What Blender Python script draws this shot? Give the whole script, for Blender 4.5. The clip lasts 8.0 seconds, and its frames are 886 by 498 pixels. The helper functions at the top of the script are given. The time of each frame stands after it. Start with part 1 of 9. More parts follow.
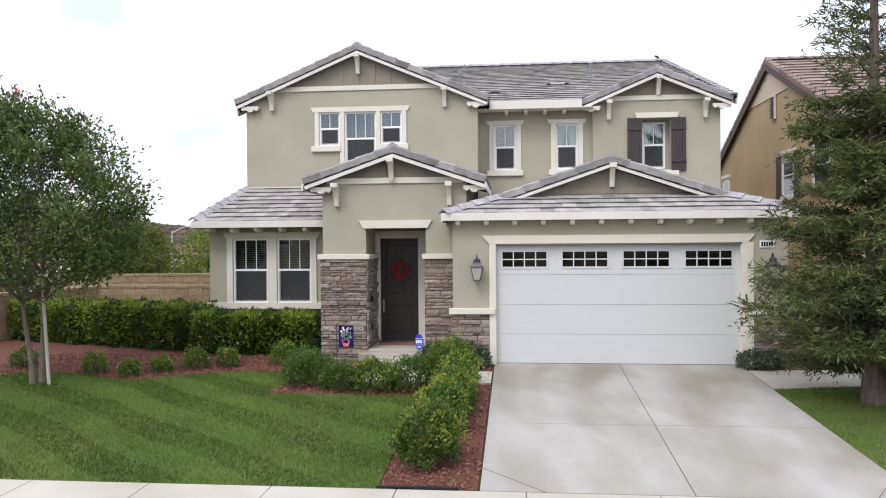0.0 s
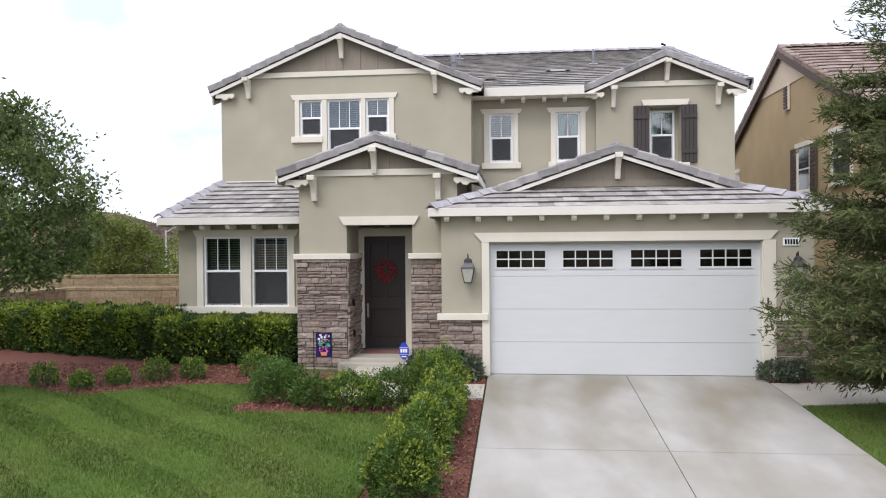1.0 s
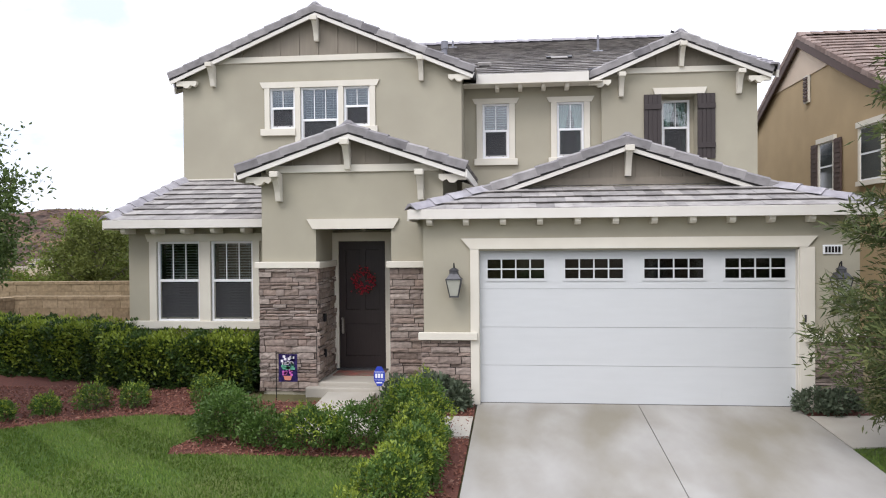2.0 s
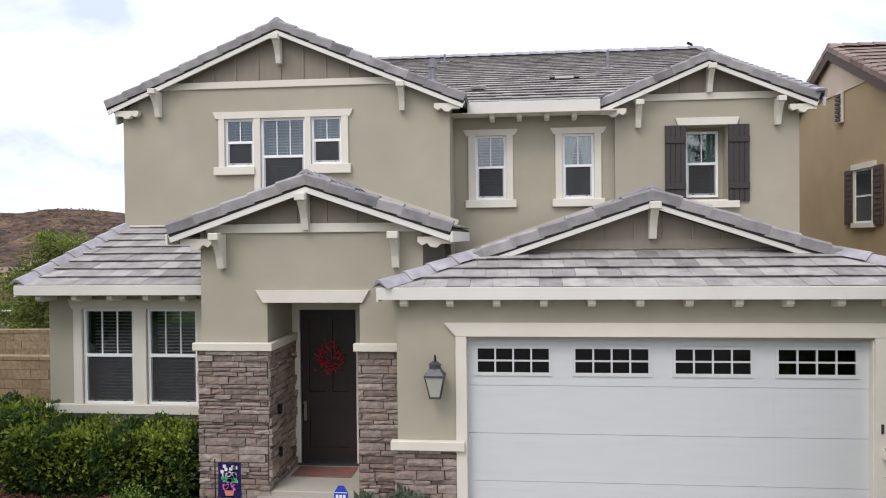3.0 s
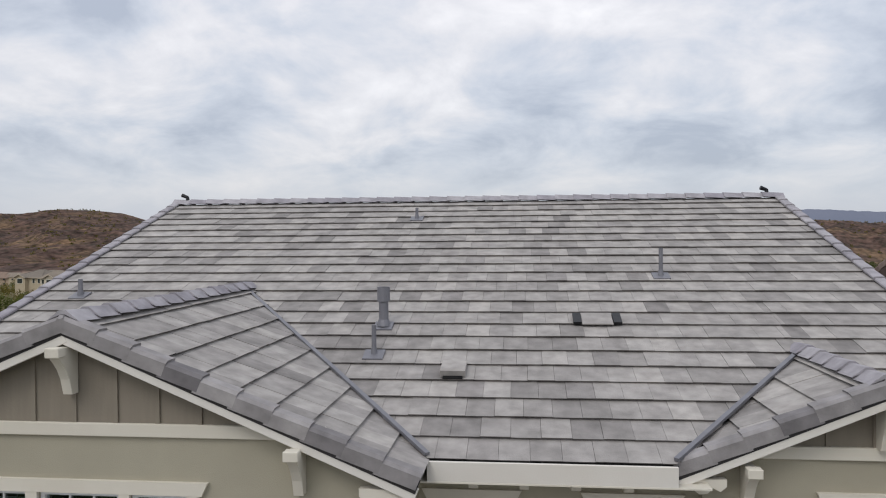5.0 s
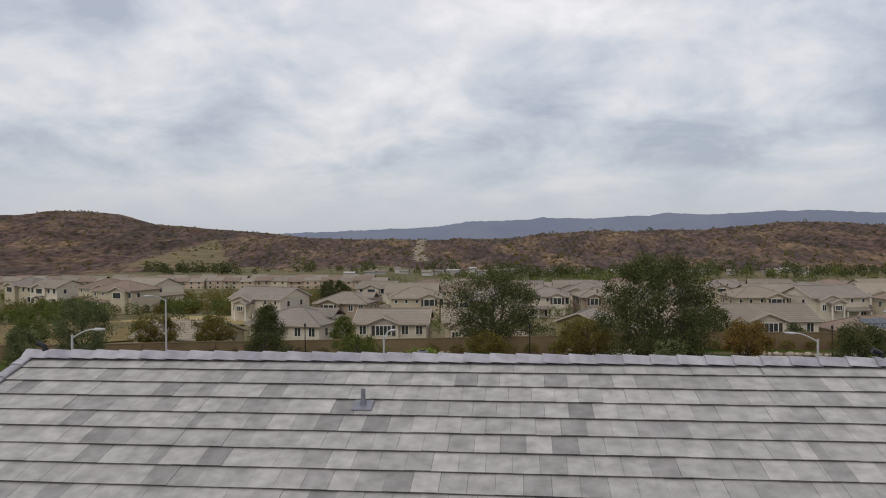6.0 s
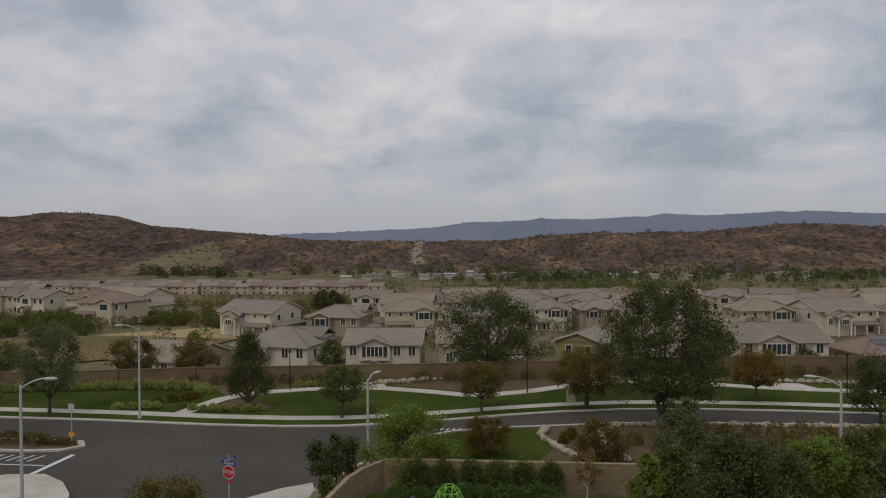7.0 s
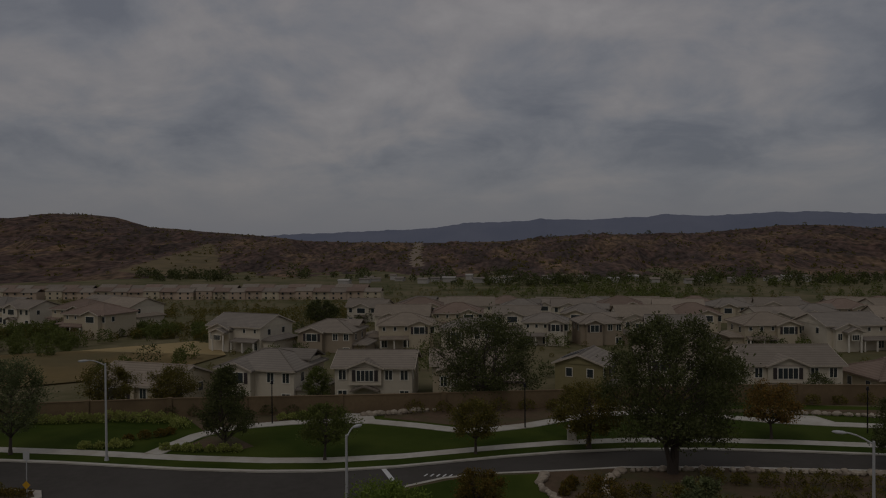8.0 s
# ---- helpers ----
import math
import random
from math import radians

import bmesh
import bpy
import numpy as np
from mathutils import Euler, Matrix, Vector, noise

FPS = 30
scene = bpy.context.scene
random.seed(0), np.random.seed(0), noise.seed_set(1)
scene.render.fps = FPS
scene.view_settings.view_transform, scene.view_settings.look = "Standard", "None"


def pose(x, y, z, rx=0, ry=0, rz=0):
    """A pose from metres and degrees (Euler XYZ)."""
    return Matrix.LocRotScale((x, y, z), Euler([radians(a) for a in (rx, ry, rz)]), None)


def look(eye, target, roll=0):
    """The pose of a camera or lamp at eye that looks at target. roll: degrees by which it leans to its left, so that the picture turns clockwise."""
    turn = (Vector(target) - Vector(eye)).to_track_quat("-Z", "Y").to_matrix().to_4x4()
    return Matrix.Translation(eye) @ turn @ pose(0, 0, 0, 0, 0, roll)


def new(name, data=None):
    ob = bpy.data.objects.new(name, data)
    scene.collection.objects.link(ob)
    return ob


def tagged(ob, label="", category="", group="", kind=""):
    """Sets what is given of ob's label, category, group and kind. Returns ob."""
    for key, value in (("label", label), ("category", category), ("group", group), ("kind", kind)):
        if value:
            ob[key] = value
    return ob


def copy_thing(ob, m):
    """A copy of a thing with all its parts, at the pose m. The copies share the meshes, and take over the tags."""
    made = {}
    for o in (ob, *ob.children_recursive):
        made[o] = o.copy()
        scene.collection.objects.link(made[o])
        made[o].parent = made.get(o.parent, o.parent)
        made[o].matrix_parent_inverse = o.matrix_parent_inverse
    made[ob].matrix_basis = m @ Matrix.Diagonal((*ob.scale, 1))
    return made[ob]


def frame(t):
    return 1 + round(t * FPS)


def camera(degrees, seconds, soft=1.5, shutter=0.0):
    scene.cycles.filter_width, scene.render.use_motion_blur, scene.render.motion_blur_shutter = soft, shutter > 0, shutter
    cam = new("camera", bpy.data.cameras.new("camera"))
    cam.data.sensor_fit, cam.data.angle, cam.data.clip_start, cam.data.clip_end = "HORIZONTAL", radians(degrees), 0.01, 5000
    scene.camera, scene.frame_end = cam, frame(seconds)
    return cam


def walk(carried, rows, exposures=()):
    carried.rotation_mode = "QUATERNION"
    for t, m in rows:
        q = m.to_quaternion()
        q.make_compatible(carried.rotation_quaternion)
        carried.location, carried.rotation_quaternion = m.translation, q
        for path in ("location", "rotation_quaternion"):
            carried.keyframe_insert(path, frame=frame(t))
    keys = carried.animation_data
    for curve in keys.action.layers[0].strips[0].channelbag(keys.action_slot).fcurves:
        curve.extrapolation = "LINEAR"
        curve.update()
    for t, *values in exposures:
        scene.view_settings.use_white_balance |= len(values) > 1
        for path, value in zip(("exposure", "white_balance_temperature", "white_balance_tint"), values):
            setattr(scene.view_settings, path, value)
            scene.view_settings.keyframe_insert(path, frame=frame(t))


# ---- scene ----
cam = camera(62.0, 8.0, soft=1.1)
PATH = [
    (0, (0.381, -15.147, 2.562), (0.189, -13.157, 2.537), -0.44),
    (0.5, (0.471, -14.424, 2.535), (0.273, -12.434, 2.512), -0.56),
    (1, (0.502, -13.638, 2.532), (0.305, -11.648, 2.505), -0.52),
    (2.5, (0.658, -10.531, 2.888), (0.456, -8.541, 2.860), -0.49),
    (3, (0.666, -9.252, 3.713), (0.463, -7.263, 3.682), -0.58),
    (3.5, (0.669, -7.884, 4.751), (0.465, -5.895, 4.719), -0.66),
    (4, (0.700, -6.377, 5.955), (0.492, -4.388, 5.915), -0.58),
    (4.5, (0.678, -4.760, 7.234), (0.471, -2.772, 7.188), -0.67),
    (5, (0.678, -2.785, 8.412), (0.470, -0.796, 8.380), -0.41),
    (5.2, (0.692, -1.929, 8.830), (0.482, 0.059, 8.808), -0.70),
    (6.3, (0.738, 3.900, 11.902), (0.533, 5.889, 11.868), -0.30),
    (6.5, (0.776, 4.936, 12.417), (0.572, 6.926, 12.385), -0.30),
    (7, (0.910, 7.783, 13.802), (0.708, 9.773, 13.771), -0.40),
    (7.5, (1.110, 10.813, 15.172), (0.908, 12.803, 15.141), -0.40),
    (8, (1.224, 13.936, 16.684), (1.023, 15.925, 16.653), -0.40),
]
EXPOSURES = [(0, 0.62, 6300, 13), (1.0, 0.64, 6300, 13), (2.5, 0.62, 6300, 13), (3.0, 0.41, 6350, 13), (3.5, 0.17, 6400, 12), (4.0, -0.07, 6500, 10), (4.5, -0.12, 6500, 10), (5.2, -0.34, 6450, 10), (6.3, -0.42, 6550, 10), (6.6, -0.46, 6550, 10), (7.0, -0.82, 6600, 11), (7.5, -1.5, 6650, 12), (8.0, -2.4, 6700, 13)]
walk(cam, [(t, look(eye, target, roll)) for t, eye, target, roll in PATH], EXPOSURES)

# ---------------------------------------------------------------- world and sun
def make_world():
    w = bpy.data.worlds.new("overcast_sky")
    scene.world = w
    w.use_nodes = True
    nt = w.node_tree
    nt.nodes.clear()
    N, L = nt.nodes.new, nt.links.new
    out, bg = N("ShaderNodeOutputWorld"), N("ShaderNodeBackground")
    sky = N("ShaderNodeTexSky")
    sky.sky_type, sky.sun_disc = 'NISHITA', False
    sky.sun_elevation, sky.sun_rotation = radians(52), radians(SUN_AZ)
    sky.air_density, sky.dust_density, sky.ozone_density = 1.0, 2.0, 1.0
    skys = N("ShaderNodeMix")
    skys.data_type, skys.blend_type = 'RGBA', 'MULTIPLY'
    skys.inputs[0].default_value = 1.0
    L(sky.outputs[0], skys.inputs[6])
    skys.inputs[7].default_value = (0.135, 0.135, 0.135, 1)
    # cloud sheet, laid out on a plane overhead
    tc, sep = N("ShaderNodeTexCoord"), N("ShaderNodeSeparateXYZ")
    L(tc.outputs["Generated"], sep.inputs[0])
    up = N("ShaderNodeMath"); up.operation = 'MAXIMUM'; up.inputs[1].default_value = 0.0
    L(sep.outputs[2], up.inputs[0])
    add = N("ShaderNodeMath"); add.operation = 'ADD'; add.inputs[1].default_value = 0.36
    L(up.outputs[0], add.inputs[0])
    dx, dy = N("ShaderNodeMath"), N("ShaderNodeMath")
    dx.operation = dy.operation = 'DIVIDE'
    L(sep.outputs[0], dx.inputs[0]); L(add.outputs[0], dx.inputs[1])
    L(sep.outputs[1], dy.inputs[0]); L(add.outputs[0], dy.inputs[1])
    comb = N("ShaderNodeCombineXYZ")
    L(dx.outputs[0], comb.inputs[0]); L(dy.outputs[0], comb.inputs[1])
    comb.inputs[2].default_value = 7.3
    n1, n2 = N("ShaderNodeTexNoise"), N("ShaderNodeTexNoise")
    for n, sc, det, ro, di in ((n1, 3.2, 12, 0.56, 0.3), (n2, 0.95, 4, 0.5, 0.3)):
        L(comb.outputs[0], n.inputs["Vector"])
        n.inputs["Scale"].default_value, n.inputs["Detail"].default_value = sc, det
        n.inputs["Roughness"].default_value, n.inputs["Distortion"].default_value = ro, di
    mixn = N("ShaderNodeMix"); mixn.data_type = 'FLOAT'; mixn.inputs[0].default_value = 0.42
    L(n1.outputs[0], mixn.inputs[2]); L(n2.outputs[0], mixn.inputs[3])
    ramp = N("ShaderNodeValToRGB")
    e = ramp.color_ramp.elements
    e[0].position, e[0].color = 0.39, (0.62, 0.675, 0.79, 1)
    e[1].position, e[1].color = 0.64, (1.36, 1.335, 1.345, 1)
    m = e.new(0.47); m.color = (0.85, 0.895, 0.99, 1)
    m = e.new(0.54); m.color = (1.08, 1.07, 1.105, 1)
    calm = N("ShaderNodeMapRange")
    calm.interpolation_type = 'SMOOTHSTEP'
    calm.inputs[1].default_value, calm.inputs[2].default_value = 0.0, 0.14
    L(up.outputs[0], calm.inputs[0])
    soft = N("ShaderNodeMix"); soft.data_type = 'FLOAT'; soft.inputs[2].default_value = 0.475
    L(calm.outputs[0], soft.inputs[0]); L(mixn.outputs[0], soft.inputs[3])
    L(soft.outputs[0], ramp.inputs[0])
    # an overcast sky is brightest overhead
    grad = N("ShaderNodeMapRange")
    grad.inputs[1].default_value, grad.inputs[2].default_value = 0.0, 1.0
    grad.inputs[3].default_value, grad.inputs[4].default_value = 1.05, 1.7
    L(up.outputs[0], grad.inputs[0])
    cl = N("ShaderNodeMix"); cl.data_type, cl.blend_type = 'RGBA', 'MULTIPLY'; cl.inputs[0].default_value = 1.0
    L(ramp.outputs[0], cl.inputs[6]); L(grad.outputs[0], cl.inputs[7])
    mix = N("ShaderNodeMix"); mix.data_type = 'RGBA'; mix.inputs[0].default_value = 0.82
    L(skys.outputs[2], mix.inputs[6]); L(cl.outputs[2], mix.inputs[7])
    L(mix.outputs[2], bg.inputs[0])
    bg.inputs[1].default_value = SKY_STRENGTH
    L(bg.outputs[0], out.inputs[0])


SUN_AZ, SKY_STRENGTH = 200.0, 0.86
make_world()
sun = new("sun", bpy.data.lights.new("sun", "SUN"))
sun.data.energy, sun.data.angle, sun.data.color = 1.1, radians(25), (1.0, 0.955, 0.90)
sun.matrix_world = look((-14, -30, 42), (0, 0, 0))

# ---------------------------------------------------------------- materials
def rgba(c):
    return (c[0], c[1], c[2], 1.0)


def material(name, c1, c2=None, scale=4.0, rough=0.8, metal=0.0, bump=0.0, bump_scale=60.0, c3=None, big=0.6,
             vary=0.0, island=False, spec=0.35, stretch=(1, 1, 1)):
    """Two scales of noise between colours c1, c2 (and stains c3), fine relief, and a spread per piece."""
    m = bpy.data.materials.new(name)
    m.use_nodes = True
    nt = m.node_tree
    N, L = nt.nodes.new, nt.links.new
    b = nt.nodes["Principled BSDF"]
    b.inputs["Roughness"].default_value, b.inputs["Metallic"].default_value = rough, metal
    b.inputs["Specular IOR Level"].default_value = spec
    c2 = c2 or tuple(v * 0.86 for v in c1)
    tc = N("ShaderNodeTexCoord")
    geo = N("ShaderNodeNewGeometry")
    mp = N("ShaderNodeMapping")
    mp.inputs["Scale"].default_value = stretch
    L(geo.outputs["Position"], mp.inputs["Vector"])
    n1 = N("ShaderNodeTexNoise")
    L(mp.outputs[0], n1.inputs["Vector"])
    n1.inputs["Scale"].default_value, n1.inputs["Detail"].default_value = scale, 6
    r1 = N("ShaderNodeMapRange")
    r1.inputs[1].default_value, r1.inputs[2].default_value = 0.3, 0.7
    L(n1.outputs[0], r1.inputs[0])
    mx = N("ShaderNodeMix"); mx.data_type = 'RGBA'
    mx.inputs[6].default_value, mx.inputs[7].default_value = rgba(c1), rgba(c2)
    L(r1.outputs[0], mx.inputs[0])
    col = mx.outputs[2]
    if c3:
        n2 = N("ShaderNodeTexNoise")
        L(mp.outputs[0], n2.inputs["Vector"])
        n2.inputs["Scale"].default_value, n2.inputs["Detail"].default_value = big, 5
        r2 = N("ShaderNodeMapRange")
        r2.inputs[1].default_value, r2.inputs[2].default_value = 0.42, 0.68
        L(n2.outputs[0], r2.inputs[0])
        m2 = N("ShaderNodeMix"); m2.data_type = 'RGBA'
        L(r2.outputs[0], m2.inputs[0]); L(col, m2.inputs[6])
        m2.inputs[7].default_value = rgba(c3)
        col = m2.outputs[2]
    if vary:
        rnd = geo.outputs["Random Per Island"] if island else N("ShaderNodeObjectInfo").outputs["Random"]
        r3 = N("ShaderNodeMapRange")
        r3.inputs[3].default_value, r3.inputs[4].default_value = 1.0 - vary, 1.0 + vary
        L(rnd, r3.inputs[0])
        m3 = N("ShaderNodeMix"); m3.data_type, m3.blend_type = 'RGBA', 'MULTIPLY'
        m3.inputs[0].default_value = 1.0
        L(col, m3.inputs[6]); L(r3.outputs[0], m3.inputs[7])
        col = m3.outputs[2]
    L(col, b.inputs["Base Color"])
    if bump:
        nb = N("ShaderNodeTexNoise")
        L(geo.outputs["Position"], nb.inputs["Vector"])
        nb.inputs["Scale"].default_value, nb.inputs["Detail"].default_value = bump_scale, 4
        bp = N("ShaderNodeBump")
        bp.inputs["Strength"].default_value, bp.inputs["Distance"].default_value = bump, 0.01
        L(nb.outputs[0], bp.inputs["Height"]); L(bp.outputs[0], b.inputs["Normal"])
    return m


def pieces(name, colours, rough=0.85, bump=0.5, bump_scale=40.0, island=False, grain=6.0):
    """Each piece takes one of several colours by chance, mottled by a fine noise."""
    m = bpy.data.materials.new(name)
    m.use_nodes = True
    nt = m.node_tree
    N, L = nt.nodes.new, nt.links.new
    b = nt.nodes["Principled BSDF"]
    b.inputs["Roughness"].default_value = rough
    b.inputs["Specular IOR Level"].default_value = 0.3
    geo = N("ShaderNodeNewGeometry")
    rnd = geo.outputs["Random Per Island"] if island else N("ShaderNodeObjectInfo").outputs["Random"]
    ramp = N("ShaderNodeValToRGB")
    ramp.color_ramp.interpolation = 'LINEAR'
    els = ramp.color_ramp.elements
    for k, c in enumerate(colours):
        e = els[k] if k < 2 else els.new(1.0)
        e.position, e.color = k / (len(colours) - 1), rgba(c)
    L(rnd, ramp.inputs[0])
    n = N("ShaderNodeTexNoise")
    L(geo.outputs["Position"], n.inputs["Vector"])
    n.inputs["Scale"].default_value, n.inputs["Detail"].default_value = grain, 7
    r = N("ShaderNodeMapRange")
    r.inputs[1].default_value, r.inputs[2].default_value = 0.25, 0.75
    r.inputs[3].default_value, r.inputs[4].default_value = 0.72, 1.25
    L(n.outputs[0], r.inputs[0])
    mx = N("ShaderNodeMix"); mx.data_type, mx.blend_type = 'RGBA', 'MULTIPLY'
    mx.inputs[0].default_value = 1.0
    L(ramp.outputs[0], mx.inputs[6]); L(r.outputs[0], mx.inputs[7])
    L(mx.outputs[2], b.inputs["Base Color"])
    nb = N("ShaderNodeTexNoise")
    L(geo.outputs["Position"], nb.inputs["Vector"])
    nb.inputs["Scale"].default_value, nb.inputs["Detail"].default_value = bump_scale, 5
    bp = N("ShaderNodeBump")
    bp.inputs["Strength"].default_value, bp.inputs["Distance"].default_value = bump, 0.012
    L(nb.outputs[0], bp.inputs["Height"]); L(bp.outputs[0], b.inputs["Normal"])
    return m


def glass_material(name, tint=(0.75, 0.82, 0.82), shine=0.22, rough=0.015):
    m = bpy.data.materials.new(name)
    m.use_nodes = True
    nt = m.node_tree
    nt.nodes.clear()
    N, L = nt.nodes.new, nt.links.new
    out, mix, tr, gl = N("ShaderNodeOutputMaterial"), N("ShaderNodeMixShader"), N("ShaderNodeBsdfTransparent"), N("ShaderNodeBsdfGlossy")
    tr.inputs[0].default_value = rgba(tint)
    gl.inputs[0].default_value = (0.95, 0.97, 1.0, 1)
    gl.inputs["Roughness"].default_value = rough
    mix.inputs[0].default_value = shine
    L(tr.outputs[0], mix.inputs[1]); L(gl.outputs[0], mix.inputs[2]); L(mix.outputs[0], out.inputs[0])
    return m


def leaf_material(name, colours, rough=0.65, trans=0.25, spec=0.14):
    m = pieces(name, colours, rough=rough, bump=0.0, island=True, grain=1.3)
    b = m.node_tree.nodes["Principled BSDF"]
    b.inputs["Specular IOR Level"].default_value = spec
    nt = m.node_tree
    out = nt.nodes["Material Output"]
    t, a = nt.nodes.new("ShaderNodeBsdfTranslucent"), nt.nodes.new("ShaderNodeMixShader")
    a.inputs[0].default_value = trans
    src = b.inputs["Base Color"].links[0].from_socket
    nt.links.new(src, t.inputs[0])
    nt.links.new(b.outputs[0], a.inputs[1]); nt.links.new(t.outputs[0], a.inputs[2]); nt.links.new(a.outputs[0], out.inputs[0])
    return m


STUCCO_PALE = material("pale_stucco_strip", (0.52, 0.48, 0.40), (0.47, 0.43, 0.36), 3, 0.9, bump=0.3, bump_scale=120)
STUCCO = material("stucco_beige", (0.40, 0.372, 0.288), (0.362, 0.336, 0.26), 1.6, 0.92, bump=0.35, bump_scale=140, c3=(0.345, 0.318, 0.245), big=0.5)
TRIM = material("cream_trim_paint", (0.68, 0.645, 0.555), (0.64, 0.605, 0.52), 3, 0.75, bump=0.15, bump_scale=120, c3=(0.62, 0.58, 0.49), big=0.8)
FASCIA = material("white_fascia_paint", (0.72, 0.695, 0.64), (0.68, 0.655, 0.60), 3, 0.65, bump=0.1, c3=(0.64, 0.605, 0.545), big=0.7)
VINYL = material("white_window_vinyl", (0.82, 0.83, 0.84), (0.80, 0.81, 0.82), 5, 0.35)
BOARD = material("taupe_gable_boards", (0.25, 0.22, 0.175), (0.23, 0.20, 0.16), 3, 0.85, bump=0.2, stretch=(6, 6, 0.7))
SHUTTER = material("dark_brown_shutter_paint", (0.050, 0.040, 0.038), (0.042, 0.034, 0.033), 8, 0.5, bump=0.15, stretch=(8, 8, 0.6))
DOOR = material("dark_espresso_door_wood", (0.034, 0.025, 0.024), (0.026, 0.019, 0.018), 6, 0.42, bump=0.2, stretch=(9, 9, 0.6))
GARAGE = material("white_steel_door_paint", (0.57, 0.585, 0.585), (0.55, 0.565, 0.565), 2, 0.45, bump=0.12, bump_scale=180, stretch=(1, 1, 6))
GREYS = [(0.215, 0.202, 0.193), (0.275, 0.259, 0.246), (0.318, 0.300, 0.284), (0.355, 0.336, 0.317), (0.293, 0.276, 0.263), (0.382, 0.360, 0.337), (0.252, 0.236, 0.227)]
TILE = pieces("grey_concrete_tile", GREYS, 0.85, 0.35, 60, False, 5)
TILE_SHEET = pieces("grey_concrete_tile_field", GREYS, 0.85, 0.35, 60, True, 5)
RAKE = pieces("slate_grey_rake_tile", [(0.165, 0.156, 0.16), (0.285, 0.27, 0.268), (0.215, 0.204, 0.206), (0.34, 0.323, 0.318), (0.24, 0.228, 0.23)], 0.8, 0.3, 60, False, 5)
CAP = pieces("grey_ridge_tile", [(0.27, 0.255, 0.28), (0.32, 0.305, 0.325), (0.36, 0.345, 0.36)], 0.85, 0.3, 60, False, 5)
DECK = material("dark_roof_underlay", (0.045, 0.042, 0.042), (0.036, 0.034, 0.034), 6, 0.9)
FLASH = material("grey_sheet_flashing", (0.22, 0.22, 0.24), (0.18, 0.18, 0.20), 6, 0.5, 0.4)
STONE = pieces("ledgestone", [(0.275, 0.215, 0.178), (0.165, 0.126, 0.105), (0.335, 0.278, 0.24), (0.22, 0.157, 0.127), (0.37, 0.312, 0.268), (0.195, 0.156, 0.135), (0.29, 0.222, 0.18), (0.25, 0.208, 0.185)], 0.92, 1.0, 28, False, 14)
MORTAR = material("dark_mortar", (0.045, 0.038, 0.034), (0.03, 0.026, 0.023), 9, 0.95, bump=0.5)
GLASS = glass_material("window_glass", (0.66, 0.72, 0.72), 0.115)
DARK_GLASS = glass_material("dark_pane_glass", (0.25, 0.25, 0.27), 0.08, 0.05)
BLIND = material("white_blind_slat", (0.62, 0.65, 0.64), (0.55, 0.58, 0.57), 4, 0.5)
# indoor dimness is put into this near-black wall colour
ROOM_DARK = material("painted_dark_room_wall", (0.05, 0.055, 0.055), (0.04, 0.045, 0.045), 2, 0.9)
CURTAIN = material("pale_green_curtain", (0.50, 0.66, 0.60), (0.42, 0.57, 0.52), 3, 0.9, stretch=(14, 1, 0.6))
METAL = material("black_iron", (0.03, 0.03, 0.032), (0.02, 0.02, 0.022), 12, 0.4, 0.7)
PEWTER = material("weathered_pewter", (0.10, 0.10, 0.105), (0.075, 0.075, 0.08), 12, 0.5, 0.6)
NICKEL = material("brushed_nickel", (0.55, 0.53, 0.50), (0.5, 0.48, 0.46), 20, 0.3, 1.0)
FROST = material("frosted_lantern_glass", (0.42, 0.42, 0.36), (0.38, 0.38, 0.33), 8, 0.25)
CONCRETE = material("driveway_concrete", (0.40, 0.386, 0.357), (0.315, 0.30, 0.272), 1.3, 0.75, bump=0.4, bump_scale=110, c3=(0.235, 0.213, 0.165), big=0.6, stretch=(1.3, 0.55, 1))
WALK = material("sidewalk_concrete", (0.48, 0.45, 0.39), (0.42, 0.395, 0.34), 1.4, 0.85, bump=0.3, bump_scale=110, c3=(0.38, 0.345, 0.285), big=0.6, spec=0.15)
JOINT = material("dark_joint", (0.16, 0.145, 0.125), (0.12, 0.11, 0.095), 10, 0.95)
LAWN = material("lawn_soil_green", (0.058, 0.105, 0.016), (0.043, 0.081, 0.012), 1.0, 0.95, bump=0.8, bump_scale=90, c3=(0.105, 0.122, 0.03), big=0.45)
MULCH = material("red_bark_mulch_bed", (0.14, 0.05, 0.034), (0.085, 0.033, 0.024), 22, 0.95, bump=1.0, bump_scale=45)
CHIP = pieces("bark_chip", [(0.09, 0.035, 0.022), (0.18, 0.07, 0.046), (0.25, 0.115, 0.08), (0.13, 0.05, 0.034), (0.29, 0.165, 0.12)], 0.95, 0.5, 60, True, 20)
BLADE = pieces("grass_blade", [(0.058, 0.112, 0.016), (0.086, 0.15, 0.022), (0.122, 0.18, 0.033), (0.072, 0.13, 0.018), (0.16, 0.20, 0.048)], 0.7, 0.0, 20, True, 0.7)
BLADE.node_tree.nodes["Principled BSDF"].inputs["Specular IOR Level"].default_value = 0.18
BARK = material("grey_tree_bark", (0.20, 0.165, 0.135), (0.13, 0.105, 0.085), 6, 0.95, bump=1.0, bump_scale=30, stretch=(4, 4, 0.8))
DARKBARK = material("dark_tree_bark", (0.09, 0.07, 0.055), (0.06, 0.048, 0.04), 6, 0.95, bump=1.0, bump_scale=24, stretch=(5, 5, 0.8))
CONIFERBARK = material("grey_brown_furrowed_bark", (0.19, 0.145, 0.12), (0.10, 0.075, 0.062), 5, 0.95, bump=1.0, bump_scale=22, stretch=(6, 6, 0.6))
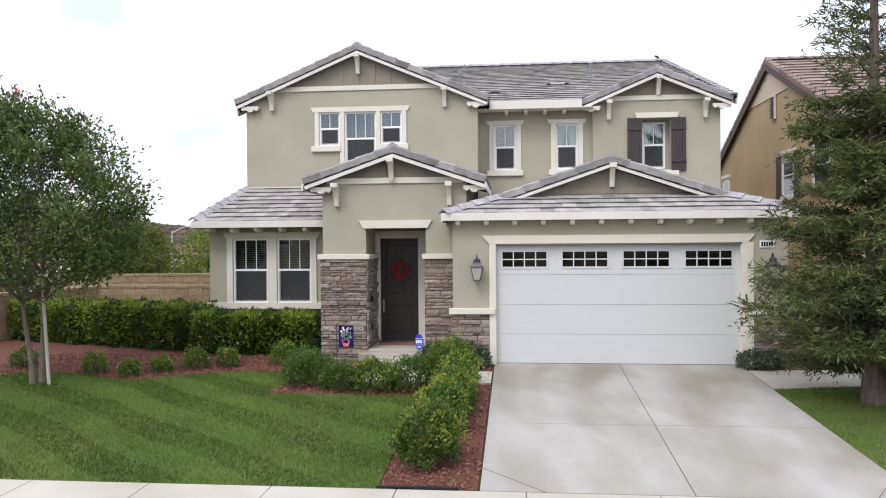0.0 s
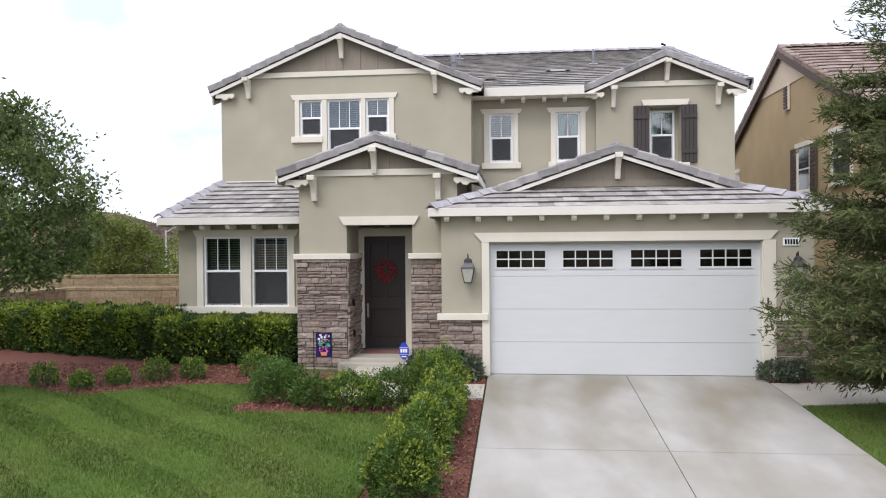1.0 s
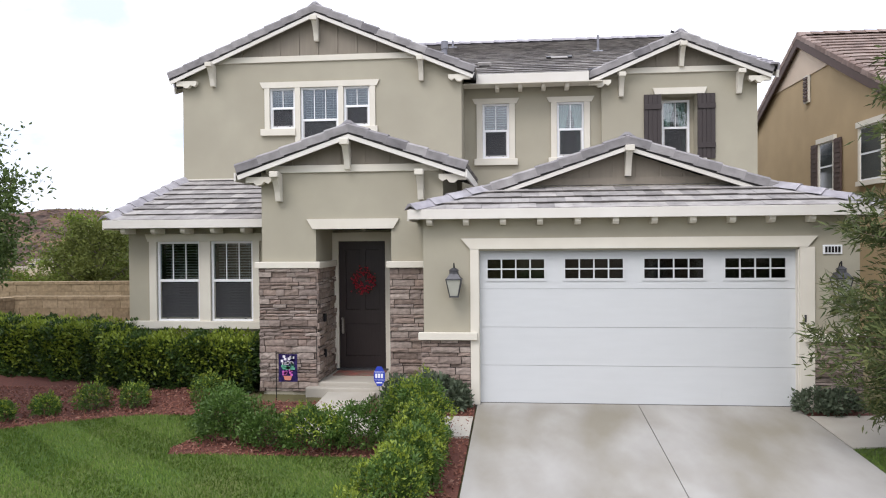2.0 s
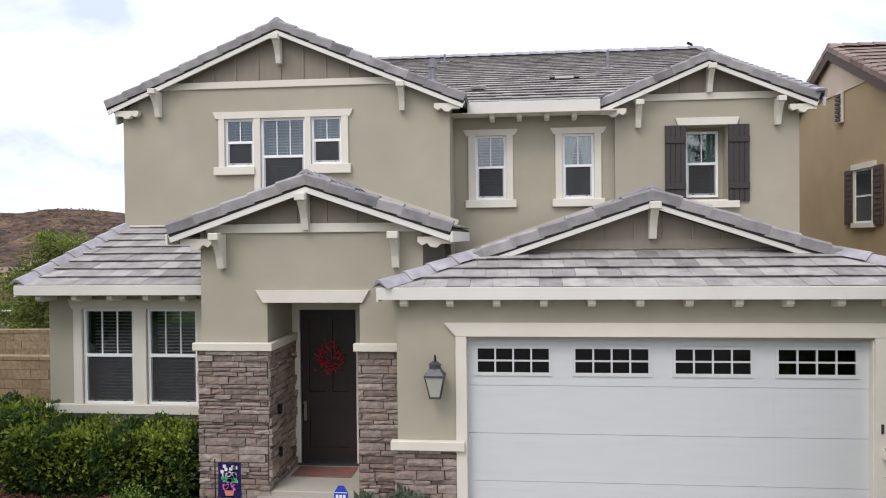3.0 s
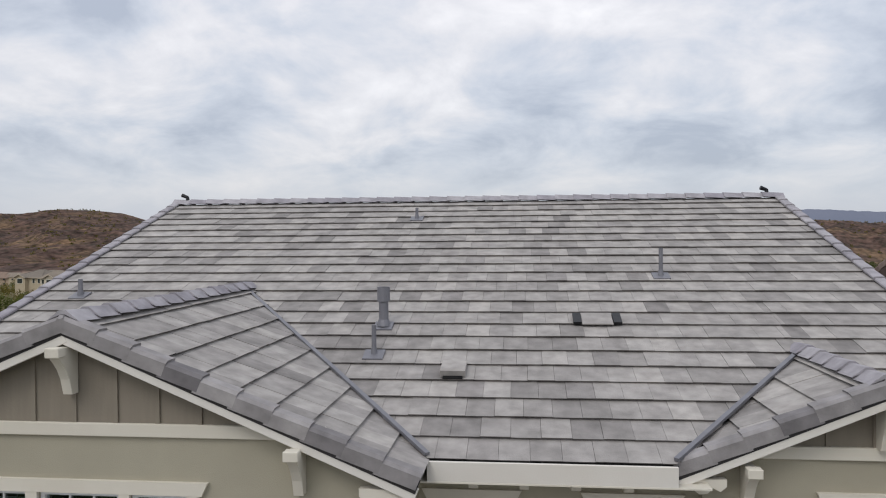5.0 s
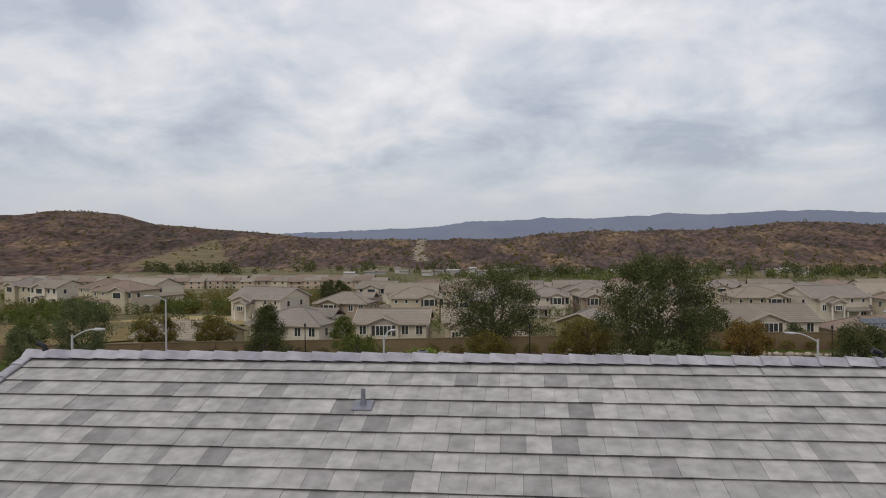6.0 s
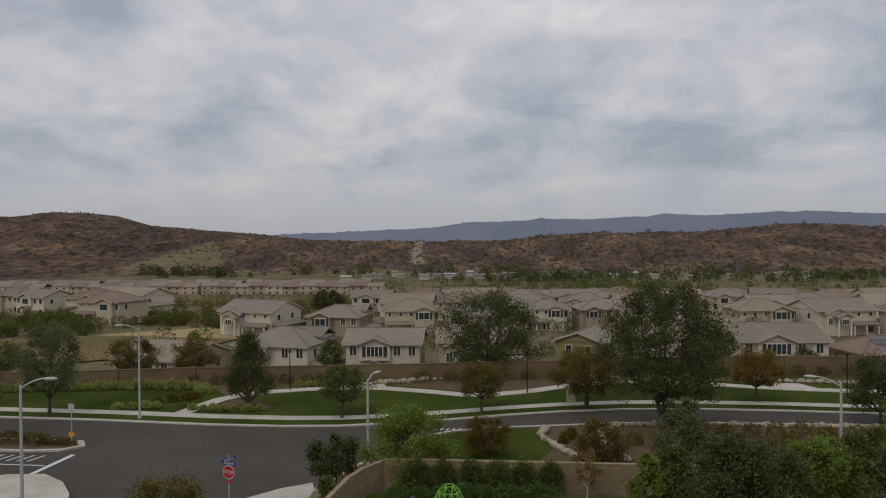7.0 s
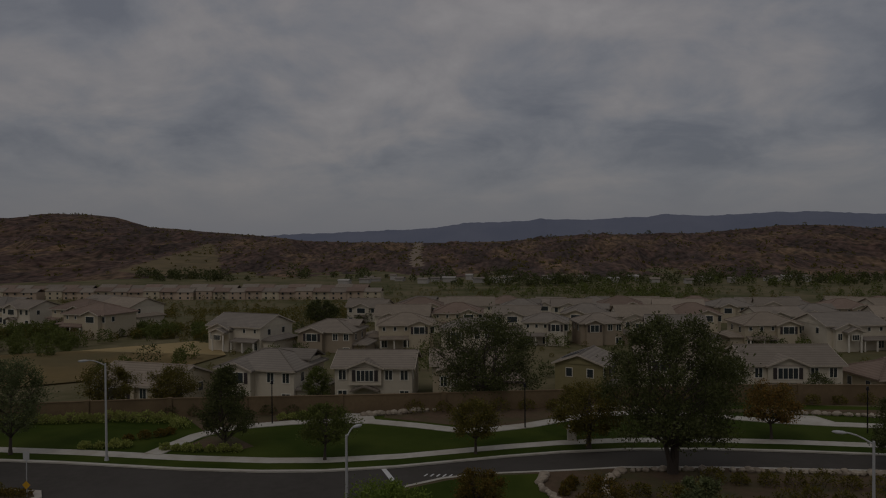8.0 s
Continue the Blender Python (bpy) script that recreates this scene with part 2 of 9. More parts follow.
STAKE = material("pale_tree_stake", (0.50, 0.45, 0.38), (0.42, 0.37, 0.31), 6, 0.85, stretch=(6, 6, 0.6))
LEAF_HEDGE = leaf_material("glossy_hedge_leaf", [(0.024, 0.05, 0.014), (0.044, 0.082, 0.019), (0.07, 0.118, 0.025), (0.033, 0.064, 0.016)], 0.4, spec=0.3)
LEAF_TIP = leaf_material("bright_hedge_tip_leaf", [(0.19, 0.25, 0.03), (0.25, 0.31, 0.042), (0.15, 0.21, 0.026)], 0.45, spec=0.3)
LEAF_SHRUB = leaf_material("shrub_leaf", [(0.05, 0.10, 0.02), (0.075, 0.14, 0.026), (0.105, 0.175, 0.036), (0.06, 0.115, 0.022)], 0.5, spec=0.3)
LEAF_GREY = leaf_material("grey_green_leaf", [(0.10, 0.13, 0.085), (0.14, 0.17, 0.11), (0.075, 0.10, 0.06)], 0.6)
LEAF_MYRTLE = leaf_material("crape_myrtle_leaf", [(0.07, 0.106, 0.036), (0.10, 0.144, 0.046), (0.14, 0.192, 0.062), (0.083, 0.122, 0.038)], 0.5)
LEAF_CONIFER = leaf_material("conifer_needle_spray", [(0.058, 0.078, 0.03), (0.082, 0.106, 0.04), (0.108, 0.134, 0.048), (0.16, 0.166, 0.064)], 0.6, 0.2)
LEAF_BRIGHT = leaf_material("bright_feathery_leaf", [(0.135, 0.19, 0.03), (0.18, 0.24, 0.042), (0.105, 0.155, 0.024), (0.22, 0.275, 0.052)])
LEAF_OLIVE = leaf_material("olive_leaf", [(0.112, 0.098, 0.02), (0.155, 0.128, 0.028), (0.082, 0.08, 0.017), (0.19, 0.14, 0.033)])
LEAF_DEEP = leaf_material("deep_green_leaf", [(0.058, 0.068, 0.024), (0.082, 0.092, 0.032), (0.108, 0.118, 0.042), (0.068, 0.078, 0.027)])
LEAF_RUST = leaf_material("rust_tinged_leaf", [(0.11, 0.078, 0.015), (0.155, 0.10, 0.02), (0.08, 0.08, 0.017), (0.19, 0.11, 0.022)])
LEAF_MID = leaf_material("mid_green_leaf", [(0.082, 0.10, 0.024), (0.108, 0.128, 0.031), (0.136, 0.155, 0.04), (0.092, 0.11, 0.026)])
LEAF_SAGE = leaf_material("sage_green_leaf", [(0.095, 0.112, 0.045), (0.125, 0.145, 0.06), (0.16, 0.18, 0.08), (0.075, 0.092, 0.034)])
LEAF_AMBER = leaf_material("amber_autumn_leaf", [(0.20, 0.11, 0.025), (0.25, 0.14, 0.035), (0.14, 0.10, 0.028), (0.11, 0.095, 0.03)], 0.6)
PINK = leaf_material("pink_blossom", [(0.50, 0.14, 0.24), (0.60, 0.24, 0.34)], 0.6)
BERRY = material("red_berry", (0.46, 0.022, 0.045), (0.32, 0.014, 0.03), 20, 0.4)
BLOCK = pieces("tan_split_block", [(0.25, 0.188, 0.112), (0.22, 0.163, 0.096), (0.285, 0.217, 0.132), (0.24, 0.178, 0.105)], 0.92, 0.8, 40, False, 12)
BLOCK_SHEET = pieces("tan_split_block_field", [(0.25, 0.188, 0.112), (0.22, 0.163, 0.096), (0.285, 0.217, 0.132), (0.24, 0.178, 0.105)], 0.92, 0.8, 40, True, 12)
OCHRE = material("ochre_stucco", (0.44, 0.33, 0.19), (0.40, 0.30, 0.172), 1.2, 0.92, bump=0.35, bump_scale=140, c3=(0.36, 0.27, 0.155), big=0.4)
PALE = material("pale_peach_stucco", (0.60, 0.49, 0.38), (0.56, 0.455, 0.35), 1.2, 0.92, bump=0.3, bump_scale=140)
BROWNTILE = pieces("brown_concrete_tile", [(0.20, 0.145, 0.12), (0.26, 0.195, 0.165), (0.165, 0.12, 0.10), (0.30, 0.235, 0.20)], 0.85, 0.35, 60, True, 5)
BROWNTRIM = material("dark_brown_fascia", (0.09, 0.06, 0.05), (0.075, 0.05, 0.042), 4, 0.7)

# ---------------------------------------------------------------- building tools
def mesh_of(name, verts, faces, mats):
    me = bpy.data.meshes.new(name)
    me.from_pydata(verts, [], faces)
    for m in (mats if isinstance(mats, (list, tuple)) else [mats]):
        me.materials.append(m)
    me.update()
    return me


def as_mesh(name, bm, mat, smooth=False):
    bmesh.ops.recalc_face_normals(bm, faces=bm.faces[:])
    me = bpy.data.meshes.new(name)
    bm.to_mesh(me)
    bm.free()
    me.materials.append(mat)
    if smooth:
        me.polygons.foreach_set("use_smooth", [True] * len(me.polygons))
    return me


def part(name, bm, mat, parent, label="", smooth=False):
    """One mesh object under a thing or a part."""
    ob = new(name, as_mesh(name, bm, mat, smooth))
    ob.parent = parent
    return tagged(ob, label)


def child(name, me, parent, m=None, label=""):
    ob = new(name, me)
    ob.parent = parent
    if m is not None:
        ob.matrix_basis = m
    return tagged(ob, label)


def thing(name, label, category, group="", m=None, kind=""):
    ob = new(name)
    if m is not None:
        ob.matrix_basis = m
    return tagged(ob, label, category, group, kind)


def solo(name, bm, mat, label, category, group="", m=None, kind="", smooth=False):
    ob = new(name, as_mesh(name, bm, mat, smooth))
    if m is not None:
        ob.matrix_basis = m
    return tagged(ob, label, category, group, kind)


def box(bm, x0, x1, y0, y1, z0, z1, bevel=0.0):
    """A box, its edges bevelled where asked."""
    vs = [bm.verts.new(p) for p in ((x0, y0, z0), (x1, y0, z0), (x1, y1, z0), (x0, y1, z0), (x0, y0, z1), (x1, y0, z1), (x1, y1, z1), (x0, y1, z1))]
    fs = [bm.faces.new([vs[i] for i in f]) for f in ((0, 3, 2, 1), (4, 5, 6, 7), (0, 1, 5, 4), (1, 2, 6, 5), (2, 3, 7, 6), (3, 0, 4, 7))]
    if bevel:
        es = list({e for f in fs for e in f.edges})
        bmesh.ops.bevel(bm, geom=es, offset=bevel, segments=1, affect='EDGES')
    return bm


def BX(*a, bevel=0.0):
    return box(bmesh.new(), *a, bevel=bevel)


def prism(bm, pts, axis, a, b):
    """Extrudes a flat outline along an axis; pts are in the two other axes, in order."""
    def at(p, t):
        if axis == 'x':
            return (t, p[0], p[1])
        if axis == 'y':
            return (p[0], t, p[1])
        return (p[0], p[1], t)
    A, B = [bm.verts.new(at(p, a)) for p in pts], [bm.verts.new(at(p, b)) for p in pts]
    bm.faces.new(A)
    bm.faces.new(B[::-1])
    n = len(pts)
    for i in range(n):
        bm.faces.new((A[i], B[i], B[(i + 1) % n], A[(i + 1) % n]))
    return bm


def PR(pts, axis, a, b):
    return prism(bmesh.new(), pts, axis, a, b)


def tube(bm, p, q, r0, r1, n=8, caps=True):
    p, q = Vector(p), Vector(q)
    d = (q - p).normalized()
    u = d.orthogonal().normalized()
    v = d.cross(u)
    A = [bm.verts.new(p + (u * math.cos(2 * math.pi * i / n) + v * math.sin(2 * math.pi * i / n)) * r0) for i in range(n)]
    B = [bm.verts.new(q + (u * math.cos(2 * math.pi * i / n) + v * math.sin(2 * math.pi * i / n)) * r1) for i in range(n)]
    for i in range(n):
        bm.faces.new((A[i], A[(i + 1) % n], B[(i + 1) % n], B[i]))
    if caps:
        bm.faces.new(A[::-1])
        bm.faces.new(B)
    return bm


def TB(p, q, r0, r1=None, n=8):
    return tube(bmesh.new(), p, q, r0, r0 if r1 is None else r1, n)


def walled(x0, x1, z0, z1, y0, y1, holes=()):
    """A wall slab between y0 and y1 with rectangular openings (x0, x1, z0, z1) right through it."""
    bm = bmesh.new()
    xs = sorted({x0, x1, *[v for h in holes for v in h[:2]]})
    zs = sorted({z0, z1, *[v for h in holes for v in h[2:]]})
    solid = {}
    for i in range(len(xs) - 1):
        for j in range(len(zs) - 1):
            cx, cz = (xs[i] + xs[i + 1]) / 2, (zs[j] + zs[j + 1]) / 2
            solid[i, j] = not any(h[0] < cx < h[1] and h[2] < cz < h[3] for h in holes)
    cache = {}

    def V(i, j, k):
        if (i, j, k) not in cache:
            cache[i, j, k] = bm.verts.new((xs[i], (y0, y1)[k], zs[j]))
        return cache[i, j, k]
    for (i, j), s in solid.items():
        if not s:
            continue
        bm.faces.new((V(i, j, 0), V(i + 1, j, 0), V(i + 1, j + 1, 0), V(i, j + 1, 0)))
        bm.faces.new((V(i, j, 1), V(i, j + 1, 1), V(i + 1, j + 1, 1), V(i + 1, j, 1)))
        for di, dj, q in ((-1, 0, ((i, j), (i, j + 1))), (1, 0, ((i + 1, j), (i + 1, j + 1))), (0, -1, ((i, j), (i + 1, j))), (0, 1, ((i, j + 1), (i + 1, j + 1)))):
            if not solid.get((i + di, j + dj), False):
                (a, b), (c, d) = q
                bm.faces.new((V(a, b, 0), V(c, d, 0), V(c, d, 1), V(a, b, 1)))
    return bm


def clip_poly(poly, region):
    """The part of a flat polygon inside a convex region, both counter-clockwise in u, v."""
    out = poly
    n = len(region)
    for i in range(n):
        (ax, ay), (bx, by) = region[i], region[(i + 1) % n]
        src, out = out, []
        if not src:
            return []

        def side(p):
            return (bx - ax) * (p[1] - ay) - (by - ay) * (p[0] - ax)
        for k in range(len(src)):
            p, q = src[k], src[(k + 1) % len(src)]
            sp, sq = side(p), side(q)
            if sp >= 0:
                out.append(p)
            if (sp >= 0) != (sq >= 0):
                t = sp / (sp - sq)
                out.append((p[0] + (q[0] - p[0]) * t, p[1] + (q[1] - p[1]) * t))
    return out


def area2(poly):
    return abs(sum(poly[i][0] * poly[(i + 1) % len(poly)][1] - poly[(i + 1) % len(poly)][0] * poly[i][1] for i in range(len(poly)))) / 2


TILES_LATER = []


def tiled_plane(parent, name, origin, u, v, region, single=300, mats=(TILE, TILE_SHEET), expose=0.39, wide=0.315, deck=True, near=None, seed=1):
    """One slope of a tiled roof: a deck slab, and courses of flat tiles laid from the eave up.
    region is a convex outline in metres along u (the eave) and v (up the slope)."""
    origin, u, v = Vector(origin), Vector(u).normalized(), Vector(v).normalized()
    n = u.cross(v)
    if n.z < 0:
        n = -n
    m = Matrix((u, v, n)).transposed().to_4x4()
    m.translation = origin
    slope = new(name)
    slope.parent = parent
    slope.matrix_basis = m
    if deck:
        vs = [(a, b, 0.0) for a, b in region] + [(a, b, -0.09) for a, b in region]
        k = len(region)
        fs = [tuple(range(k)), tuple(range(2 * k - 1, k - 1, -1))] + [(i, i + k, (i + 1) % k + k, (i + 1) % k) for i in range(k)]
        bm = bmesh.new()
        bv = [bm.verts.new(p) for p in vs]
        for f in fs:
            bm.faces.new([bv[i] for i in f])
        part("roof_deck", bm, DECK, slope)
    TILES_LATER.append((slope, region, single, mats, expose, wide, seed))
    return slope


def lay_tiles():
    """All the tiles, course by course: those of the lowest courses as pieces of their own, the rest joined."""
    whole = {}
    for slope, region, single, mats, expose, wide, seed in TILES_LATER:
        rng = random.Random(seed)
        us, vs_ = [p[0] for p in region], [p[1] for p in region]
        V, Fc, made = [], [], 0
        for r in range(int(min(vs_) / expose), int(max(vs_) / expose) + 1):
            v0 = r * expose
            off = (r % 2) * wide / 2 + 0.04 * math.sin(r * 7.3 + seed)
            for k in range(int(min(us) / wide) - 1, int(max(us) / wide) + 3):
                a0 = k * wide - off
                quad = [(a0 + 0.0015, v0), (a0 + wide - 0.0015, v0), (a0 + wide - 0.0015, v0 + expose * 1.12), (a0 + 0.0015, v0 + expose * 1.12)]
                poly = clip_poly(quad, region)
                if len(poly) < 3 or area2(poly) < 0.004:
                    continue
                lift = rng.uniform(-0.004, 0.005)
                full = len(poly) == 4 and abs(area2(poly) - area2(quad)) < 1e-4
                hs = [0.052 + lift - 0.03 * (q[1] - v0) / expose for q in poly]
                if made < single:
                    made += 1
                    if full:
                        key = (mats[0].name, expose, wide)
                        if key not in whole:
                            whole[key] = tile_mesh([(q[0] - a0, q[1] - v0) for q in quad], [0.052, 0.052, 0.0184, 0.0184], mats[0])
                        child("tile", whole[key], slope, Matrix.Translation((a0, v0, lift)))
                    else:
                        child("tile", tile_mesh(poly, hs, mats[0], v0), slope)
                else:
                    b = len(V)
                    q = len(poly)
                    V += [(p[0], p[1], h) for p, h in zip(poly, hs)] + [(p[0], p[1] + (0.026 if p[1] < v0 + 1e-4 else 0.0), h - 0.03) for p, h in zip(poly, hs)]
                    Fc.append(tuple(range(b, b + q)))
                    Fc += [(b + i, b + q + i, b + q + (i + 1) % q, b + (i + 1) % q) for i in range(q)]
        if V:
            tagged(child("tile_field", mesh_of("tile_field", V, Fc, mats[1]), slope), kind="stuff")


def tile_mesh(poly, hs, mat, v0=0.0):
    q = len(poly)
    V = [(p[0], p[1], h) for p, h in zip(poly, hs)] + [(p[0], p[1] + (0.026 if p[1] < v0 + 1e-4 else 0.0), h - 0.03) for p, h in zip(poly, hs)]
    Fc = [tuple(range(q)), tuple(range(2 * q - 1, q - 1, -1))] + [(i, q + i, q + (i + 1) % q, (i + 1) % q) for i in range(q)]
    return mesh_of("tile", V, Fc, mat)


def along(a, b, up=(0, 0, 1)):
    """A pose at a whose x axis runs to b."""
    a, b = Vector(a), Vector(b)
    x = (b - a).normalized()
    y = Vector(up).cross(x).normalized()
    z = x.cross(y)
    m = Matrix((x, y, z)).transposed().to_4x4()
    m.translation = a
    return m


SHARED = {}


def cap_mesh(kind, mat):
    """A ridge tile (inverted v) or a rake tile (angle with a deep outer face), 0.42 m long, thick at its low end."""
    key = (kind, mat.name)
    if key in SHARED:
        return SHARED[key]
    if kind == "ridge":
        sec = [(-0.15, -0.055), (-0.13, -0.035), (-0.03, 0.045), (0.03, 0.045), (0.13, -0.035), (0.15, -0.055), (0.02, 0.005), (-0.02, 0.005)]
    elif kind == "rake_b":
        sec = [(-0.02, -0.095), (-0.025, 0.03), (0.005, 0.06), (0.13, 0.06), (0.15, 0.045), (0.15, 0.02), (0.01, 0.02), (0.005, -0.095)]
    else:
        sec = [(0.02, -0.095), (0.025, 0.03), (-0.005, 0.06), (-0.13, 0.06), (-0.15, 0.045), (-0.15, 0.02), (-0.01, 0.02), (-0.005, -0.095)]
    bm = bmesh.new()
    A = [bm.verts.new((0.0, y * 1.08, z * 1.03 + 0.022)) for y, z in sec]
    B = [bm.verts.new((0.43, y * 0.97, z - 0.002)) for y, z in sec]
    k = len(sec)
    bm.faces.new(A)
    bm.faces.new(B[::-1])
    for i in range(k):
        bm.faces.new((A[i], B[i], B[(i + 1) % k], A[(i + 1) % k]))
    SHARED[key] = as_mesh(kind + "_tile", bm, mat)
    return SHARED[key]


def run_caps(parent, name, kind, a, b, mat, up=(0, 0, 1), step=0.385):
    """Tiles in a row from the low end a to the high end b."""
    a, b = Vector(a), Vector(b)
    n = max(1, round((b - a).length / step))
    for i in range(n):
        p = a + (b - a) * (i / n)
        m = along(p, b, up) @ Matrix.Diagonal(((b - a).length / n / 0.385, 1, 1, 1))
        child(name, cap_mesh(kind, mat), parent, m)

# ---------------------------------------------------------------- the house
house = thing("house", "two-storey beige stucco house with grey tile roofs", "house")


def wall_part(label, *a, **k):
    return part("wall", walled(*a, **k), STUCCO, house, label)


# walls, storey by storey
wall_part("beige stucco garage wall", -0.88, 5.76, 0.0, 2.98, 0.0, 0.2, [(0.0, 4.88, -0.1, 2.44)])
part("wall", BX(5.56, 5.76, 0.2, 4.786, 0, 2.98), STUCCO, house)
part("wall", BX(-0.88, -0.68, 0.2, 4.786, 0, 2.98), STUCCO, house)
wall_part("beige stucco wall of the low wing", -6.905, -3.934, 0.0, 2.919, 1.972, 2.172, [(-6.332, -5.467, 1.085, 2.628), (-5.25, -4.41, 1.085, 2.628)])
part("wall", BX(-6.921, -6.712, 2.198, 22.12, 0.0, 2.915), STUCCO, house)
wall_part("beige stucco entry front", -3.826, -0.641, 0.0, 3.821, 0.82, 1.02, [(-2.86, -1.537, -0.1, 2.824)])
part("wall", BX(-3.071, -2.876, 1.046, 2.288, 0.0, 2.855), STUCCO, house)
part("wall", BX(-1.547, -1.343, 1.046, 2.288, 0.0, 2.855), STUCCO, house)
part("wall", walled(-2.948, -1.591, 0.0, 2.813, 2.062, 2.263, [(-2.802, -1.842, -0.1, 2.646)]), STUCCO, house)
part("ceiling", BX(-3.071, -1.343, 1.046, 2.288, 2.855, 2.957), STUCCO, house, "stucco porch ceiling")
part("wall", BX(-3.848, -3.643, 1.046, 3.983, 2.548, 3.816), STUCCO, house)
part("wall", BX(-3.848, -3.643, 1.046, 1.972, 0.0, 2.548), STUCCO, house)
part("wall", BX(-0.852, -0.647, 1.046, 3.983, 2.548, 3.816), STUCCO, house)
wall_part("beige stucco upper wall under the large gable", -6.707, -0.544, 2.252, 6.213, 3.983, 4.183, [(-4.731, -4.168, 5.057, 5.947), (-4.046, -3.205, 4.475, 5.947), (-3.093, -2.52, 5.078, 5.947)])
part("wall", PR([(-6.623, 6.213), (-0.607, 6.213), (-1.25, 6.53), (-6.0, 6.53)], 'y', 3.983, 4.183), STUCCO, house)
part("wall", BX(-6.714, -6.502, 4.209, 22.12, 2.25, 6.225), STUCCO, house)
part("wall", BX(-0.757, -0.545, 4.209, 4.921, 2.25, 6.172), STUCCO, house)
wall_part("beige stucco recessed wall", -0.757, 2.476, 2.25, 6.172, 4.921, 5.121, [(-0.142, 0.452, 4.423, 5.653), (1.512, 2.105, 4.423, 5.653)])
wall_part("beige stucco wall under the small gable", 2.476, 5.773, 2.25, 6.225, 4.786, 5.186, [(3.764, 4.522, 4.338, 5.737)])
part("wall", BX(5.561, 5.773, 5.238, 22.12, 0.0, 6.225), STUCCO, house)
part("wall", BX(-6.502, 5.561, 21.894, 22.094, 0.0, 6.225), STUCCO, house)
part("floor_slab", BX(-6.502, 5.561, 5.396, 21.894, 2.271, 2.409), STUCCO, house)


def fascia(a, b, tall=0.19, thick=0.035, mat=FASCIA, drop=0.0):
    """A board along an eave or rake, its upper edge on the line from a to b."""
    m = along(a, b)
    n = (Vector(b) - Vector(a)).length
    bm = BX(0, n, -thick / 2, thick / 2, -tall - drop, -drop, bevel=0.004)
    ob = part("fascia_board", bm, mat, house)
    ob.matrix_basis = m
    return ob


def bracket(x, y, z, s=1.0):
    """A carved timber knee bracket on a gable wall, its top at z."""
    b = thing("bracket", "", "")
    b.parent = house
    b.matrix_basis = pose(x, y, z) @ Matrix.Scale(s, 4)
    part("brace", PR([(0, 0.0), (-0.30, 0.0), (-0.31, -0.02), (-0.31, -0.10), (-0.26, -0.15), (-0.20, -0.225), (-0.145, -0.33), (-0.115, -0.44), (-0.10, -0.49), (0, -0.49)], 'x', -0.05, 0.05), TRIM, b)
    part("cap", BX(-0.075, 0.075, -0.36, -0.24, -0.085, 0.015, bevel=0.008), TRIM, b)
    return b


def outlooker(x, y, z, flip=1):
    """The carved rafter end under a gable's low corner."""
    part("rafter_end", PR([(-0.28 * flip, 0), (0.18 * flip, 0), (0.18 * flip, -0.07), (0.12 * flip, -0.12), (0.05 * flip, -0.085), (0.0, -0.14), (-0.08 * flip, -0.15), (-0.14 * flip, -0.10), (-0.28 * flip, -0.10)], 'y', -0.05, 0.05), TRIM, house).matrix_basis = pose(x, y, z)


def rafter_tail(x, y, z, long=0.42):
    part("rafter_tail", PR([(0, 0), (0, -0.05), (0.03, -0.085), (0.08, -0.10), (long, -0.10), (long, 0.0)], 'x', -0.045, 0.045), TRIM, house).matrix_basis = pose(x, y, z)


def gable(name, rx, rz, y0, y1, xl, xr, slope, wall_y, band_z, rakes=True, caps=True, seeds=(1, 2), single=150):
    """A gable roof whose ridge runs back along y, with boards and battens over a trim band on its front."""
    k = math.sqrt(1 + slope * slope)
    wl, wr, d = (rx - xl) * k, (xr - rx) * k, y1 - y0
    tiled_plane(house, name + "_slope", (xl, y1, rz - slope * (rx - xl)), (0, -1, 0), (1, 0, slope), [(0, 0), (d, 0), (d, wl), (0, wl)], single, seed=seeds[0])
    tiled_plane(house, name + "_slope", (xr, y0, rz - slope * (xr - rx)), (0, 1, 0), (-1, 0, slope), [(0, 0), (d, 0), (d, wr), (0, wr)], single, seed=seeds[1])
    zl, zr = rz - slope * (rx - xl), rz - slope * (xr - rx)
    run_caps(house, "rake_tile", "rake_b", (xl, y0, zl + 0.03), (rx, y0, rz + 0.03), RAKE)
    run_caps(house, "rake_tile", "rake", (xr, y0, zr + 0.03), (rx, y0, rz + 0.03), RAKE)
    run_caps(house, "ridge_tile", "ridge", (rx, y0 + 0.02, rz + 0.075), (rx, y1, rz + 0.075), CAP)
    fascia((xl, y0 + 0.02, zl - 0.04), (rx, y0 + 0.02, rz - 0.04), 0.13)
    fascia((xr, y0 + 0.024, zr - 0.04), (rx, y0 + 0.024, rz - 0.04), 0.13)
    # gable end: panel, battens, band
    top = rz - 0.09
    half_l, half_r = (top - band_z) / slope, (top - band_z) / slope
    xa, xb = max(rx - half_l, xl + 0.12), min(rx + half_r, xr - 0.12)
    part("gable_panel", PR([(xa, band_z), (xb, band_z), (rx, top)], 'y', wall_y + 0.01, wall_y + 0.14), BOARD, house, "taupe board-and-batten gable panel")
    n = int((xb - xa) / 0.4)
    for i in range(1, n):
        x = xa + (xb - xa) * i / n
        zt = band_z + (top - band_z) * (1 - abs(x - rx) / max(rx - xa, xb - rx)) - 0.01
        if zt > band_z + 0.05:
            part("batten", BX(x - 0.022, x + 0.022, wall_y - 0.012, wall_y + 0.008, band_z, zt), BOARD, house)
    return xa, xb


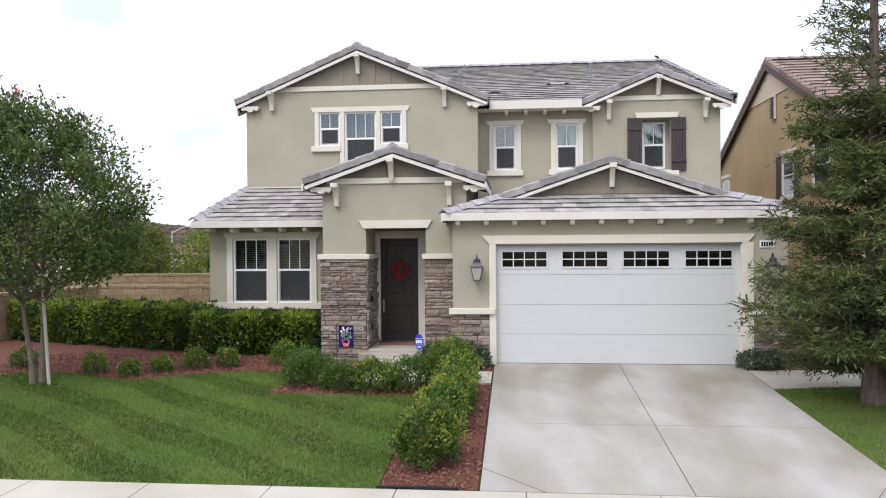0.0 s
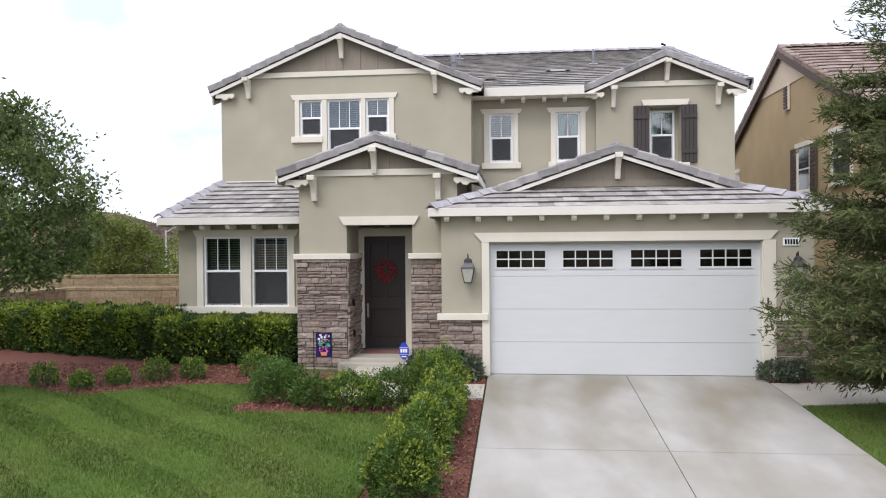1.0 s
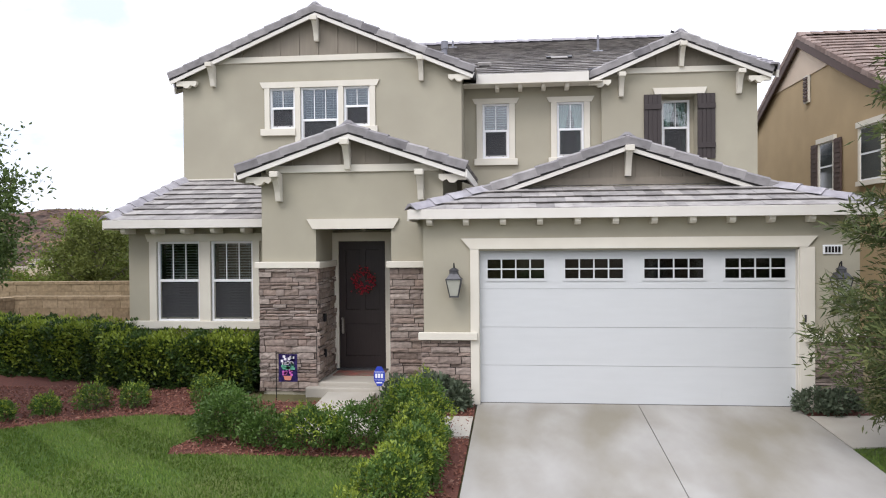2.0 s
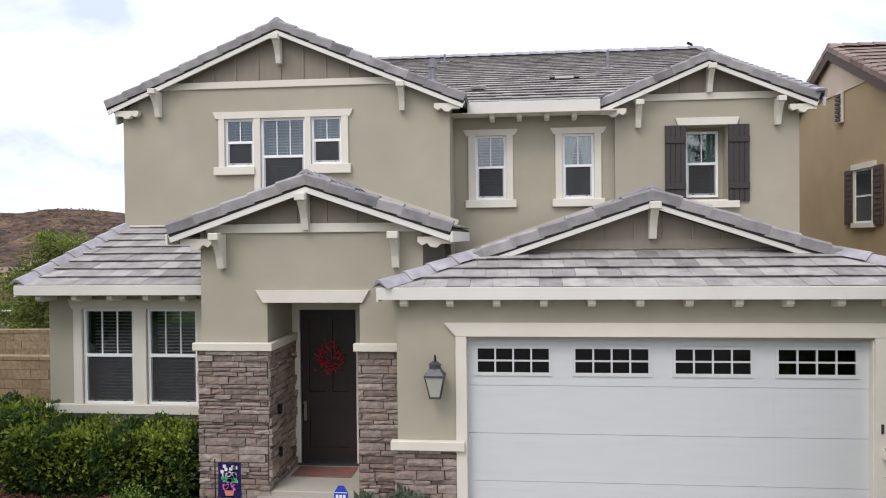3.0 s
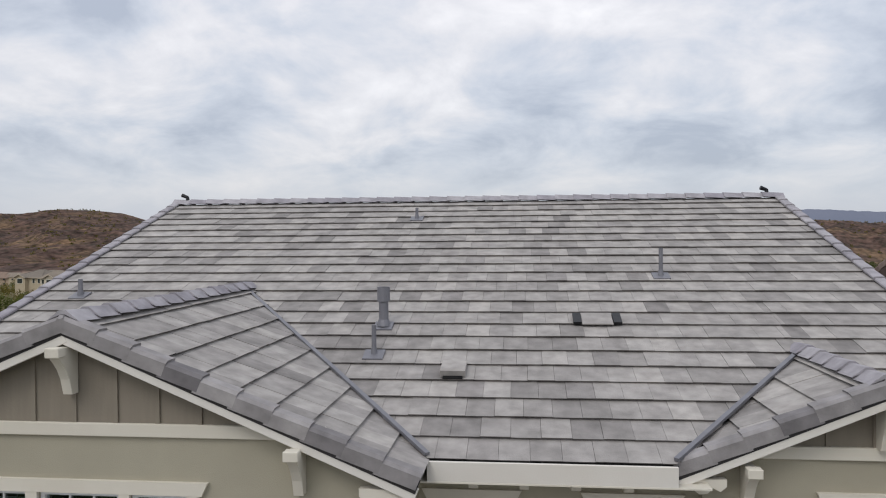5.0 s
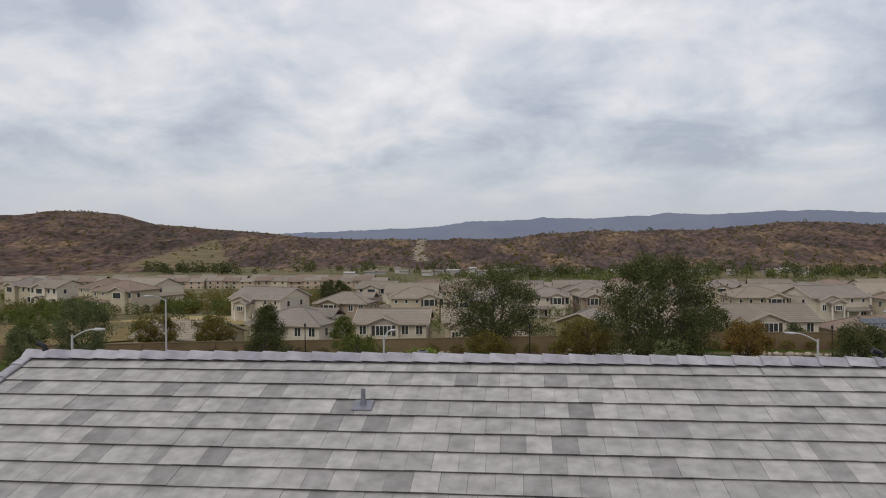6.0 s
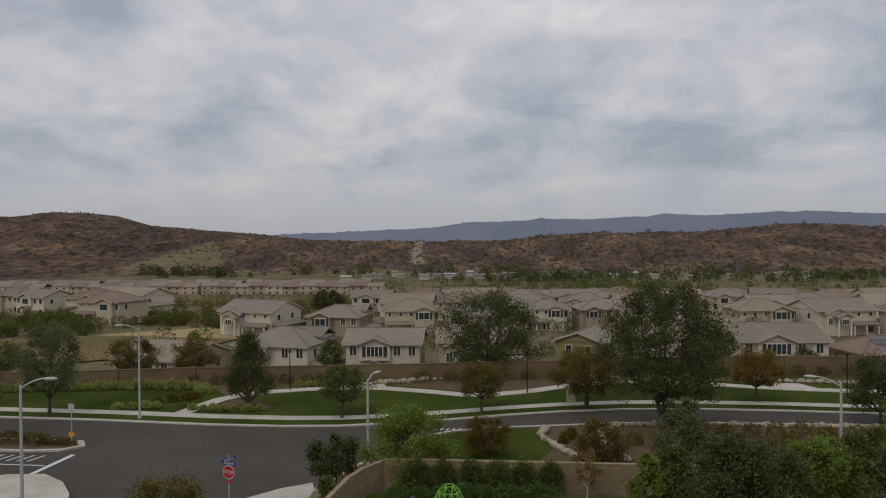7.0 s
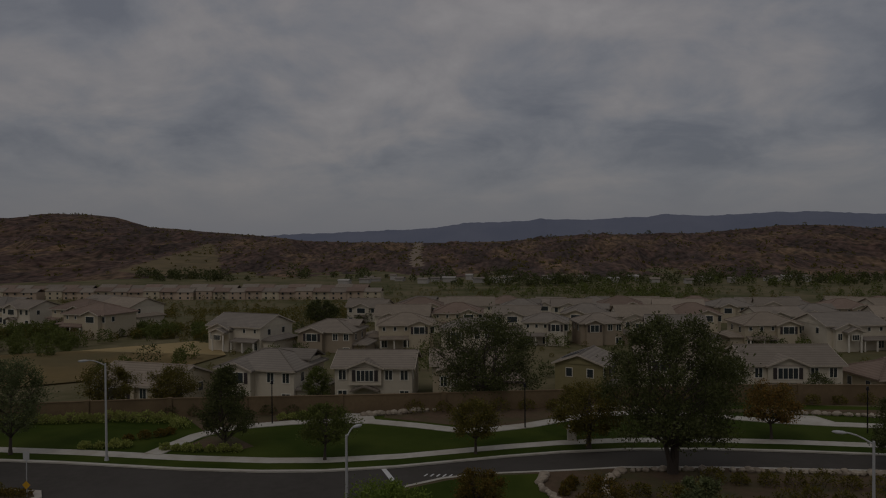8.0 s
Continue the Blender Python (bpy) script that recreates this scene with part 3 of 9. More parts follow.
GX = gable("large_gable_roof", -3.66, 7.6, 3.79, 8.68, -6.95, -0.247, 0.42, 3.983, 6.617)
part("trim_band", BX(-6.091, -1.147, 3.944, 3.989, 6.505, 6.632, bevel=0.006), TRIM, house)
for bx, bz in ((-5.985, 6.474), (-3.66, 7.39), (-1.39, 6.474)):
    bracket(bx, 3.972, bz, 0.95)
outlooker(-6.511, 3.882, 6.128, 1)
outlooker(-0.628, 3.882, 6.106, -1)
gable("small_gable_roof", 4.119, 6.946, 4.515, 6.8, 2.158, 6.027, 0.42, 4.786, 6.299, seeds=(3, 4))
part("trim_band", BX(2.805, 5.476, 4.746, 4.791, 6.2, 6.327, bevel=0.006), TRIM, house)
for bx, bz in ((2.89, 6.172), (4.17, 6.787), (5.37, 6.172)):
    bracket(bx, 4.774, bz, 0.95)
outlooker(2.476, 4.605, 6.045, 1)
outlooker(5.709, 4.605, 6.045, -1)
gable("entry_gable_roof", -2.215, 4.52, 0.56, 3.983, -4.19, -0.21, 0.345, 0.82, 3.913, seeds=(5, 6), single=300)
part("trim_band", BX(-3.731, -0.701, 0.78, 0.825, 3.802, 3.929, bevel=0.006), TRIM, house)
for bx, bz in ((-3.49, 3.79), (-2.27, 4.32), (-1.008, 3.79)):
    bracket(bx, 0.808, bz, 0.98)
outlooker(-3.768, 0.7, 3.73, 1)
outlooker(-0.512, 0.7, 3.73, -1)
fascia((-0.22, 0.56, 3.80), (-0.22, 3.983, 3.80), 0.15)
fascia((-4.205, 0.56, 3.80), (-4.205, 3.983, 3.80), 0.15)

# garage roof: side slopes, front apron with hips, and a small gable standing on it
GL, GR, GE, GF, GB = -1.06, 5.96, -0.21, 0.82, 4.786
W = (GR - GL) / 2
GC = GL + W
GS = 0.339
GK = math.sqrt(1 + GS * GS)
GZ = 3.06 + GS * W
GD = GF - GE
GN = GB - GF
tiled_plane(house, "garage_roof_slope", (GL, GB, 3.06), (0, -1, 0), (1, 0, GS), [(0, 0), (GN, 0), (GN, W * GK), (0, W * GK)], 200, expose=0.33, wide=0.285, seed=7)
tiled_plane(house, "garage_roof_corner", (GL, GB, 3.06), (0, -1, 0), (1, 0, GS), [(GN, 0), (GB - GE, 0), (GN, GD * GK)], 20, expose=0.33, wide=0.285, seed=7)
tiled_plane(house, "garage_roof_slope", (GR, GE, 3.06), (0, 1, 0), (-1, 0, GS), [(GD, 0), (GB - GE, 0), (GB - GE, W * GK), (GD, W * GK)], 200, expose=0.33, wide=0.285, seed=8)
tiled_plane(house, "garage_roof_corner", (GR, GE, 3.06), (0, 1, 0), (-1, 0, GS), [(0, 0), (GD, 0), (GD, GD * GK)], 20, expose=0.33, wide=0.285, seed=8)
tiled_plane(house, "garage_roof_slope", (GL, GE, 3.06), (1, 0, 0), (0, 1, GS), [(0, 0), (2 * W, 0), (2 * W - 1.3, 1.3 * GK), (1.3, 1.3 * GK)], 120, expose=0.33, wide=0.285, seed=9)
run_caps(house, "rake_tile", "rake_b", (GL + 0.87, GF, 3.09 + GS * 0.87), (GC, GF, GZ + 0.03), RAKE)
run_caps(house, "rake_tile", "rake", (GR - 0.87, GF, 3.09 + GS * 0.87), (GC, GF, GZ + 0.03), RAKE)
run_caps(house, "ridge_tile", "ridge", (GC, GF + 0.02, GZ + 0.075), (GC, GB - 0.06, GZ + 0.075), CAP)
run_caps(house, "hip_tile", "ridge", (GL, GE, 3.125), (GL + 1.1, GE + 1.1, 3.125 + GS * 1.1), CAP)
run_caps(house, "hip_tile", "ridge", (GR, GE, 3.125), (GR - 1.1, GE + 1.1, 3.125 + GS * 1.1), CAP)
fascia((GL + 1.42, GF + 0.02, 3.02 + GS * 1.42), (GC, GF + 0.02, GZ - 0.04), 0.12)
fascia((GR - 1.42, GF + 0.024, 3.02 + GS * 1.42), (GC, GF + 0.024, GZ - 0.04), 0.12)
part("gable_panel", PR([(GC - 2.12, 3.36), (GC + 2.12, 3.36), (GC, 3.36 + 2.12 * 0.345)], 'y', 1.06, 1.18), BOARD, house, "taupe gable panel over the garage roof")
for i in range(1, 11):
    bxx = GC - 2.12 + 4.24 * i / 11
    part("batten", BX(bxx - 0.022, bxx + 0.022, 1.042, 1.058, 3.46, 3.36 + (2.12 - abs(bxx - GC)) * 0.345 - 0.02), BOARD, house)
part("flashing", PR([(1.03, 3.44), (1.066, 3.45), (1.066, 3.52), (1.045, 3.52)], 'x', GC - 1.97, GC + 1.98), STUCCO, house)
part("trim_band", BX(GC - 1.7, GC + 1.7, 1.038, 1.06, 3.52, 3.66), BOARD, house)
bracket(GC + 0.03, 1.06, GZ - 0.1, 0.98)
for xe in (GL + 0.17, GR - 0.17):
    part("wall_flashing", BX(0, math.hypot(GC - xe, GS * (W - 0.17)), -0.02, 0.02, 0.0, 0.09), STUCCO_PALE, house, "pale strip where roof meets wall").matrix_basis = along((xe, GB - 0.03, 3.12 + GS * 0.17), (GC, GB - 0.03, GZ + 0.06))
for xe in (-3.93, -0.42):
    part("wall_flashing", BX(0, math.hypot(-2.215 - xe, 0.345 * abs(xe + 2.215)), -0.02, 0.02, 0.0, 0.09), STUCCO_PALE, house, "pale strip where roof meets wall").matrix_basis = along((xe, 3.963, 4.50 - 0.345 * abs(xe + 2.215) + 0.06), (-2.215, 3.963, 4.56))
fascia((GL - 0.02, GE - 0.02, 3.10), (GR + 0.02, GE - 0.02, 3.10), 0.155)
fascia((GL - 0.02, GE - 0.02, 3.09), (GL - 0.02, 0.84, 3.09), 0.17)
fascia((GR + 0.02, GE - 0.02, 3.09), (GR + 0.02, GB, 3.09), 0.17)
part("soffit", BX(GL, GR, GE, 0.0, 2.965, 2.98), TRIM, house)
for i in range(12):
    rafter_tail(-0.76 + 0.577 * i, -0.203, 2.945, 0.2)

# low wing roof with its hip
LWK = math.sqrt(1 + 0.373 ** 2)
tiled_plane(house, "low_wing_roof_slope", (-7.107, 1.475, 2.995), (1, 0, 0), (0, 1, 0.373), [(0, 0), (3.26, 0), (3.26, 2.508 * LWK), (0.4, 2.508 * LWK)], 120, expose=0.33, wide=0.285, seed=10)
tiled_plane(house, "low_wing_roof_slope", (-7.107, 3.983, 2.995), (0, -1, 0), (0.4, 0, 0.935), [(0, 0), (2.508, 0), (0, math.hypot(0.4, 0.935))], 40, expose=0.33, wide=0.285, seed=11)
run_caps(house, "hip_tile", "ridge", (-7.107, 1.475, 3.064), (-6.707, 3.983, 3.064 + 0.935), CAP)
fascia((-7.124, 1.452, 3.034), (-3.886, 1.452, 3.034), 0.155)
fascia((-7.124, 1.452, 3.023), (-7.124, 3.983, 3.023), 0.17)
part("soffit", BX(-7.107, -3.888, 1.475, 1.915, 2.893, 2.909), TRIM, house)
part("flashing", BX(-6.707, -4.006, 3.967, 3.987, 3.873, 4.0), TRIM, house)
for x in (-6.77, -6.18, -5.6, -5.02, -4.44):
    rafter_tail(x, 1.498, 2.872, 0.42)

# main roof
MS, ME, MR, MZ = 0.338, 4.45, 13.3, 6.175
MK = math.sqrt(1 + MS * MS)
MTOP = MZ + MS * (MR - ME)
XL, XR = -7.13, 6.1
for pts, cnt in (([(-0.25, ME), (2.16, ME), (4.12, 6.73), (4.12, MR), (-3.64, MR), (-3.64, 8.66)], 300), ([(4.12, 6.73), (XR, 4.5), (XR, MR), (4.12, MR)], 60), ([(XL, 4.5), (-3.64, 8.66), (-3.64, MR), (XL, MR)], 60)):
    tiled_plane(house, "main_roof_slope", (XL, ME, MZ), (1, 0, 0), (0, 1, MS), [(x - XL, (y - ME) * MK) for x, y in pts], cnt, seed=12)
tiled_plane(house, "main_roof_slope", (XR, 2 * MR - ME, MZ), (-1, 0, 0), (0, -1, MS), [(0, 0), (XR - XL, 0), (XR - XL, (MR - ME) * MK), (0, (MR - ME) * MK)], 0, seed=13)
run_caps(house, "ridge_tile", "ridge", (XL, MR, MTOP + 0.08), (XR, MR, MTOP + 0.08), CAP)
for x, kind in ((XL, "rake"), (XR, "rake_b")):
    run_caps(house, "rake_tile", kind, (x, ME, MZ + 0.03), (x, MR, MTOP + 0.025), CAP)
    run_caps(house, "rake_tile", "rake_b" if kind == "rake" else "rake", (x, 2 * MR - ME, MZ + 0.03), (x, MR, MTOP + 0.025), CAP)
    fascia((x, ME, MZ - 0.05), (x, MR, MTOP - 0.055), 0.15)
    fascia((x, 2 * MR - ME, MZ - 0.05), (x, MR, MTOP - 0.055), 0.15)
    xx = (-6.714, -6.502) if x < 0 else (5.561, 5.773)
    part("wall", PR([(5.3, 6.2), (21.4, 6.2), (MR, MTOP - 0.2)], 'x', *xx), STUCCO, house)
fascia((-0.248, 4.40, 6.205), (2.169, 4.40, 6.205), 0.215)
part("soffit", BX(-0.545, 2.476, 4.379, 4.859, 5.992, 6.008), TRIM, house)
for x in (0.2, 0.706, 1.215, 1.72):
    rafter_tail(x, 4.49, 5.991, 0.35)
# valleys
for a, b in (((-0.25, 4.45, 6.265), (-3.56, 8.4, 7.6)), ((2.16, 4.45, 6.265), (4.05, 6.6, 6.99))):
    mv = along(a, b)
    ob = part("valley_flashing", BX(0, (Vector(b) - Vector(a)).length, -0.028, 0.028, -0.02, 0.012), FLASH, house)
    ob.matrix_basis = mv
# rear wing gable
FELT = material("grey_roofing_felt", (0.125, 0.116, 0.107), (0.098, 0.091, 0.084), 2.2, 0.95, bump=0.4, bump_scale=50, c3=(0.058, 0.055, 0.053), big=0.8, spec=0.1)
PALEFLASH = material("pale_galvanised_flashing", (0.27, 0.268, 0.275), (0.22, 0.22, 0.225), 3, 0.6, 0.1, c3=(0.17, 0.17, 0.172), big=1.5)
for sg, xe in ((1, -1.59), (-1, 6.81)):
    mr = along((xe, 22.5, 5.88), (2.61, 22.5, 7.39))
    Ls = math.hypot(4.2, 1.51)
    near, far = (-4.2, 0) if sg > 0 else (0, 4.2)
    part("rear_wing_roof_slope", BX(0, Ls, near, far, -0.06, 0.0), FELT, house, "grey felted rear roof slope").matrix_basis = mr
    for k, (q, wd) in enumerate(((0.96, 0.06), (1.86, 0.085), (2.76, 0.07), (3.66, 0.06))):
        part("flashing_strip", BX(q, q + wd, near + 0.07, far - 0.07, 0.0, 0.012), PALEFLASH, house).matrix_basis = mr
        part("clip", BX(q - 0.05, q + 0.085, -0.24 if sg > 0 else 0.12, -0.12 if sg > 0 else 0.24, 0.0, 0.06), METAL, house).matrix_basis = mr
    part("ridge_flashing", BX(Ls - 0.17, Ls, near + 0.06, far - 0.06, 0.002, 0.014), PALEFLASH, house).matrix_basis = mr
run_caps(house, "rake_tile", "rake", (-1.59, 22.6, 5.91), (2.61, 22.6, 7.42), CAP)
run_caps(house, "rake_tile", "rake_b", (6.81, 22.6, 5.91), (2.61, 22.6, 7.42), CAP)
part("wall", PR([(-1.35, 5.4), (6.4, 5.4), (6.4, 5.85), (2.61, 7.2), (-1.35, 5.8)], 'y', 22.14, 22.34), STUCCO, house)
part("wall", BX(-1.35, -1.15, 20.7, 22.14, 0, 5.7), STUCCO, house)


def roof_pipe(x, y, top, r, cap=0.0, rear=False):
    """A vent pipe with its flashing on the main roof."""
    z = MZ + MS * (y - ME) + 0.05 if not rear else MTOP - MS * (y - MR) + 0.05
    p = thing("vent_pipe", "", "")
    p.parent = house
    p.matrix_basis = pose(x, y, z)
    bm = TB((0, 0, -0.1), (0, 0, top), r, r, 12)
    part("pipe", bm, FLASH, p, "grey metal vent pipe")
    part("collar", TB((0, 0, 0.0), (0, 0, 0.09), r * 1.5, r * 1.1, 12), FLASH, p)
    s = -1 if rear else 1
    bm = BX(-0.13, 0.13, -0.15, 0.1, -0.03, -0.004)
    part("flashing", bm, FLASH, p).matrix_basis = pose(0, 0, 0.02, s * 18.7, 0, 0)
    if cap:
        part("cap", TB((0, 0, top - cap), (0, 0, top), r * 1.35, r * 1.35, 12), FLASH, p)


roof_pipe(-1.21, 7.3, 0.54, 0.066, 0.2)
roof_pipe(-1.19, 6.5, 0.38, 0.03)
roof_pipe(-1.4, 12.05, 0.22, 0.03)
roof_pipe(2.87, 9.06, 0.44, 0.032)
roof_pipe(-6.3, 8.3, 0.26, 0.036)
roof_pipe(-0.93, 14.64, 0.37, 0.066, 0.1, rear=True)


def roof_vent(x, y, wide, deep, slots=False):
    """A low dormer vent between the tiles, open to the front, or with a slot at either end."""
    z = MZ + MS * (y - ME) + 0.06
    p = thing("roof_vent", "", "")
    p.parent = house
    p.matrix_basis = pose(x, y, z, 18.7, 0, 0)
    if slots:
        part("hood", BX(-wide / 2 + 0.12, wide / 2 - 0.12, -deep / 2, deep / 2, 0.0, 0.022, bevel=0.006), TILE, p, "tile-coloured vent cover")
        for sx in (-1, 1):
            part("opening", BX(sx * (wide / 2 - 0.06) - 0.055, sx * (wide / 2 - 0.06) + 0.055, -deep / 2 + 0.02, deep / 2 - 0.04, 0.0, 0.035), METAL, p, "black vent slot")
        return
    part("hood", PR([(-deep / 2, 0.0), (-deep / 2, 0.085), (-deep / 2 + 0.04, 0.095), (deep / 2, 0.03), (deep / 2, 0.0)], 'x', -wide / 2, wide / 2), TILE, p, "tile-grey roof vent")
    part("opening", BX(-wide / 2 + 0.03, wide / 2 - 0.03, -deep / 2 - 0.05, -deep / 2 - 0.002, 0.0, 0.02), METAL, p)


roof_vent(-0.13, 6.12, 0.3, 0.36)
roof_vent(1.72, 7.5, 0.66, 0.36, True)
for rx_, ry_ in ((XL + 0.3, MR), (XR - 0.28, MR)):
    bm = bmesh.new()
    tube(bm, (0, 0, 0), (0, 0, 0.1), 0.05, 0.03)
    tube(bm, (0, 0, 0.08), (-0.13, 0, 0.13), 0.035, 0.045)
    part("finial", bm, METAL, house, "small black ridge fitting").matrix_basis = pose(rx_, ry_, MTOP + 0.11)


# ---------------------------------------------------------------- windows and doors of the house
def trim_head(parent, x0, x1, y, z0, z1, flare=0.09):
    part("head_trim", PR([(x0 + flare, z0), (x1 - flare, z0), (x1, z1), (x0, z1)], 'y', y - 0.045, y + 0.002), TRIM, parent)


def sash_window(x0, x1, z0, z1, y, mid=0.5, cols=2, blind=True, curtain=False, parent=None):
    """A single-hung window: white vinyl frame, meeting rail, upper muntins, two panes, a screen below and a blind behind."""
    w = thing("window", "", "")
    w.parent = parent or house
    zm = z0 + (z1 - z0) * mid
    f = 0.045
    bm = bmesh.new()
    box(bm, x0, x0 + f, y, y + 0.07, z0, z1)
    box(bm, x1 - f, x1, y, y + 0.07, z0, z1)
    box(bm, x0 + f, x1 - f, y, y + 0.07, z0, z0 + f)
    box(bm, x0 + f, x1 - f, y, y + 0.07, z1 - f, z1)
    fr = part("frame", bm, VINYL, w, "white vinyl frame")
    part("rail", BX(x0 + f, x1 - f, y - 0.004, y + 0.05, zm - 0.025, zm + 0.025, bevel=0.004), VINYL, fr)
    for i in range(1, cols):
        xx = x0 + f + (x1 - x0 - 2 * f) * i / cols
        part("muntin", BX(xx - 0.008, xx + 0.008, y + 0.012, y + 0.03, zm + 0.025, z1 - f), VINYL, fr)
    for a, b in ((zm + 0.025, z1 - f), (z0 + f, zm - 0.025)):
        p = part("pane", BX(x0 + f, x1 - f, y + 0.034, y + 0.038, a, b), GLASS, w)
        p.visible_shadow = False
    bm = bmesh.new()
    for a, b in ((x0 + f, x0 + f + 0.025), (x1 - f - 0.025, x1 - f)):
        box(bm, a, b, y + 0.014, y + 0.028, z0 + f, zm - 0.025)
    box(bm, x0 + f + 0.025, x1 - f - 0.025, y + 0.014, y + 0.028, z0 + f, z0 + f + 0.03)
    part("screen_frame", bm, NICKEL, w)
    for lx in (x0 + f + 0.14 * (x1 - x0), x1 - f - 0.18 * (x1 - x0)):
        part("latch", BX(lx, lx + 0.035, y + 0.005, y + 0.014, z0 + f + 0.005, z0 + f + 0.02), METAL, w)
    sc = part("insect_screen", BX(x0 + f, x1 - f, y + 0.020, y + 0.0215, z0 + f, zm - 0.025), SCREEN_SHEER, w)
    sc.visible_shadow = False
    if curtain:
        for s in (0, 1):
            n, rows = 14, 10
            bm = bmesh.new()
            edge, inner = (x0 + f, x0 + (x1 - x0) * 0.5) if s == 0 else (x1 - f, x1 - (x1 - x0) * 0.5)
            grid = []
            for j in range(rows + 1):
                v = j / rows
                reach = 1.0 - 0.78 * v ** 0.8
                grid.append([bm.verts.new((edge + (inner - edge) * reach * i / n, y + 0.12 + 0.02 * math.sin(i * 1.7) * (1 - 0.5 * v), z1 - f - (z1 - z0 - 2 * f) * v)) for i in range(n + 1)])
            for j in range(rows):
                for i in range(n):
                    bm.faces.new((grid[j][i], grid[j][i + 1], grid[j + 1][i + 1], grid[j + 1][i]))
            part("curtain", bm, CURTAIN, w, "pale green tied-back curtain")
    if blind:
        bm = bmesh.new()
        n = int((z1 - z0) / 0.056)
        for i in range(n):
            z = z0 + f + (z1 - z0 - 2 * f) * (i + 0.5) / n
            vs = [bm.verts.new(p) for p in ((x0 + f + 0.01, y + 0.215, z - 0.008), (x1 - f - 0.01, y + 0.215, z - 0.008), (x1 - f - 0.01, y + 0.255, z + 0.008), (x0 + f + 0.01, y + 0.255, z + 0.008))]
            bm.faces.new(vs)
        for i in (0.2, 0.5, 0.8):
            xx = x0 + (x1 - x0) * i
            box(bm, xx - 0.003, xx + 0.003, y + 0.211, y + 0.214, z0 + f, z1 - f)
        part("blind", bm, BLIND, w, "white horizontal blind")
    # box behind the glass, the room's shade given as dark colour
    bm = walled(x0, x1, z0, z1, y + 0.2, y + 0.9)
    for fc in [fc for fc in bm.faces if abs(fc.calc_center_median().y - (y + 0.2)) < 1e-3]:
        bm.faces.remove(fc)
    part("room_behind", bm, ROOM_DARK, w)
    return w


def glass_screen():
    m = bpy.data.materials.new("sheer_insect_screen")
    m.use_nodes = True
    nt = m.node_tree
    mix, tr = nt.nodes.new("ShaderNodeMixShader"), nt.nodes.new("ShaderNodeBsdfTransparent")
    b = nt.nodes["Principled BSDF"]
    b.inputs["Base Color"].default_value, b.inputs["Roughness"].default_value = (0.035, 0.035, 0.038, 1), 0.8
    mix.inputs[0].default_value = 0.52
    nt.links.new(tr.outputs[0], mix.inputs[1]); nt.links.new(b.outputs[0], mix.inputs[2])
    nt.links.new(mix.outputs[0], nt.nodes["Material Output"].inputs[0])
    return m


SCREEN_SHEER = glass_screen()


def trim_board(x0, x1, y, z0, z1, parent=None, proud=0.04):
    part("trim_board", BX(x0, x1, y - proud, y + 0.002, z0, z1, bevel=0.004), TRIM, parent or house)


def sill(x0, x1, y, z0, z1, parent=None, proud=0.085):
    part("sill", BX(x0, x1, y - proud, y + 0.002, z0, z1, bevel=0.006), TRIM, parent or house)


# low wing pair
for a, b in ((-6.332, -5.467), (-5.25, -4.41)):
    sash_window(a, b, 1.083, 2.627, 1.995, 0.51, 3)
trim_board(-6.478, -6.332, 1.972, 1.095, 2.628)
trim_board(-5.467, -5.25, 1.972, 1.095, 2.628)
trim_board(-4.41, -4.28, 1.972, 1.095, 2.628)
trim_head(house, -6.561, -4.174, 1.972, 2.628, 2.774, 0.06)
sill(-6.947, -3.945, 1.972, 0.949, 1.095)
# three above
for a, b, c, d, n in ((-4.731, -4.168, 5.057, 5.947, 2), (-4.046, -3.205, 4.475, 5.947, 3), (-3.093, -2.52, 5.078, 5.947, 2)):
    sash_window(a, b, c, d, 4.006, 0.51 if n == 2 else 0.52, n)
trim_board(-4.844, -4.731, 3.983, 5.036, 5.947)
trim_board(-4.168, -4.046, 3.983, 4.453, 5.947)
trim_board(-3.205, -3.093, 3.983, 4.453, 5.947)
trim_board(-2.52, -2.397, 3.983, 5.036, 5.947)
trim_head(house, -4.947, -2.304, 3.983, 5.947, 6.074, 0.06)
sill(-4.927, -4.148, 3.983, 4.909, 5.057)
sill(-3.113, -2.346, 3.983, 4.909, 5.078)
sill(-4.199, -3.042, 3.983, 4.316, 4.475)
# recess pair
for i, a in enumerate((-0.142, 1.512)):
    sash_window(a, a + 0.594, 4.423, 5.653, 4.944, 0.51, 2, True, i == 1)
    trim_board(a - 0.132, a, 4.921, 4.412, 5.653)
    trim_board(a + 0.594, a + 0.726, 4.921, 4.412, 5.653)
    trim_head(house, a - 0.228, a + 0.822, 4.921, 5.653, 5.769, 0.06)
    sill(a - 0.19, a + 0.784, 4.921, 4.275, 4.423)
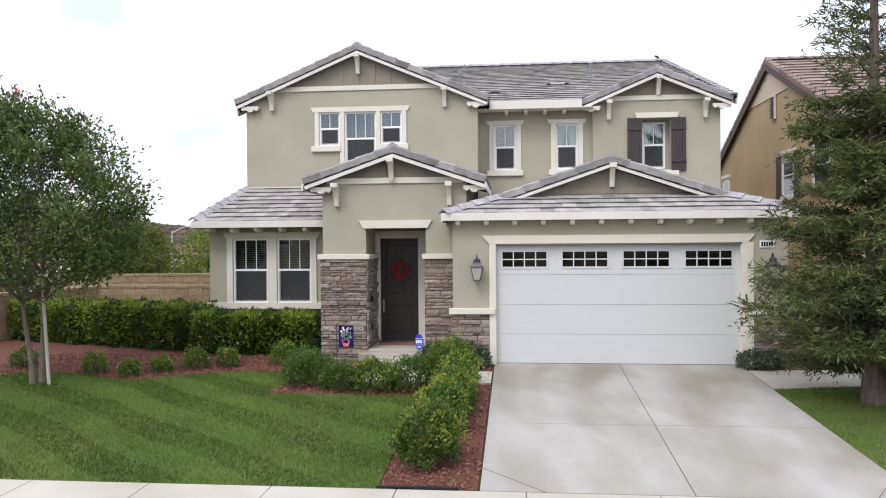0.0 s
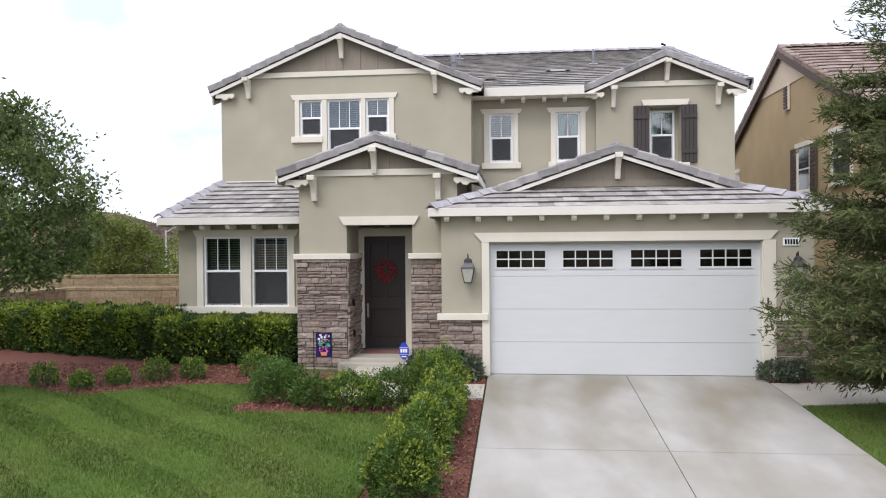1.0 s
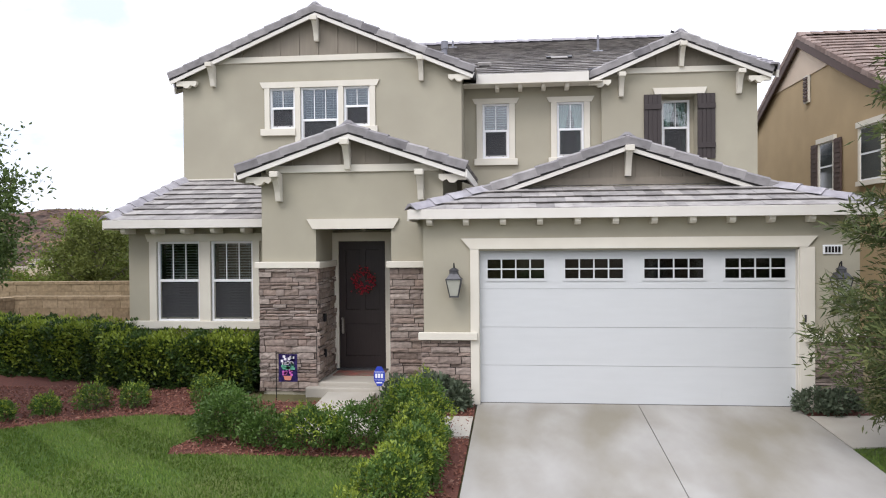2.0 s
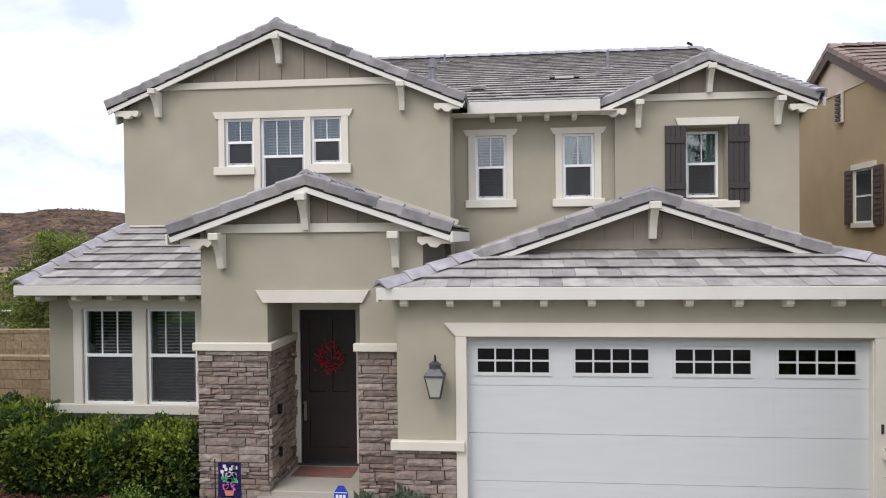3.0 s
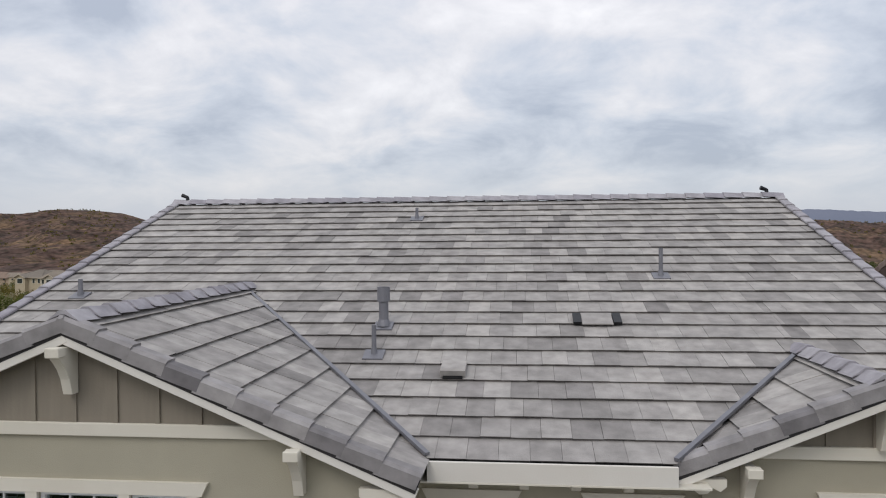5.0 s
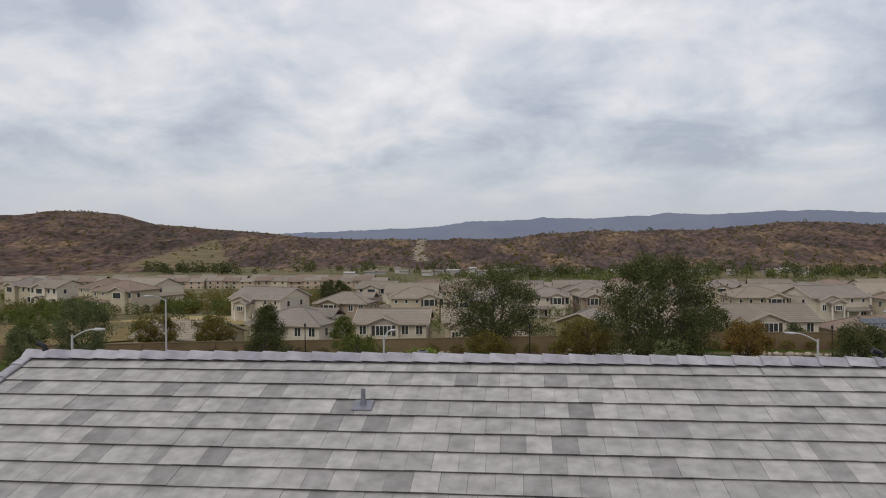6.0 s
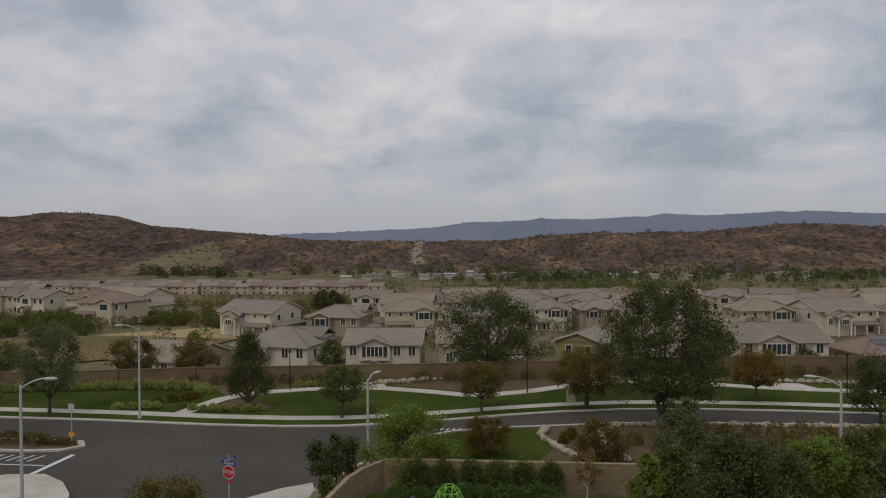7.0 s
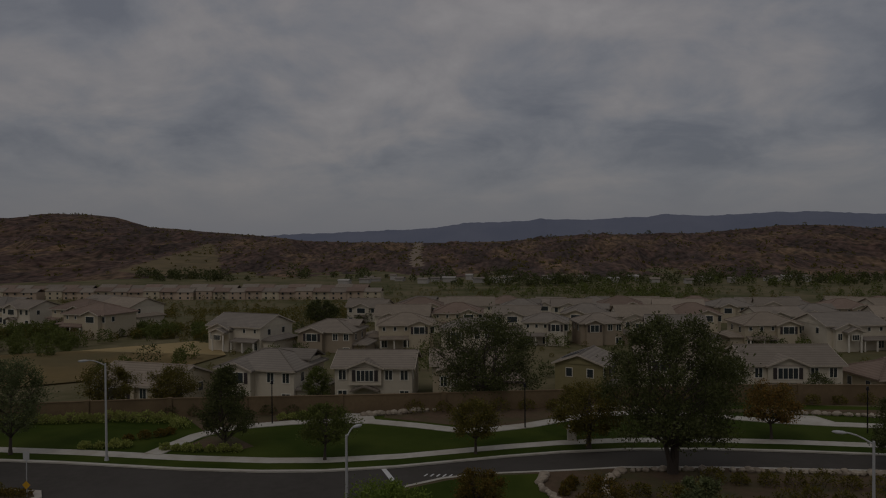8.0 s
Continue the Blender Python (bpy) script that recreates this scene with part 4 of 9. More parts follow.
# shuttered window, set deep
sash_window(3.822, 4.427, 4.423, 5.663, 5.125, 0.51, 2, True, True)
part("reveal", walled(3.764, 4.522, 4.338, 5.737, 5.17, 5.22, [(3.764, 4.342, 4.423, 5.663)]), STUCCO, house)
trim_head(house, 3.568, 4.713, 4.786, 5.737, 5.875, 0.05)
sill(3.61, 4.702, 4.786, 4.211, 4.338)
part("sill", BX(3.764, 4.522, 4.786, 5.086, 4.328, 4.37), TRIM, house)
for x0 in (3.383, 4.517):
    s = thing("shutter", "", "")
    s.parent = house
    for k in range(4):
        part("plank", BX(x0 + 0.0928 * k + 0.002, x0 + 0.0928 * (k + 1) - 0.002, 4.741, 4.766, 4.328, 5.737, bevel=0.003), SHUTTER, s)
    for z in (4.56, 5.41):
        part("rail", BX(x0 + 0.0, x0 + 0.371, 4.716, 4.738, z, z + 0.11, bevel=0.004), SHUTTER, s)
    part("backing", BX(x0, x0 + 0.371, 4.769, 4.784, 4.328, 5.737), SHUTTER, s)

# front door
fd = thing("front_door", "", "")
fd.parent = house
part("door_frame", walled(-2.946, -1.59, 0.18, 2.772, 2.006, 2.056, [(-2.759, -1.862, 0.0, 2.605)]), TRIM, fd, "cream door frame")
leaf = part("door_leaf", walled(-2.761, -1.863, 0.2, 2.604, 2.085, 2.115, [(-2.635, -2.364, 1.299, 2.447), (-2.26, -1.988, 1.299, 2.447), (-2.635, -1.988, 0.42, 1.038)]), DOOR, fd, "dark espresso panelled door leaf")
for a in ((-2.635, -2.364, 1.299, 2.447), (-2.26, -1.988, 1.299, 2.447), (-2.635, -1.988, 0.42, 1.038)):
    part("panel", BX(a[0], a[1], 2.108, 2.128, a[2], a[3], bevel=0.006), DOOR, leaf)
part("threshold", BX(-2.797, -1.817, 1.95, 2.099, 0.16, 0.2), PEWTER, fd)
hb = bmesh.new()
box(hb, -2.715, -2.673, 2.05, 2.083, 0.85, 1.16, bevel=0.006)
tube(hb, (-2.694, 2.015, 0.88), (-2.694, 2.015, 1.06), 0.012, 0.012)
tube(hb, (-2.694, 2.055, 1.14), (-2.694, 2.005, 1.14), 0.022, 0.022)
part("door_handle", hb, NICKEL, fd, "nickel handle set")
trim_head(house, -3.012, -1.394, 0.82, 2.824, 2.997, 0.1)
part("porch_lamp", TB((-2.17, 1.5, 2.855), (-2.17, 1.5, 2.795), 0.05, 0.07, 12), FROST, house, "small round porch ceiling light")

wreath = thing("wreath", "red berry wreath hung on the dark front door", "wreath")
rw = random.Random(5)
BERRYMESH = []
for k in range(3):
    bm = bmesh.new()
    bmesh.ops.create_icosphere(bm, subdivisions=1, radius=0.011 + 0.0035 * k)
    BERRYMESH.append(as_mesh("berry", bm, BERRY))
for i in range(170):
    a = rw.uniform(0, 2 * math.pi)
    r = 0.172 + rw.gauss(0, 0.05)
    child("berry", BERRYMESH[i % 3], wreath, pose(-2.29 + r * math.cos(a), 2.05 + rw.uniform(-0.03, 0.02), 1.84 + r * math.sin(a)))
bm = bmesh.new()
for i in range(90):
    a = rw.uniform(0, 2 * math.pi)
    p = Vector((-2.29 + 0.17 * math.cos(a), 2.06, 1.84 + 0.17 * math.sin(a)))
    q = p + Vector((math.cos(a + rw.uniform(-1.2, 1.2)) * 0.1, rw.uniform(-0.04, 0.0), math.sin(a + rw.uniform(-1.2, 1.2)) * 0.1))
    tube(bm, p, q, 0.004, 0.002, 4)
part("vine_ring", bm, DARKBARK, wreath)

# garage door
gd = thing("garage_door", "", "")
gd.parent = house
for i in range(4):
    z0, z1 = 0.61 * i + 0.0025, 0.61 * (i + 1) - 0.0025
    holes = [(0.136 + 1.226 * k, 1.044 + 1.226 * k, 1.995, 2.31) for k in range(4)] if i == 3 else []
    sec = part("door_section", walled(0.0, 4.88, z0, z1, 0.11, 0.15, holes), GARAGE, gd, "white sectional steel panel" + (" with a row of windows" if i == 3 else ""))
    if i < 3:
        for k in range(4):
            xa, xb = 0.10 + 1.22 * k, 1.12 + 1.22 * k
            bm = bmesh.new()
            for a in ((xa, xb, z0 + 0.10, z0 + 0.115), (xa, xb, z1 - 0.115, z1 - 0.10), (xa, xa + 0.015, z0 + 0.115, z1 - 0.115), (xb - 0.015, xb, z0 + 0.115, z1 - 0.115)):
                box(bm, a[0], a[1], 0.1085, 0.112, a[2], a[3])
            part("embossed_moulding", bm, GARAGE, sec)
    else:
        for k in range(4):
            a, b = 0.136 + 1.226 * k, 1.044 + 1.226 * k
            wdw = part("window_frame", walled(a - 0.03, b + 0.03, 1.955, 2.335, 0.095, 0.112, [(a + 0.005, b - 0.005, 1.99, 2.30)]), GARAGE, sec)
            bm = bmesh.new()
            for q in (1, 2, 3):
                x = a + (b - a) * q / 4
                box(bm, x - 0.011, x + 0.011, 0.10, 0.115, 1.99, 2.30)
            box(bm, a, b, 0.101, 0.114, 2.135, 2.157)
            part("muntins", bm, GARAGE, sec)
            part("pane", BX(a, b, 0.122, 0.127, 1.99, 2.30), DARK_GLASS, sec)
# dark sheet behind the panes stands for the unlit garage
part("garage_dark_sheet", BX(0.0, 4.88, 0.5, 0.55, 0, 2.44), ROOM_DARK, gd)
part("door_seal", BX(0, 4.88, 0.105, 0.15, 0.0, 0.014), DECK, gd)
trim_board(-0.13, 0.008, 0.0, 0.0, 2.47)
trim_board(4.88, 5.10, 0.0, 0.0, 2.47)
for xs in ((-0.006, 0.014), (4.866, 4.886)):
    part("jamb", BX(xs[0], xs[1], 0.0, 0.15, 0.0, 2.46), TRIM, house)
part("jamb", BX(0.0, 4.88, 0.003, 0.15, 2.44, 2.47), TRIM, house)
trim_head(house, -0.275, 5.14, 0.0, 2.47, 2.64, 0.15)
part("keypad", BX(4.94, 4.97, -0.052, -0.04, 1.33, 1.44), PEWTER, house)


def lantern(x):
    l = thing("wall_lantern", "weathered pewter coach lantern with frosted panes on the garage wall", "lantern", "lanterns beside the garage door", pose(x, -0.02, 1.72))
    part("backplate", BX(-0.05, 0.05, -0.005, 0.02, 0.12, 0.36, bevel=0.004), PEWTER, l)
    bm = bmesh.new()

    def ring(z, r):
        return [bm.verts.new((sx * r, -0.16 + sy * r, z)) for sx, sy in ((-1, -1), (1, -1), (1, 1), (-1, 1))]
    A, B = ring(0.02, 0.062), ring(0.28, 0.115)
    for i in range(4):
        bm.faces.new((A[i], A[(i + 1) % 4], B[(i + 1) % 4], B[i]))
    part("panes", bm, FROST, l, "frosted glass panes")
    bm = bmesh.new()
    for sx, sy in ((-1, -1), (1, -1), (1, 1), (-1, 1)):
        tube(bm, (sx * 0.064, -0.16 + sy * 0.064, 0.02), (sx * 0.117, -0.16 + sy * 0.117, 0.28), 0.008, 0.008, 6)
    box(bm, -0.07, 0.07, -0.23, -0.09, 0.0, 0.025)
    box(bm, -0.125, 0.125, -0.285, -0.035, 0.275, 0.295)
    part("cage", bm, PEWTER, l)
    bm = bmesh.new()
    tube(bm, (0, -0.16, 0.29), (0, -0.16, 0.37), 0.165, 0.09, 4)
    tube(bm, (0, -0.16, 0.37), (0, -0.16, 0.42), 0.075, 0.07, 8)
    tube(bm, (0, -0.16, 0.42), (0, -0.16, 0.46), 0.085, 0.03, 8)
    part("roof", bm, PEWTER, l)
    bm = bmesh.new()
    tube(bm, (0, -0.16, 0.45), (0, -0.16, 0.54), 0.014, 0.01, 6)
    tube(bm, (0, 0.0, 0.3), (0, -0.1, 0.5), 0.01, 0.01, 6)
    tube(bm, (0, -0.1, 0.5), (0, -0.16, 0.53), 0.01, 0.01, 6)
    part("hook", bm, METAL, l)


lantern(-0.375)
lantern(5.42)
plq = thing("house_number_plaque", "white house plaque with dark bars on the garage wall", "plaque")
part("plate", BX(5.22, 5.50, -0.022, -0.004, 2.36, 2.50, bevel=0.004), VINYL, plq, "white plate")
for i in range(5):
    part("bar", BX(5.25 + 0.047 * i, 5.283 + 0.047 * i, -0.027, -0.021, 2.385, 2.475), METAL, plq)


# ---------------------------------------------------------------- stone veneer
def stones(name, x0, x1, y, z0, z1, face="front", seed=3, xside=0.0, depth=None):
    """Ledgestone courses on a backing; each stone is a piece of its own. face 'front' looks to -y, 'side' to +x."""
    rng = random.Random(seed)
    base = thing(name, "", "")
    base.parent = house
    tagged(base, "dry-stacked brown and grey ledgestone veneer")
    bm = BX(x0, x1, y - 0.012, y, z0, z1) if face == "front" else BX(xside, xside + 0.012, x0, x1, z0, z1)
    part("backing", bm, MORTAR, base)
    z = z0
    while z < z1 - 0.02:
        h = min(rng.choice((0.045, 0.06, 0.06, 0.075, 0.09, 0.115)), z1 - z)
        if z1 - z - h < 0.04:
            h = z1 - z
        x = x0 + (rng.uniform(-0.2, 0.0))
        while x < x1 - 0.01:
            w = rng.uniform(0.13, 0.5)
            a, b = max(x, x0), min(x + w, x1)
            if x1 - b < 0.06:
                b = x1
            if b - a > 0.02:
                d = rng.uniform(0.012, 0.066)
                bm = bmesh.new()
                g = 0.005
                n = max(2, int((b - a) / 0.08))
                rows = 3
                grid = []
                for i in range(n + 1):
                    col = []
                    for j in range(rows):
                        edge = i in (0, n) or j in (0, rows - 1)
                        px = a + g + (b - a - 2 * g) * i / n + (0 if edge else rng.uniform(-0.012, 0.012))
                        pz = z + g + (h - 2 * g) * j / (rows - 1) + (rng.uniform(-0.003, 0.003) if edge else rng.uniform(-0.2, 0.2) * h)
                        dd = d - (rng.uniform(0.004, 0.014) if edge else rng.uniform(-0.006, 0.006))
                        col.append((px, dd, pz))
                    grid.append(col)
                P = (lambda p: (p[0], y - 0.012 - p[1], p[2])) if face == "front" else (lambda p: (xside + 0.012 + p[1], p[0], p[2]))
                vv = [[bm.verts.new(P(p)) for p in col] for col in grid]
                for i in range(n):
                    for j in range(rows - 1):
                        bm.faces.new((vv[i][j], vv[i + 1][j], vv[i + 1][j + 1], vv[i][j + 1]))
                ring = [vv[i][0] for i in range(n + 1)] + [vv[n][j] for j in range(1, rows)] + [vv[i][rows - 1] for i in range(n - 1, -1, -1)] + [vv[0][j] for j in range(rows - 2, 0, -1)]
                back = [bm.verts.new((v.co.x, y - 0.008, v.co.z) if face == "front" else (xside + 0.008, v.co.y, v.co.z)) for v in ring]
                for i in range(len(ring)):
                    k = (i + 1) % len(ring)
                    bm.faces.new((ring[k], ring[i], back[i], back[k]))
                part("stone", bm, STONE, base)
                if b >= x1:
                    break
            x += w
        z += h
    return base


def pier_cap(*a):
    part("stone_cap", BX(*a, bevel=0.008), TRIM, house, "cream ledge over the stone")


def veneer():
    stones("stone_veneer", -3.878, -2.83, 0.82, 0.0, 2.148, seed=3)
    stones("stone_veneer", 0.77, 2.0, 0, 0.18, 2.142, "side", 4, -2.86)
    stones("stone_veneer", -1.566, -0.885, 0.82, 0.0, 2.148, seed=5)
    stones("stone_veneer", -0.92, -0.13, 0.0, 0.0, 1.03, seed=6)
    stones("stone_veneer", 5.10, 5.80, 0.0, 0.0, 1.03, seed=7)


for qz in (0.56, 1.19):
    part("outlet_box", BX(-2.81, -2.765, 1.06, 1.14, qz, qz + 0.14, bevel=0.004), METAL, house, "small black box on the porch stone")
pier_cap(-3.929, -2.771, 0.718, 0.818, 2.148, 2.26)
pier_cap(-2.861, -2.779, 0.831, 2.006, 2.142, 2.254)
pier_cap(-1.614, -0.862, 0.718, 0.818, 2.148, 2.26)
pier_cap(-0.96, -0.02, -0.10, 0.0, 1.03, 1.15)
pier_cap(4.95, 5.84, -0.10, 0.0, 1.03, 1.15)

# ---------------------------------------------------------------- plant builders
def leaf_cloud(pts, outs, length, width, rng, spread=0.9):
    """Small folded leaves at points, turned mostly outwards. Returns vertices and faces."""
    n = len(pts)
    d = outs + rng.normal(0, spread, (n, 3))
    d /= np.linalg.norm(d, axis=1)[:, None] + 1e-9
    a = rng.normal(0, 1, (n, 3))
    s = np.cross(d, a)
    s /= np.linalg.norm(s, axis=1)[:, None] + 1e-9
    nn = np.cross(d, s)
    L = length * rng.uniform(0.6, 1.35, n)[:, None]
    Wd = width * rng.uniform(0.7, 1.25, n)[:, None]
    p = np.asarray(pts)
    v = np.stack([p, p + d * L * 0.45 + s * Wd * 0.5 + nn * Wd * 0.18, p + d * L, p + d * L * 0.45 - s * Wd * 0.5 + nn * Wd * 0.18], axis=1)
    return v.reshape(-1, 3)


def quads(name, v, mat):
    """One mesh of loose four-cornered leaves."""
    n = len(v) // 4
    me = bpy.data.meshes.new(name)
    me.vertices.add(4 * n)
    me.vertices.foreach_set("co", np.asarray(v, dtype=np.float32).ravel())
    me.loops.add(4 * n)
    me.loops.foreach_set("vertex_index", np.arange(4 * n, dtype=np.int32))
    me.polygons.add(n)
    me.polygons.foreach_set("loop_start", np.arange(0, 4 * n, 4, dtype=np.int32))
    me.materials.append(mat)
    me.update(calc_edges=True)
    return me


def blob_points(n, rng, rx, ry, rz, lump=0.22, low=-0.5, shell=0.35):
    """Points of a lumpy mound, thickest near its skin, and the outward way at each."""
    d = rng.normal(0, 1, (n * 2, 3))
    d /= np.linalg.norm(d, axis=1)[:, None]
    d = d[d[:, 2] > low][:n]
    k = rng.uniform(0, 6.28, 6)
    r = 1 + lump * (np.sin(5 * d[:, 0] + k[0]) * np.sin(4 * d[:, 1] + k[1]) + 0.6 * np.sin(9 * d[:, 2] + k[2]) * np.sin(8 * d[:, 0] + k[3]) + 0.4 * np.sin(14 * d[:, 1] + k[4]))
    r = r * (1 - shell * rng.uniform(0, 1, len(d)) ** 1.6)
    return d * r[:, None] * np.array([rx, ry, rz]), d


def shrub(name, label, x, y, z, rx, ry, h, mat, n=1600, leaf=0.07, seed=1, tip=None, group="", m_scale=1.0):
    """A rounded shrub: woody stems, an inner mass and a skin of single leaves, with brighter tips where asked."""
    rng = np.random.default_rng(seed)
    t = thing(name, label, "shrub", group, pose(x, y, z))
    bm = bmesh.new()
    for k in range(7):
        a = rng.uniform(0, 6.28)
        tube(bm, (0.03 * math.cos(a), 0.03 * math.sin(a), -0.04), (rx * 0.6 * math.cos(a), ry * 0.6 * math.sin(a), h * 0.65), 0.012, 0.005, 5)
    part("stem", bm, DARKBARK, t)
    p, d = blob_points(n, rng, rx, ry, h * 0.62)
    p[:, 2] += h * 0.42
    p[:, 2] = np.maximum(p[:, 2], 0.02)
    child("foliage", quads("leaves", leaf_cloud(p, d + np.array([0, 0, 0.35]), leaf, leaf * 0.5, rng), mat), t)
    if tip:
        p, d = blob_points(n // 4, rng, rx * 1.04, ry * 1.04, h * 0.66, low=0.05, shell=0.08)
        p[:, 2] += h * 0.42
        child("young_foliage", quads("young_foliage", leaf_cloud(p, d + np.array([0, 0, 0.6]), leaf, leaf * 0.45, rng), tip), t, label="bright young leaf tips")
    return t


def hedge(name, label, x0, x1, y0, y1, z0, z1, seed, turn=0.0, origin=(0, 0)):
    """A clipped hedge: inner mass coloured near-black as shade, glossy leaves on every face and brighter tips on its
    top.
    """
    rng = np.random.default_rng(seed)
    t = thing(name, label, "hedge", "front hedge", pose(origin[0], origin[1], 0, 0, 0, turn))
    part("inner_mass", BX(x0 + 0.16, x1 - 0.16, y0 + 0.16, y1 - 0.12, z0, z1 - 0.15, bevel=0.08), HEDGE_SHADE, t)
    P, D = [], []
    lx, ly, lz = x1 - x0, y1 - y0, z1 - z0
    for axis, area in (("f", lx * lz), ("t", lx * ly), ("l", ly * lz), ("r", ly * lz)):
        n = int(area * 2300)
        u, v = rng.uniform(0, 1, n), rng.uniform(0, 1, n)
        dep = rng.uniform(0, 1, n) ** 1.5 * 0.2
        if axis == "f":
            p = np.stack([x0 + u * lx, y0 + dep, z0 + v * lz], 1); d = np.tile([0, -1, 0.25], (n, 1))
        elif axis == "t":
            p = np.stack([x0 + u * lx, y0 + v * ly, z1 - dep], 1); d = np.tile([0, -0.2, 1], (n, 1))
        elif axis == "l":
            p = np.stack([x0 + dep, y0 + u * ly, z0 + v * lz], 1); d = np.tile([-1, 0, 0.25], (n, 1))
        else:
            p = np.stack([x1 - dep, y0 + u * ly, z0 + v * lz], 1); d = np.tile([1, 0, 0.25], (n, 1))
        w = 0.07 * np.sin(p[:, 0] * 5.1 + p[:, 2] * 3 + 2 * np.sin(p[:, 2] * 4)) + 0.055 * np.sin(p[:, 0] * 11 + p[:, 2] * 9 + 1 + p[:, 1] * 5) + rng.normal(0, 0.03, n)
        p = p + d * w[:, None]
        P.append(p); D.append(d)
    P, D = np.concatenate(P), np.concatenate(D).astype(float)
    child("foliage", quads("leaves", leaf_cloud(P, D, 0.085, 0.042, rng, 0.7), LEAF_HEDGE), t)
    n = int(lx * 1100)
    p = np.stack([x0 + rng.uniform(0, 1, n) * lx, y0 - 0.03 + rng.uniform(0, 1, n) ** 1.4 * ly, z1 - rng.uniform(0, 1, n) ** 2 * 0.22 + 0.06], 1)
    p[:, 2] += 0.04 * np.sin(p[:, 0] * 6.3) + rng.normal(0, 0.025, n)
    child("young_foliage", quads("young_foliage", leaf_cloud(p, np.tile([0, -0.4, 1.0], (n, 1)), 0.08, 0.04, rng, 0.6), LEAF_TIP), t, label="bright yellow-green young leaves")
    k = int(lx * 480)
    p = np.stack([x0 + rng.uniform(0, 1, k) * lx, y0 - 0.02 + rng.normal(0, 0.03, k), z0 + (0.15 + 0.82 * rng.uniform(0, 1, k) ** 0.6) * lz], 1)
    child("young_foliage", quads("young_foliage", leaf_cloud(p, np.tile([0, -1.0, 0.5], (k, 1)), 0.08, 0.04, rng, 0.6), LEAF_TIP), t, label="bright yellow-green young leaves")
    return t


# shade deep in the hedge, put into a near-black green
HEDGE_SHADE = material("inner_foliage_painted_shade", (0.012, 0.026, 0.008), (0.008, 0.018, 0.006), 9, 0.9, bump=1.0, bump_scale=14)


